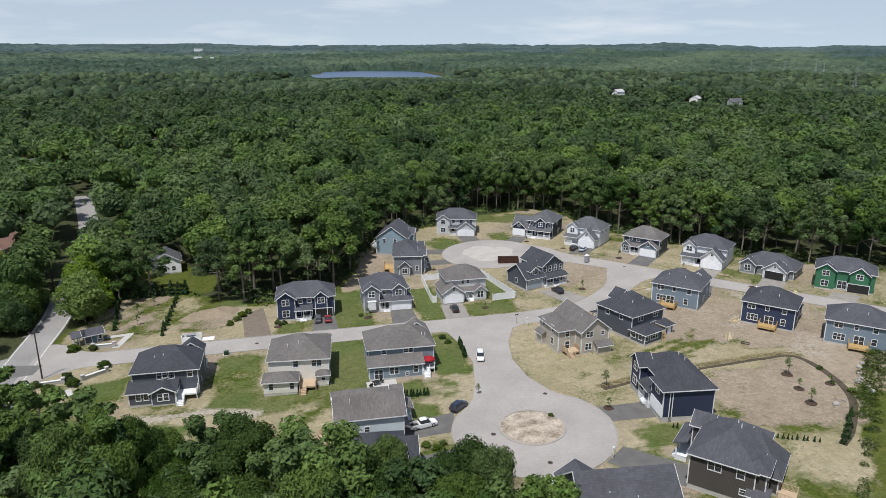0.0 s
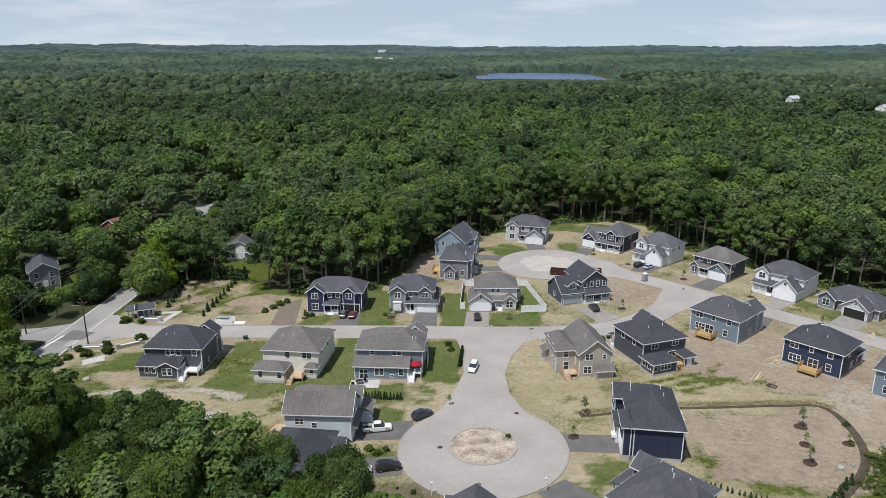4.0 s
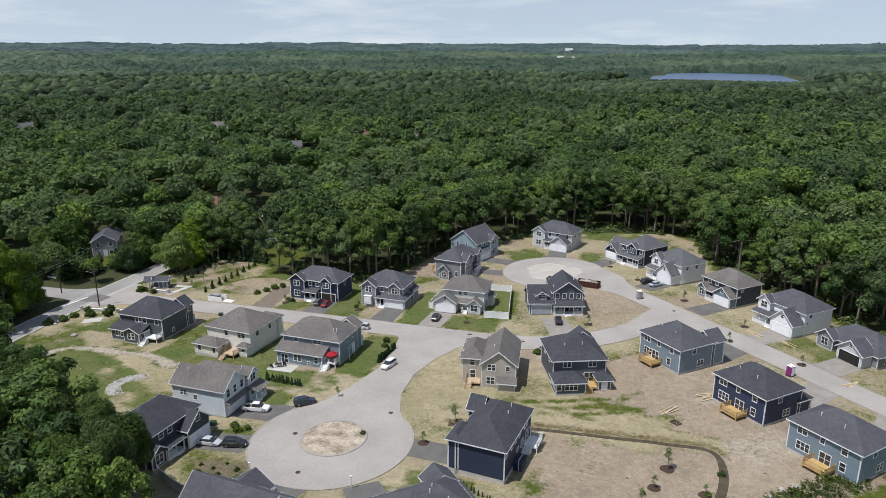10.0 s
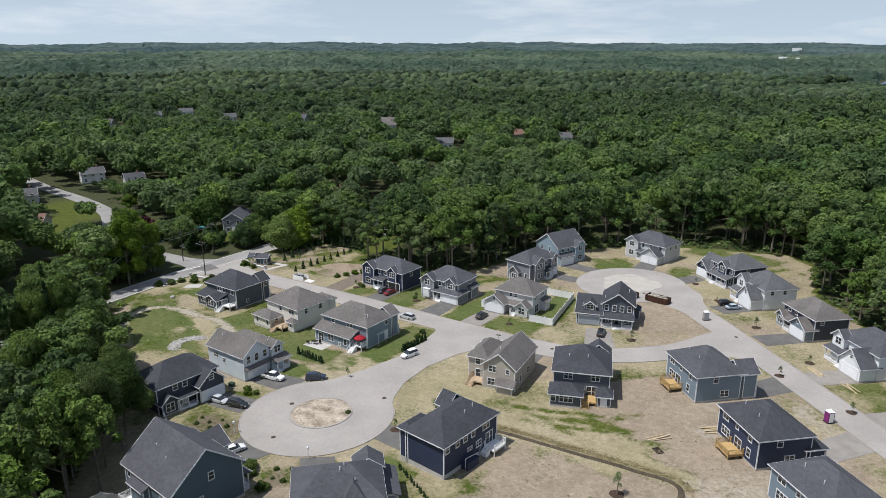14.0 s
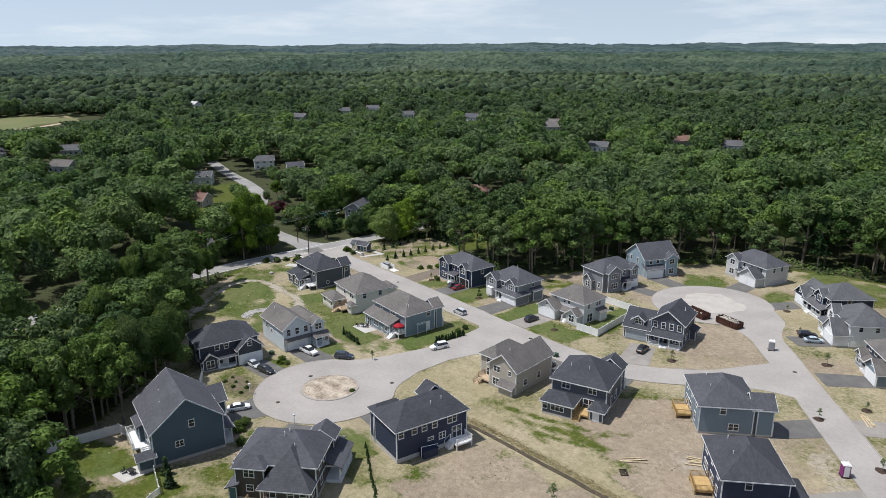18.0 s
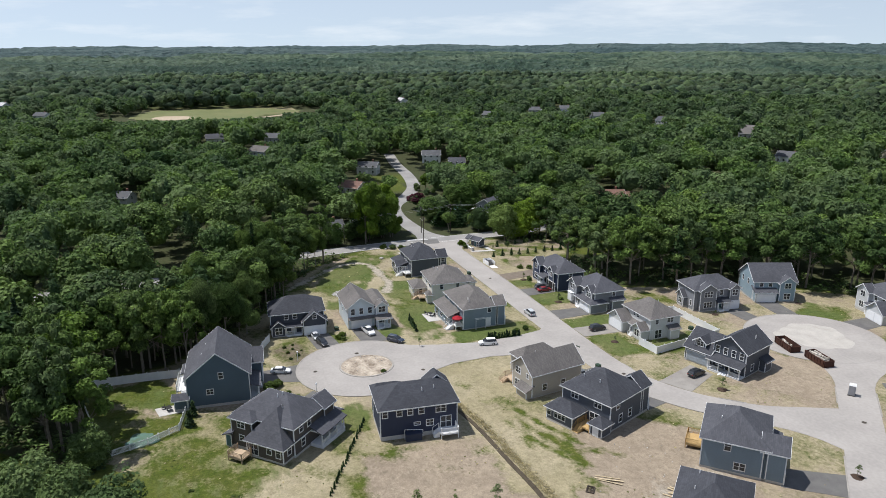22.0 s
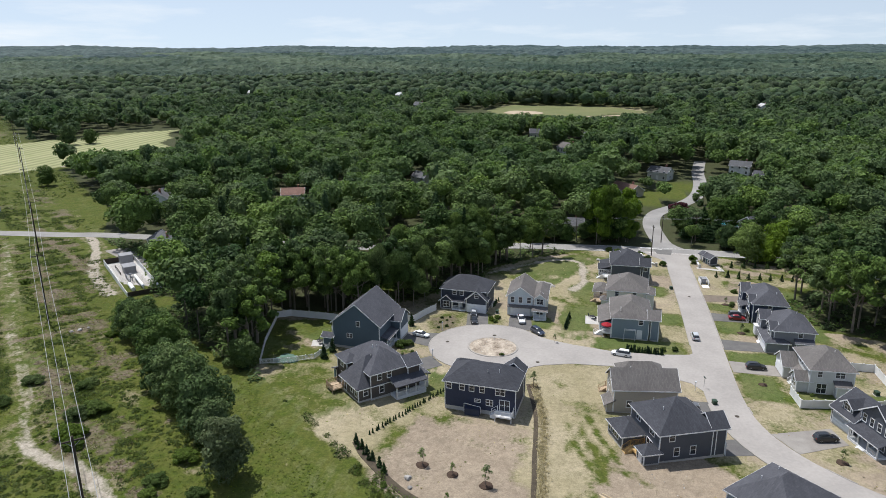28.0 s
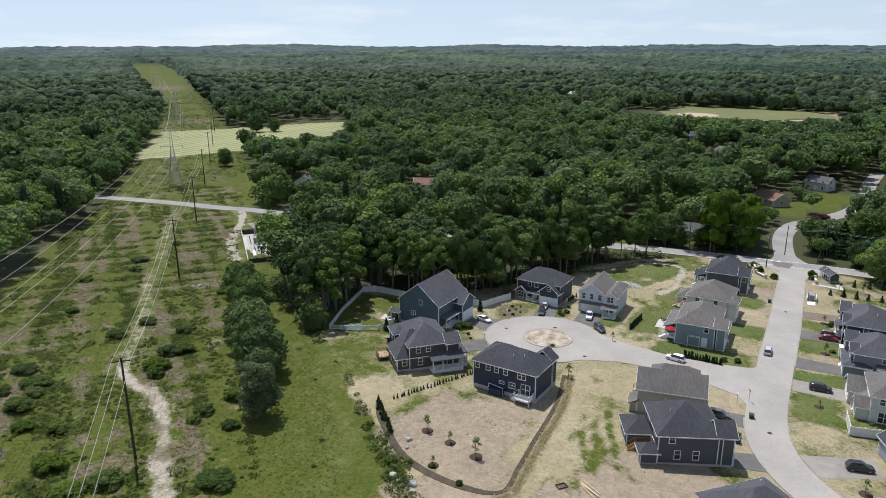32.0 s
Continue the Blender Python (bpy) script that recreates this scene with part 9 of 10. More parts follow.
for x, y, th_, w_, rf_ in FAR_HOMES:
    neighbour("pale distant house showing between treetops", x, y, th_, 12, 9, w_, rf_, 6.6)
for x, y, z, w in ((-361, 2978, 32, 44), (-281, 2282, 15, 30), (-190, 2091, 12, 24), (-236, 2245, 14, 14)):
    w *= 0.7
    h = thing("building", "white distant building on a wooded hill", "building", x, y, z - 6, 10, "distant buildings")
    block(h, -w / 2, w / 2, -7, 7, 10, "gx", 0.3, "w_whitew", "r_white")
e = thing("swimming_pool", "turquoise swimming pool with white surround", "pool", -107, 178.5, g1(-107, 178.5), 40)
part("surround", ring_mesh("surround", 9, 5, 1.2, .12, "white"), None, e).matrix_basis = pose(0, -2.5, .1, -90, 0, 0)
part("water", boxes((-4.5, 4.5, -2.5, 2.5, -.4, .06)), M["pool"], e)
h = thing("shed", "white garden shed by the pool", "shed", -113.5, 181.5, g1(-113, 181), 30)
block(h, -2, 2, -1.5, 1.5, 2.3, "gx", 0.5, "w_whitew", "r_white")

# ---- fenced pumping yard beside the corridor ----
yd = thing("pumping_yard", "fenced grey yard with white pipes and cabinets", "yard", 8.2, -13.0, g1(8.2, -13), 46)
part("slab", boxes((-19, 19, -4.6, 4.6, -.3, .12)), M["concrete"], yd)
part("pad", boxes((-16, 17, -3.2, 3.2, .12, .18)), M["stone"], yd)
for a, b, c, d in ((-19, 19, -4.62, -4.5), (-19, 8, 4.5, 4.62), (12, 19, 4.5, 4.62), (-19.06, -18.94, -4.5, 4.5), (18.94, 19.06, -4.5, 4.5)):
    part("fence_panel", boxes((a, b, c, d, .1, 1.8)), M["white"] if b - a > 1 else M["pole"], yd)
part("cabinet", boxes((-18, -14.4, -.2, 3.6, .1, 3.2), (-18.1, -14.3, -.3, 3.7, 3.2, 3.35)), M["grey_plastic"], yd)
part("cabinet", boxes((-8.4, -4.2, -1.0, 2.4, .2, 2.2), (-8.6, -4.0, -1.2, 2.6, 2.2, 2.4)), M["grey_plastic"], yd)
part("box", boxes((-11.4, -9.6, -.6, 1.6, .2, 1.2)), M["white"], yd)
part("pipe", bars([((2, .8, .2), (2, .8, 1.2), .26), ((2, .8, 1.2), (13.5, .8, 1.2), .42), ((13.5, .8, 1.2), (13.5, .8, .2), .26)], 12), M["white"], yd)
part("pipe", bars([((0, -1.4, .2), (0, -1.4, 1.5), .18), ((0, -1.4, 1.5), (6.5, -1.4, 1.5), .18), ((6.5, -1.4, 1.5), (6.5, -1.4, .2), .18)], 8), M["grey_plastic"], yd)
part("pipe", bars([((-13, -2.2, .9), (-4, -2.2, .9), .12), ((-13, -2.2, .2), (-13, -2.2, .9), .12), ((-4, -2.2, .2), (-4, -2.2, .9), .12)], 8), M["pole"], yd)
for x_ in (1.2, 4.4):
    part("valve", bars([((x_, -.4, .2), (x_, -.4, 1.6), .14), ((x_, -.75, 1.6), (x_, -.05, 1.6), .34)], 10), M["grey_plastic"], yd)
part("tank", bars([((8, -2.0, .8), (14, -2.0, .8), .6)], 14), M["white"], yd)
part("gate", boxes((8.2, 11.8, 4.5, 4.6, .1, 1.8)), M["steel"], yd)
driveway((-6, -12), (-1, -16), (-18, -42), (-24, -38), m="drive_pale", label="gravel access to the yard")

# ---- single trees ----
def tree(x, y, i, s, label="leafy broadleaf tree with a full crown", group="", sz=None):
    return plant("deciduous_tree", BROAD[i % 7], label, x, y, s, i * 1.7 + x, group, sz=sz)


SOUTH = [(-4, 80), (3, 77.5), (9, 79.5), (14, 77.5), (18, 74.5), (20.5, 70), (21, 64.5), (16, 71), (9, 72), (-10, 86), (-16, 88), (-22, 91), (-1, 70), (3, 64), (14, 65), (-9, 76), (-29, 90), (-36, 95), (-17, 79), (-25, 82), (-42, 101),
         (-13, 91), (-19, 84), (-32, 86), (-6, 84), (11, 74), (16, 68), (6, 70), (18, 59), (22, 57), (-24, 88), (-39, 97), (-45, 105), (-33, 92)]
for i, (x, y) in enumerate(SOUTH):
    tree(x, y, i, 0.60 + 0.10 * math.sin(i * 2.3), "tall leafy maple on the wooded bank", "maples on the bank", sz=0.84 + 0.16 * math.sin(i * 1.7))
ROW = [make_round_tree(71 + i, h, w, 5200, 0.24) for i, (h, w) in enumerate([(11, 4.6), (12, 4.9), (10, 4.7)])]
for i, (x, y, s) in enumerate([(50.2, 17.8, .9), (53.8, 23.5, 1.0), (58.0, 29.0, 1.0), (62.0, 33.5, 1.05), (47, 13.5, .7), (73.0, 41.0, 1.0), (76.5, 46.0, 1.1), (80.5, 51.2, 1.0), (85.5, 57.2, 1.1), (68.5, 37.2, .6), (90.6, 61.2, .75), (60.5, 51.2, .72), (-118, -150, 1.0), (-252, -246, 1.3), (-262, -236, 1.1)]):
    plant("deciduous_tree", ROW[i % 3], "rounded dense tree in the row beside the mown strip", x, y, s, i * 1.9, "row of trees")
WILLOW = make_round_tree(83, 11.5, 4.0, 5200, 0.22, "willow")
plant("willow_tree", WILLOW, "grey-green willow at the end of the tree row", 99.2, 68.2, 1.0, 0.6)
PALE = [make_round_tree(86 + i, 11.5, 4.8, 5200, 0.24, "leaf_bright") for i in range(2)]
for i, (x, y, s) in enumerate([(-54.8, 176.5, 1.2), (-56.8, 186.5, 1.25), (-53.2, 181.8, .8)]):
    plant("deciduous_tree", PALE[i % 2], "pale green rounded tree beside the road", x, y, s, i * 1.3, "pale roadside trees")
for i, (x, y, s) in enumerate([(-58.2, 206, 1.0), (-57.4, 212.5, 1.1), (-58.8, 219, 1.15), (-53.5, 199, .9), (-71.5, 134, .8), (-73, 127, 1.0), (-68.5, 110, .8), (-82, 134, 1.0), (-67, 103, .9), (-75, 112, .72), (-70, 103, .8), (-72, 122, .5), (-69, 128, .4), (-66, 116, .45), (-150, 172, .3), (-92, 134, .8), (-98, 131, .85), (-86, 129, .8), (-105, 136, .8)]):
    plant("deciduous_tree", ROW[i % 3], "street tree with a broad green crown", x, y, s * 1.3, i * 1.3, "street trees")
SPRUCE = make_conifer(77, 11, 4.6, 2600, 0.34, low=0.03)
for i, (x, y, s) in enumerate([(-79, 167, .9), (-86, 171, 1.0), (-76, 175, .8), (-92, 163, 1.0), (-98, 168, 1.1), (-82, 161, .9), (-101, 160, .8)]):
    plant("spruce_tree", SPRUCE, "dark dense spruce beside the junction", x, y, s * 1.2, i, "spruces at the junction", sz=s * .72)
for i, (x, y, s) in enumerate([(-104, 174, .9), (-100, 180, 1.0), (-71, 180, .9), (-72, 189, .9), (-78, 194, 1.0), (-89, 160, .6), (-69, 172, .7)]):
    plant("deciduous_tree", ROW[i % 3], "dark leafy tree in the garden at the junction", x, y, s * 1.2, i * 2.3, "garden trees at the junction")
BRIGHT = [make_broadleaf(95 + i, 20, 8.5, 6500, 0.27, "leaf_bright", low=0.22, count=18, core=0.8) for i in range(2)]
for i, (x, y, s, z_) in enumerate([(-65.5, 126.5, .74, 1.08), (-72, 131, .70, 1.1), (-79.5, 137.5, .68, .98), (-70.5, 138, .55, .8)]):
    plant("deciduous_tree", BRIGHT[i % 2], "tall bright green tree at the junction of the roads", x, y, s, i * 1.7, "tall junction trees", sz=z_)
for i, (x, y, s) in enumerate([(-151, 181.5, .62), (-143.5, 174.5, .52), (-158, 189, .62), (-150, 190, .6), (-140, 183, .55)]):
    tree(x, y, i * 3 + 2, s, "dark rounded tree at the bend of the side street", "trees at the bend", sz=s * .95)
PLUM = make_broadleaf(91, 9, 6.5, 700, 0.4, "purple")
plant("plum_tree", PLUM, "dark purple-leaved tree by the side street", -112, 160.5, .8, 1)

# ---- planted shrubs and young trees ----
THUJA = make_conifer(51, 1.6, 0.5, 130, 0.16, low=0.02)
CONE = make_conifer(52, 2.6, 1.0, 200, 0.24, low=0.02)
YOUNG = make_broadleaf(53, 4.2, 0.95, 620, 0.085, "leaf_young", low=0.34, core=0)
BUSH = [make_broadleaf(60 + i, 1.7, 2.0, 1500, 0.12, "leaf_bush", low=0.12, count=13, core=0.78) for i in range(3)]


def along_line(a, b, k):
    return [(a[0] + (b[0] - a[0]) * i / (k - 1), a[1] + (b[1] - a[1]) * i / (k - 1)) for i in range(k)]


rp = random.Random(9)
for a, b, k, s, src, lab, grp in [((60.8, 96.6), (81.5, 86.6), 30, .6, THUJA, "small upright cypress in a planted row", "cypress row between lots"), ((13.4, 119.4), (21.4, 118.8), 14, 1.0, THUJA, "small upright cypress in a hedge row", "cypress hedge"),
                                  ((32.5, 133.2), (32.9, 141.2), 17, 1.1, THUJA, "dark upright hedge plant at the lawn's edge", "side hedge"), ((-34.4, 163.5), (-34.8, 189), 9, .85, CONE, "young spruce in a planted row", "young spruces"),
                                  ((-46.5, 170), (-49.6, 189), 6, .9, CONE, "young spruce at the edge of the lot", "young spruces"), ((-49, 193), (-33, 193), 9, 1.5, CONE, "young spruce before the woods", "young spruces"),
                                  ((85.0, 85.2), (92.6, 92.6), 6, .7, CONE, "dark upright conifer in a planted bed", "bed conifers"), ((86.8, 86.1), (89.5, 88.8), 3, .45, CONE, "small conifer in a planted bed", "bed conifers"),
                                  ((4.4, 99.5), (9.4, 99.0), 6, .8, THUJA, "small upright cypress beside a fence", "cypress hedge")]:
    for x, y in along_line(a, b, k):
        plant("shrub", src, lab, x + rp.uniform(-.15, .15), y + rp.uniform(-.15, .15), s * rp.uniform(.85, 1.15), rp.uniform(0, 6), grp, "shrub")
for x, y, s, ring in [(92.5, 109.2, 1.0, 1), (90.7, 103.4, .6, 1), (89.1, 98.0, .85, 1), (98.0, 104.0, .5, 1), (55.8, 113.6, .9, 1), (52.8, 105.5, .6, 1), (73.0, 166.7, .7, 1), (94.9, 190.3, .75, 1), (108.6, 176.3, .5, 1), (14.4, 161.7, .7, 1), (44.2, 160.4, .4, 1), (-7.4, 161.6, .6, 1),
                      (73.4, 215.7, .5, 1), (82.2, 204.6, .3, 1), (38.2, 221.4, .3, 1), (37.4, 194.8, .3, 1), (104.6, 166.0, .6, 1), (118.4, 157.6, .6, 1), (31.0, 116.6, .6, 0), (-41, 166, .6, 0), (-41.5, 172, .8, 0), (-43, 180, .8, 0), (-40, 185, .8, 0)]:
    plant("young_tree", YOUNG, "slender young tree in a ring of dark mulch" if ring else "slender young tree in the planted lot", x, y, s, x, "young trees")
    if ring:
        disc("mulch_ring", x, y, 0.72 + .38 * s, M["mulch"], "ring of dark mulch on the ground", 0.03, ragged=.12, n_=22, category="mulch", dome=.06, kind="")
bl = [(-49.8, 143.7, .8), (-43.8, 148, .8), (-54.9, 141.3, .7), (-55.1, 136.8, .7), (-47.7, 140.6, .8), (-52, 139, .8), (-19, 166, .6), (-17.6, 168.4, .6), (-16.4, 171, .7), (-52.6, 158.6, .9), (-48.4, 158.6, .6), (-56, 134, .8), (-57.4, 131, .8), (40.6, 83.2, .7), (41.8, 81.6, .9), (46.8, 80.2, .7),
      (61.5, 150.0, .0), (64.4, 147.0, .6), (30.4, 141.5, .5), (29.6, 144.2, .5), (47.4, 169.0, .3), (19.6, 99.8, .5), (21, 101, .4), (18, 101.2, .5), (-6, 163.0, .5), (-7.6, 163.4, .5), (41.6, 105.2, .35), (96.0, 93.4, .4), (99.4, 100.0, .45), (98.4, 104, .35), (100.6, 110, .4), (-15.2, 173, .6), (12.8, 163.2, .4)]
for i, (x, y, s) in enumerate(bl):
    if s:
        plant("bush", BUSH[i % 3], "rounded green garden bush", x, y, s, i, "garden bushes", "bush")
for i, (x, y, s) in enumerate([(21, 87, .5), (22.6, 88.6, .35), (24.4, 87.4, .45), (26.6, 89.4, .5), (24, 90.4, .3), (28, 87.6, .4), (20, 89, .35), (44.6, 85, .5), (46.6, 86.6, .4), (48, 83.4, .55), (46, 83, .35)]):
    plant("bush", BUSH[i % 3], "small garden plant in a new bed", x, y, s * .6, i * 2.0, "bed plants", "bush")
# bushes of the power line corridor
cb = [(106, 58.8, 1.3), (118.2, 75.7, 1.6), (104.4, 66.2, 1.2), (102.7, 58.1, 1.1), (96.2, 59.1, 1.4), (85.2, 33.6, 1.5), (87.6, 31.8, 1.4), (77.2, 25.1, 1.1), (93.7, 35.3, 1.5), (96.5, 38.2, 1.3), (86.8, 13.4, 1.2), (80.9, -10.1, 1.3), (62, -31.3, 1.4), (113.5, 23.4, 1.6), (110.5, 20.2, 1.5),
      (74.8, 24.9, 1.2), (77.2, 12.9, 1.2), (51.1, 12.2, 1.0), (47.9, -26.7, 1.2), (118.3, 26.2, 1.5), (127.6, 49.5, 1.6), (126, 61, 1.5), (120, 40, 1.4), (40, -34, 1.4), (20, -40, 1.3), (108, 12, 1.4), (122, 34, 1.5), (130, 58, 1.4), (116, 17, 1.3)]
for i, (x, y, s) in enumerate(cb):
    if s:
        plant("bush", BUSH[i % 3], "wild dark green bush in the corridor grass", x, y, s * (0.7 + 0.5 * abs(math.sin(i * 1.7))), i * 2.1, "corridor bushes", "bush", sz=s * (0.42 + 0.3 * abs(math.sin(i * 2.9))))


def brush(name, label, xs, ys, sizes, material, k=16, squash=.6, leaf=1.0):
    V, F, T, base = [], [], [], 0
    for x, y, s in zip(xs, ys, sizes):
        d = rng.normal(0, 1, (k, 3)); d /= np.linalg.norm(d, axis=1)[:, None]; d[:, 2] = np.abs(d[:, 2])
        c = d * s * np.array([1, 1, squash]) * rng.uniform(.5, 1, (k, 1)) + np.array([x, y, g1(x, y)])
        v, f = leaf_tris(c, d * 0.6 + np.array([0, 0, .9]), rng.uniform(.2, .46, k) * (0.45 + s * .35) * leaf, rng, 0.35)
        V.append(v); F.append(f + base); base += len(v); T.append(np.full(len(v), rng.uniform()))
    me = mesh_of(name, np.vstack(V), np.vstack(F), M[material])
    at_ = me.attributes.new("tint", "FLOAT", "POINT"); at_.data.foreach_set("value", np.concatenate(T).astype(np.float32))
    return solo(name, me, label, "brush", kind="stuff")


BX, BY = scatter(1.2, -70, 170, -130, 130, rng)
bac, bal = corridor(BX, BY)
okb = inside(BX, BY, CORR) & ~inside(BX, BY, CLEAR) & ((bac < 19) | (bac > 38) | (rng.uniform(0, 1, len(BX)) < .06)) & (wob(BX, BY, 0.13, 3.0) + 0.5 * wob(BX, BY, 0.41, 1.0) + rng.normal(0, .16, len(BX)) > np.where(bac < 12, -0.30, -0.08)) & (dead_patch(BX, BY) < 0.22) & (bal < 175)
TRK = TRACK
okb &= line_dist(BX, BY, TRK) > 2.2
okb &= (line_dist(BX, BY, CROSS) > 6) & (road_gap(BX, BY) > 2) & ~((np.abs((BX - 11.8) * .72 - (BY + 8) * -.69) < 16) & (np.abs((BX - 11.8) * -.69 + (BY + 8) * .72) < 8))
BX, BY = BX[okb], BY[okb]
brush("brush", "low green brush and weeds in the corridor", BX, BY, np.minimum(rng.uniform(.35, .9, len(BX)) + .9 * np.clip(wob(BX, BY, 0.23, 1.0), 0, 1), 1.7), "leaf_brush", 52, .6, .58)
HX, HY = scatter(0.95, -10, 150, -40, 110, rng)
hac, hal = corridor(HX, HY)
okh = inside(HX, HY, CORR) & ~inside(HX, HY, CLEAR) & (hac > -45) & (hac < 33) & (line_dist(HX, HY, TRK) > 1.3) & (road_gap(HX, HY) > 2) & (rng.uniform(0, 1, len(HX)) < .8)
M["meadow"] = leafy("meadow_grass", (0.082, 0.110, 0.016), (0.150, 0.176, 0.032), trans=0.35)
brush("meadow_grass", "tufts of tall yellow-green meadow grass", HX[okh], HY[okh], rng.uniform(.15, .5, okh.sum()), "meadow", 9, .9, .5)
M["dead"] = leafy("dead_brush", (0.19, 0.150, 0.105), (0.29, 0.235, 0.170), trans=0.4)
DX2, DY2 = scatter(1.5, -40, 170, -90, 120, rng)
okd = (road_gap(DX2, DY2) > 2) & inside(DX2, DY2, CORR) & ~inside(DX2, DY2, CLEAR) & (dead_patch(DX2, DY2) + rng.normal(0, .12, len(DX2)) > 0.28) & (corridor(DX2, DY2)[0] < 15) & (line_dist(DX2, DY2, TRK) > 2)
brush("dead_brush", "patches of grey-brown dead brush", DX2[okd], DY2[okd], rng.uniform(.35, .8, okd.sum()), "dead", 30, .3, .5)
EX, EY = scatter(1.9, 84, 150, 70, 140, rng)
oke = (road_gap(EX, EY) > 2.5) & ~inside(EX, EY, [(-300, 60), (86, 82), (98.5, 97), (103, 104), (118, 117), (132, 122), (160, 138), (160, 300), (-300, 300)]) & (np.abs(EX - EY - 0.5) < 5) & inside(EX, EY, CORR)
brush("thicket", "green thicket along the lot's edge", EX[oke], EY[oke], rng.uniform(.8, 1.9, oke.sum()), "leaf_brush", 80, .9, .6)
UX, UY = scatter(3.2, -60, 190, 60, 275, rng)
egu = edge_gap(UX, UY, CLEAR)
oku = wooded(UX, UY) & (egu < 15) & (road_gap(UX, UY) > 3.5) & (UX - UY < 40) & (rng.uniform(0, 1, len(UX)) < .85) & (UY > 60)
brush("undergrowth", "bright undergrowth at the foot of the woods", UX[oku], UY[oku], rng.uniform(.7, 2.6, oku.sum()), "leaf_mass", 40, 1.1)
CX2, CY2 = scatter(5.0, -1100, -30, -1400, -120, rng)
okc = inside(CX2, CY2, CORR) & ~inside(CX2, CY2, FIELD) & (line_dist(CX2, CY2, FIELD_RD) > 6) & (line_dist(CX2, CY2, CROSS) > 6) & (wob(CX2, CY2, 0.05, 2.0) + rng.normal(0, .3, len(CX2)) > -0.35)
brush("brush", "scattered brush along the distant corridor", CX2[okc], CY2[okc], rng.uniform(1.2, 3.2, okc.sum()), "leaf_brush", 20)
WE = bez([(62, 52), (54, 40), (32, 12), (25, 6), (-4, -14), (-34, -55)])
VX, VY = scatter(2.6, -45, 75, -70, 62, rng)
okv = wooded(VX, VY) & (line_dist(VX, VY, WE) < 8) & (road_gap(VX, VY) > 3.5)
brush("undergrowth", "dense green undergrowth where the woods meet the corridor", VX[okv], VY[okv], rng.uniform(1.0, 2.8, okv.sum()), "leaf_mass", 44, 1.1)
disc("netting", 54.3, 58.4, 2.6, M["netting"], "blue-green garden netting spread over the lawn", 0.05, ragged=0.25, n_=40, category="netting", kind="")
for x, y in ((51.9, 66.4), (48.0, 67.0), (28.0, 80.6)):
    plant("shrub", CONE, "dark cone-shaped conifer beside a fence", x, y, 1.25, x, "fence conifers", "shrub")
# dry grass and dark bed along the lot boundary
M["ditch"] = mat("ditch_earth", (0.050, 0.040, 0.027), (0.095, 0.076, 0.052), rough=0.95, scale=0.9, fine=5, bump=0.5)
BED = bez([(55, 112.4), (68, 115), (83, 116), (92, 116.6), (99.6, 116.4), (100.8, 108), (97.8, 98.2), (89.6, 88.8), (84.6, 85.0)], 1.0)
ribbon("planting_bed", BED, np.interp(np.arange(len(BED)), [0, 44, 50, len(BED)], [0.75, 0.8, 1.4, 1.3]), M["ditch"], "dark earth bed along the lot boundary", 0.03, "bed", kind="")
M["straw"] = leafy("dry_grass", (0.27, 0.23, 0.12), (0.40, 0.345, 0.20), trans=0.25)
gl = offset_line(BED[:46], 1.3)
gxs = np.repeat(gl[:, 0], 34) + rng.normal(0, .45, len(gl) * 34); gys = np.repeat(gl[:, 1], 34) + rng.normal(0, .45, len(gl) * 34)
brush("dry_grass", "strip of tall dry grass along the ditch", gxs, gys, rng.uniform(.15, .42, len(gxs)), "straw", 9, 1.3, .42)

# ---- stones and heaps ----
def rock(name, x, y, s, label, seed, flat=.6, m="stone"):
    bm = bmesh.new()
    bmesh.ops.create_icosphere(bm, subdivisions=2, radius=1)
    r_ = random.Random(seed)
    for v in bm.verts:
        v.co = Vector((v.co.x, v.co.y, v.co.z * flat)) * (s * r_.uniform(.8, 1.2))
    return solo(name, flush(bm, name, M[m]), label, "rock", x, y, g1(x, y) + s * flat * .4, r_.uniform(0, 360), "boulders")


for i, (x, y, s) in enumerate([(-57, 134.5, .6), (-56.4, 132.8, .7), (-55.8, 131.4, .5), (-57.6, 136, .5), (-45.5, 127.2, .7), (93.2, 96.6, .6), (95.6, 97.6, .4), (103.4, 99.6, .7), (104.2, 101.2, .5), (105.6, 104.6, .5), (104.0, 103.4, .8), (98.6, 96.4, .4), (49.5, 2, .6), (51, .8, .5), (107, 106.4, .6), (47.8, 3, .4), (109, 109, .6), (111, 110.5, .5)]):
    rock("boulder", x, y, s, "pale grey boulder lying on the ground", i)


def heap(x, y, a, b, hgt, rz, m, label, seed):
    bm = bmesh.new()
    bmesh.ops.create_grid(bm, x_segments=22, y_segments=22, size=1)
    r_ = random.Random(seed)
    for v in bm.verts:
        q = math.hypot(v.co.x, v.co.y)
        k = max(0, 1 - q ** 2) * (0.75 + .25 * math.sin(v.co.x * 5 + seed) * math.cos(v.co.y * 4))
        v.co = Vector((v.co.x * a, v.co.y * b, k * hgt * r_.uniform(.88, 1.12) - .06))
    return solo("earth_mound", flush(bm, "earth_mound", M[m]), label, "mound", x, y, g1(x, y), rz, "mounds of earth")


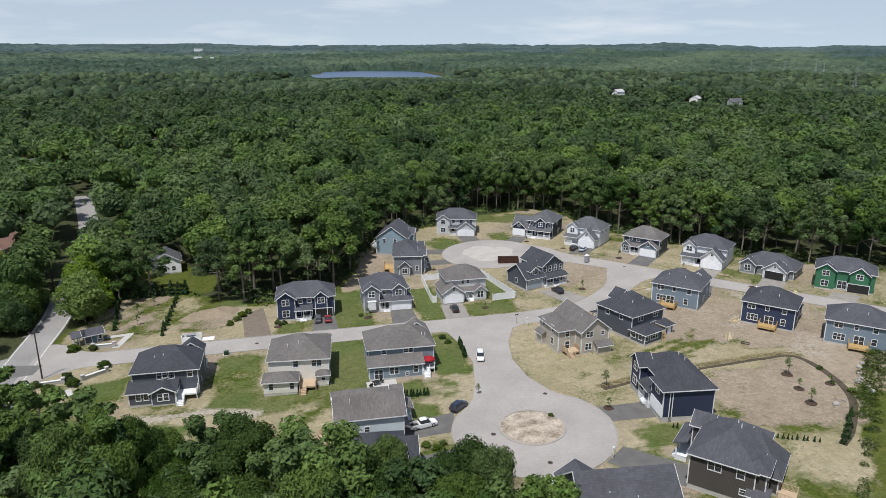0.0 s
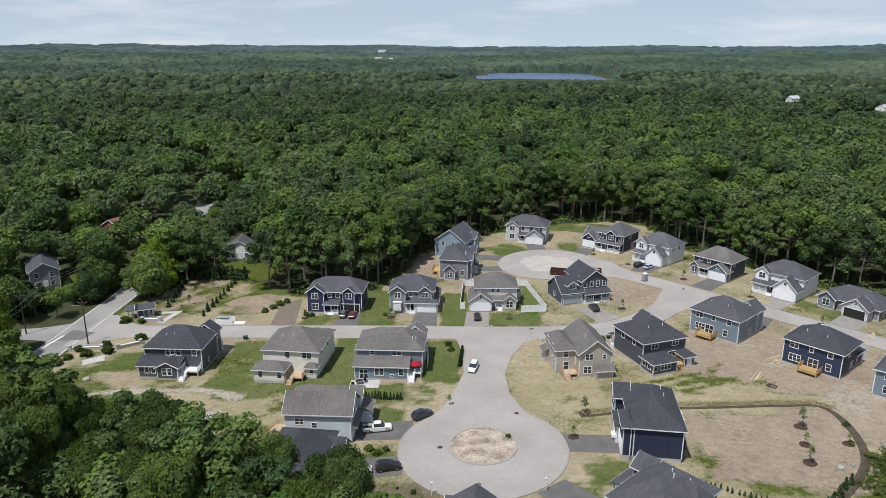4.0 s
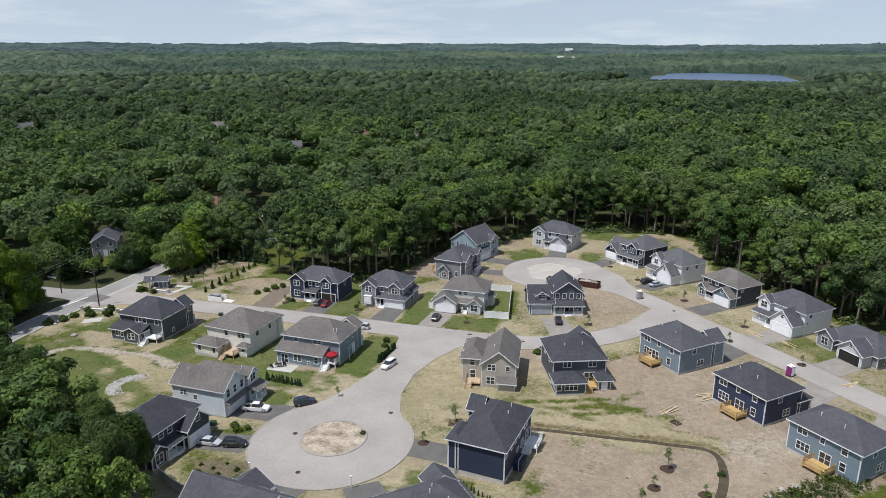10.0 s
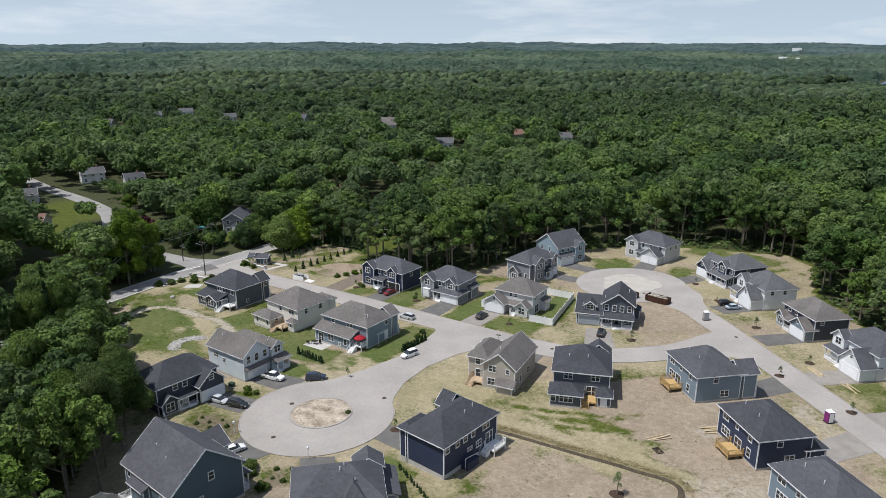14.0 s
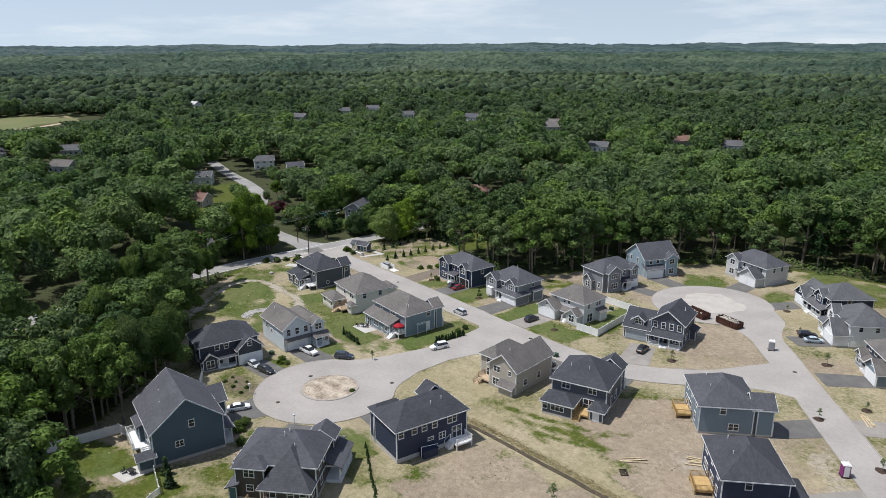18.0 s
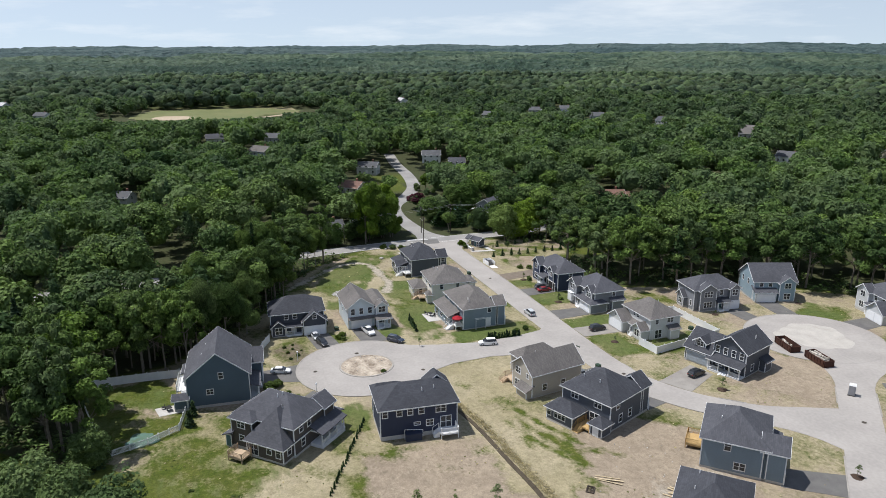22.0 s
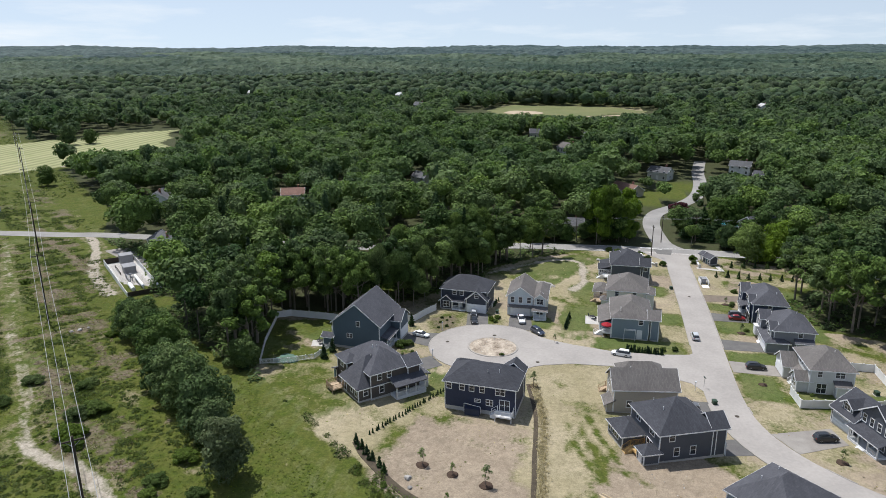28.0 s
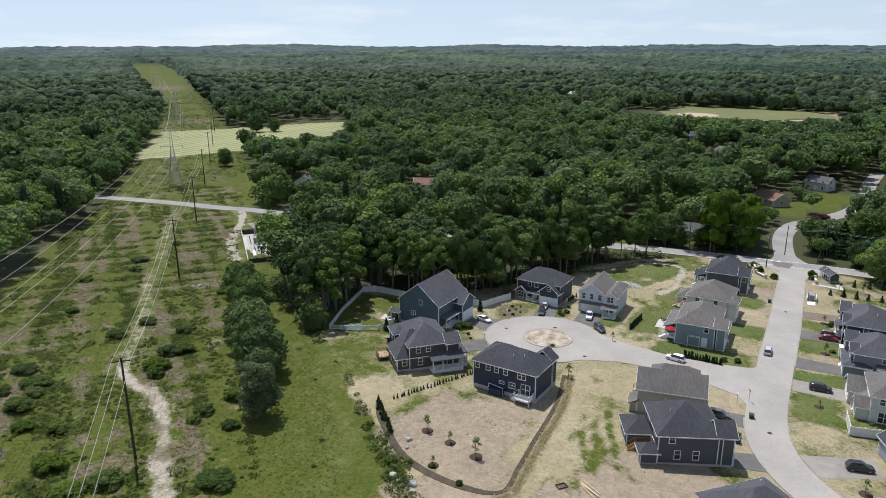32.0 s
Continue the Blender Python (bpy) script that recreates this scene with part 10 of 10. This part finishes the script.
rs = np.random.default_rng(21)
bm = bmesh.new()
for i in range(760):
    q_, a_ = math.sqrt(rs.uniform()), rs.uniform(0, 6.28)
    w_ = rs.uniform(-1, 1)
    x_, y_ = -12.6 - 3.2 * math.cos(1.5 * w_) + q_ * 1.5 * math.cos(a_), 109.4 + 3.6 * math.sin(1.5 * w_) + q_ * 1.5 * math.sin(a_)
    ret = bmesh.ops.create_icosphere(bm, subdivisions=1, radius=rs.uniform(.11, .21), matrix=Matrix.Translation((x_, y_, g1(x_, y_) + .05)))
    for v in ret["verts"]:
        v.co += Vector(rs.normal(0, .04, 3)); v.co.z = g1(x_, y_) + (v.co.z - g1(x_, y_)) * .7
solo("stone_bed", flush(bm, "stone_bed", M["pale_stone"]), "curved bed of pale rounded stones in the grass", "stones", kind="stuff")
M["tan_soil"] = mat("tan_soil", (0.30, 0.24, 0.17), (0.22, 0.175, 0.12), rough=0.95, scale=0.5, fine=6, bump=0.4)
heap(-22, 175.5, 5.0, 4.2, 1.2, 20, "tan_soil", "low sandy mound in the planted lot", 3)
heap(-27.5, 174, 4.0, 3.2, .7, 60, "tan_soil", "low sandy mound in the planted lot", 5)
heap(90, 161.8, 1.1, .6, .3, 0, "gravel", "small pale heap by the street", 6)

# ---- weeds and tufts on the bare lots ----
M["weed"] = leafy("weed_foliage", (0.115, 0.140, 0.045), (0.195, 0.205, 0.080), trans=0.5)
HOUSES = np.array([o.matrix_world.translation[:2] for o in scene.objects if o.type == "EMPTY" and o.name.split(".")[0] == "house"])


def free_ground(x, y):
    """True on open soil: off the roads and clear of the houses."""
    d = np.min(np.hypot(x[:, None] - HOUSES[None, :, 0], y[:, None] - HOUSES[None, :, 1]), axis=1)
    return (road_gap(x, y) > 0.8) & (d > 8.5) & inside(x, y, CLEAR)


GX2, GY2 = scatter(1.05, -50, 150, 50, 250, rng)
dens = 0.5 * wob(GX2, GY2, 0.19, 4.0) + 0.5 * wob(GX2, GY2, 0.47, 1.0)
ok = (dens + rng.normal(0, .35, len(GX2)) > 0.78)
GX2, GY2 = GX2[ok], GY2[ok]
ok = free_ground(GX2, GY2)
GX2, GY2 = GX2[ok], GY2[ok]
half = rng.uniform(0, 1, len(GX2)) < 0.5
brush("weeds", "scattered green weeds on the bare lots", GX2[half], GY2[half], rng.uniform(.05, .15, half.sum()), "weed", 5, .5)
brush("dry_tufts", "scattered tufts of dry grass on the bare lots", GX2[~half], GY2[~half], rng.uniform(.05, .16, (~half).sum()), "straw", 5, .6)
# stones and clods on the sandy island and round the building sites
bm = bmesh.new()
for cx_, cy_, ra, k in ((37.2, 102.6, 4.9, 46), (104, 126, 12, 50), (88, 138, 7, 24), (118, 112, 8, 20)):
    for i in range(k):
        q_, a_ = math.sqrt(rs.uniform()), rs.uniform(0, 6.28)
        x_, y_ = cx_ + ra * q_ * math.cos(a_), cy_ + ra * q_ * math.sin(a_)
        if np.min(np.hypot(HOUSES[:, 0] - x_, HOUSES[:, 1] - y_)) < 8.5 or (ra > 5 and road_gap(np.array([x_]), np.array([y_]))[0] < .5):
            continue
        ret = bmesh.ops.create_icosphere(bm, subdivisions=1, radius=rs.uniform(.04, .12), matrix=Matrix.Translation((x_, y_, g1(x_, y_) + (.33 if ra < 5 else .03))))
        for v in ret["verts"]:
            v.co += Vector(rs.normal(0, .03, 3))
solo("loose_stones", flush(bm, "loose_stones", M["pale_stone"]), "loose pale stones and clods on bare soil", "stones", kind="stuff")
# manholes and mended spots in the asphalt
for x_, y_, r_ in ((30.0, 102.0, .45), (36.5, 91.6, .42), (43.5, 113.5, .42), (60, 152.4, .42), (-12, 152.6, .42), (92.5, 181.5, .42), (64, 200, .42)):
    e = thing("manhole", "dark round manhole cover in the road", "manhole", x_, y_, g1(x_, y_) + .085, 0, "manholes")
    part("cover", bars([((0, 0, -.05), (0, 0, .02), r_)], 20), M["pole"], e)
    part("frame", bars([((0, 0, -.06), (0, 0, .008), r_ + .1)], 20), M["kerb"], e)
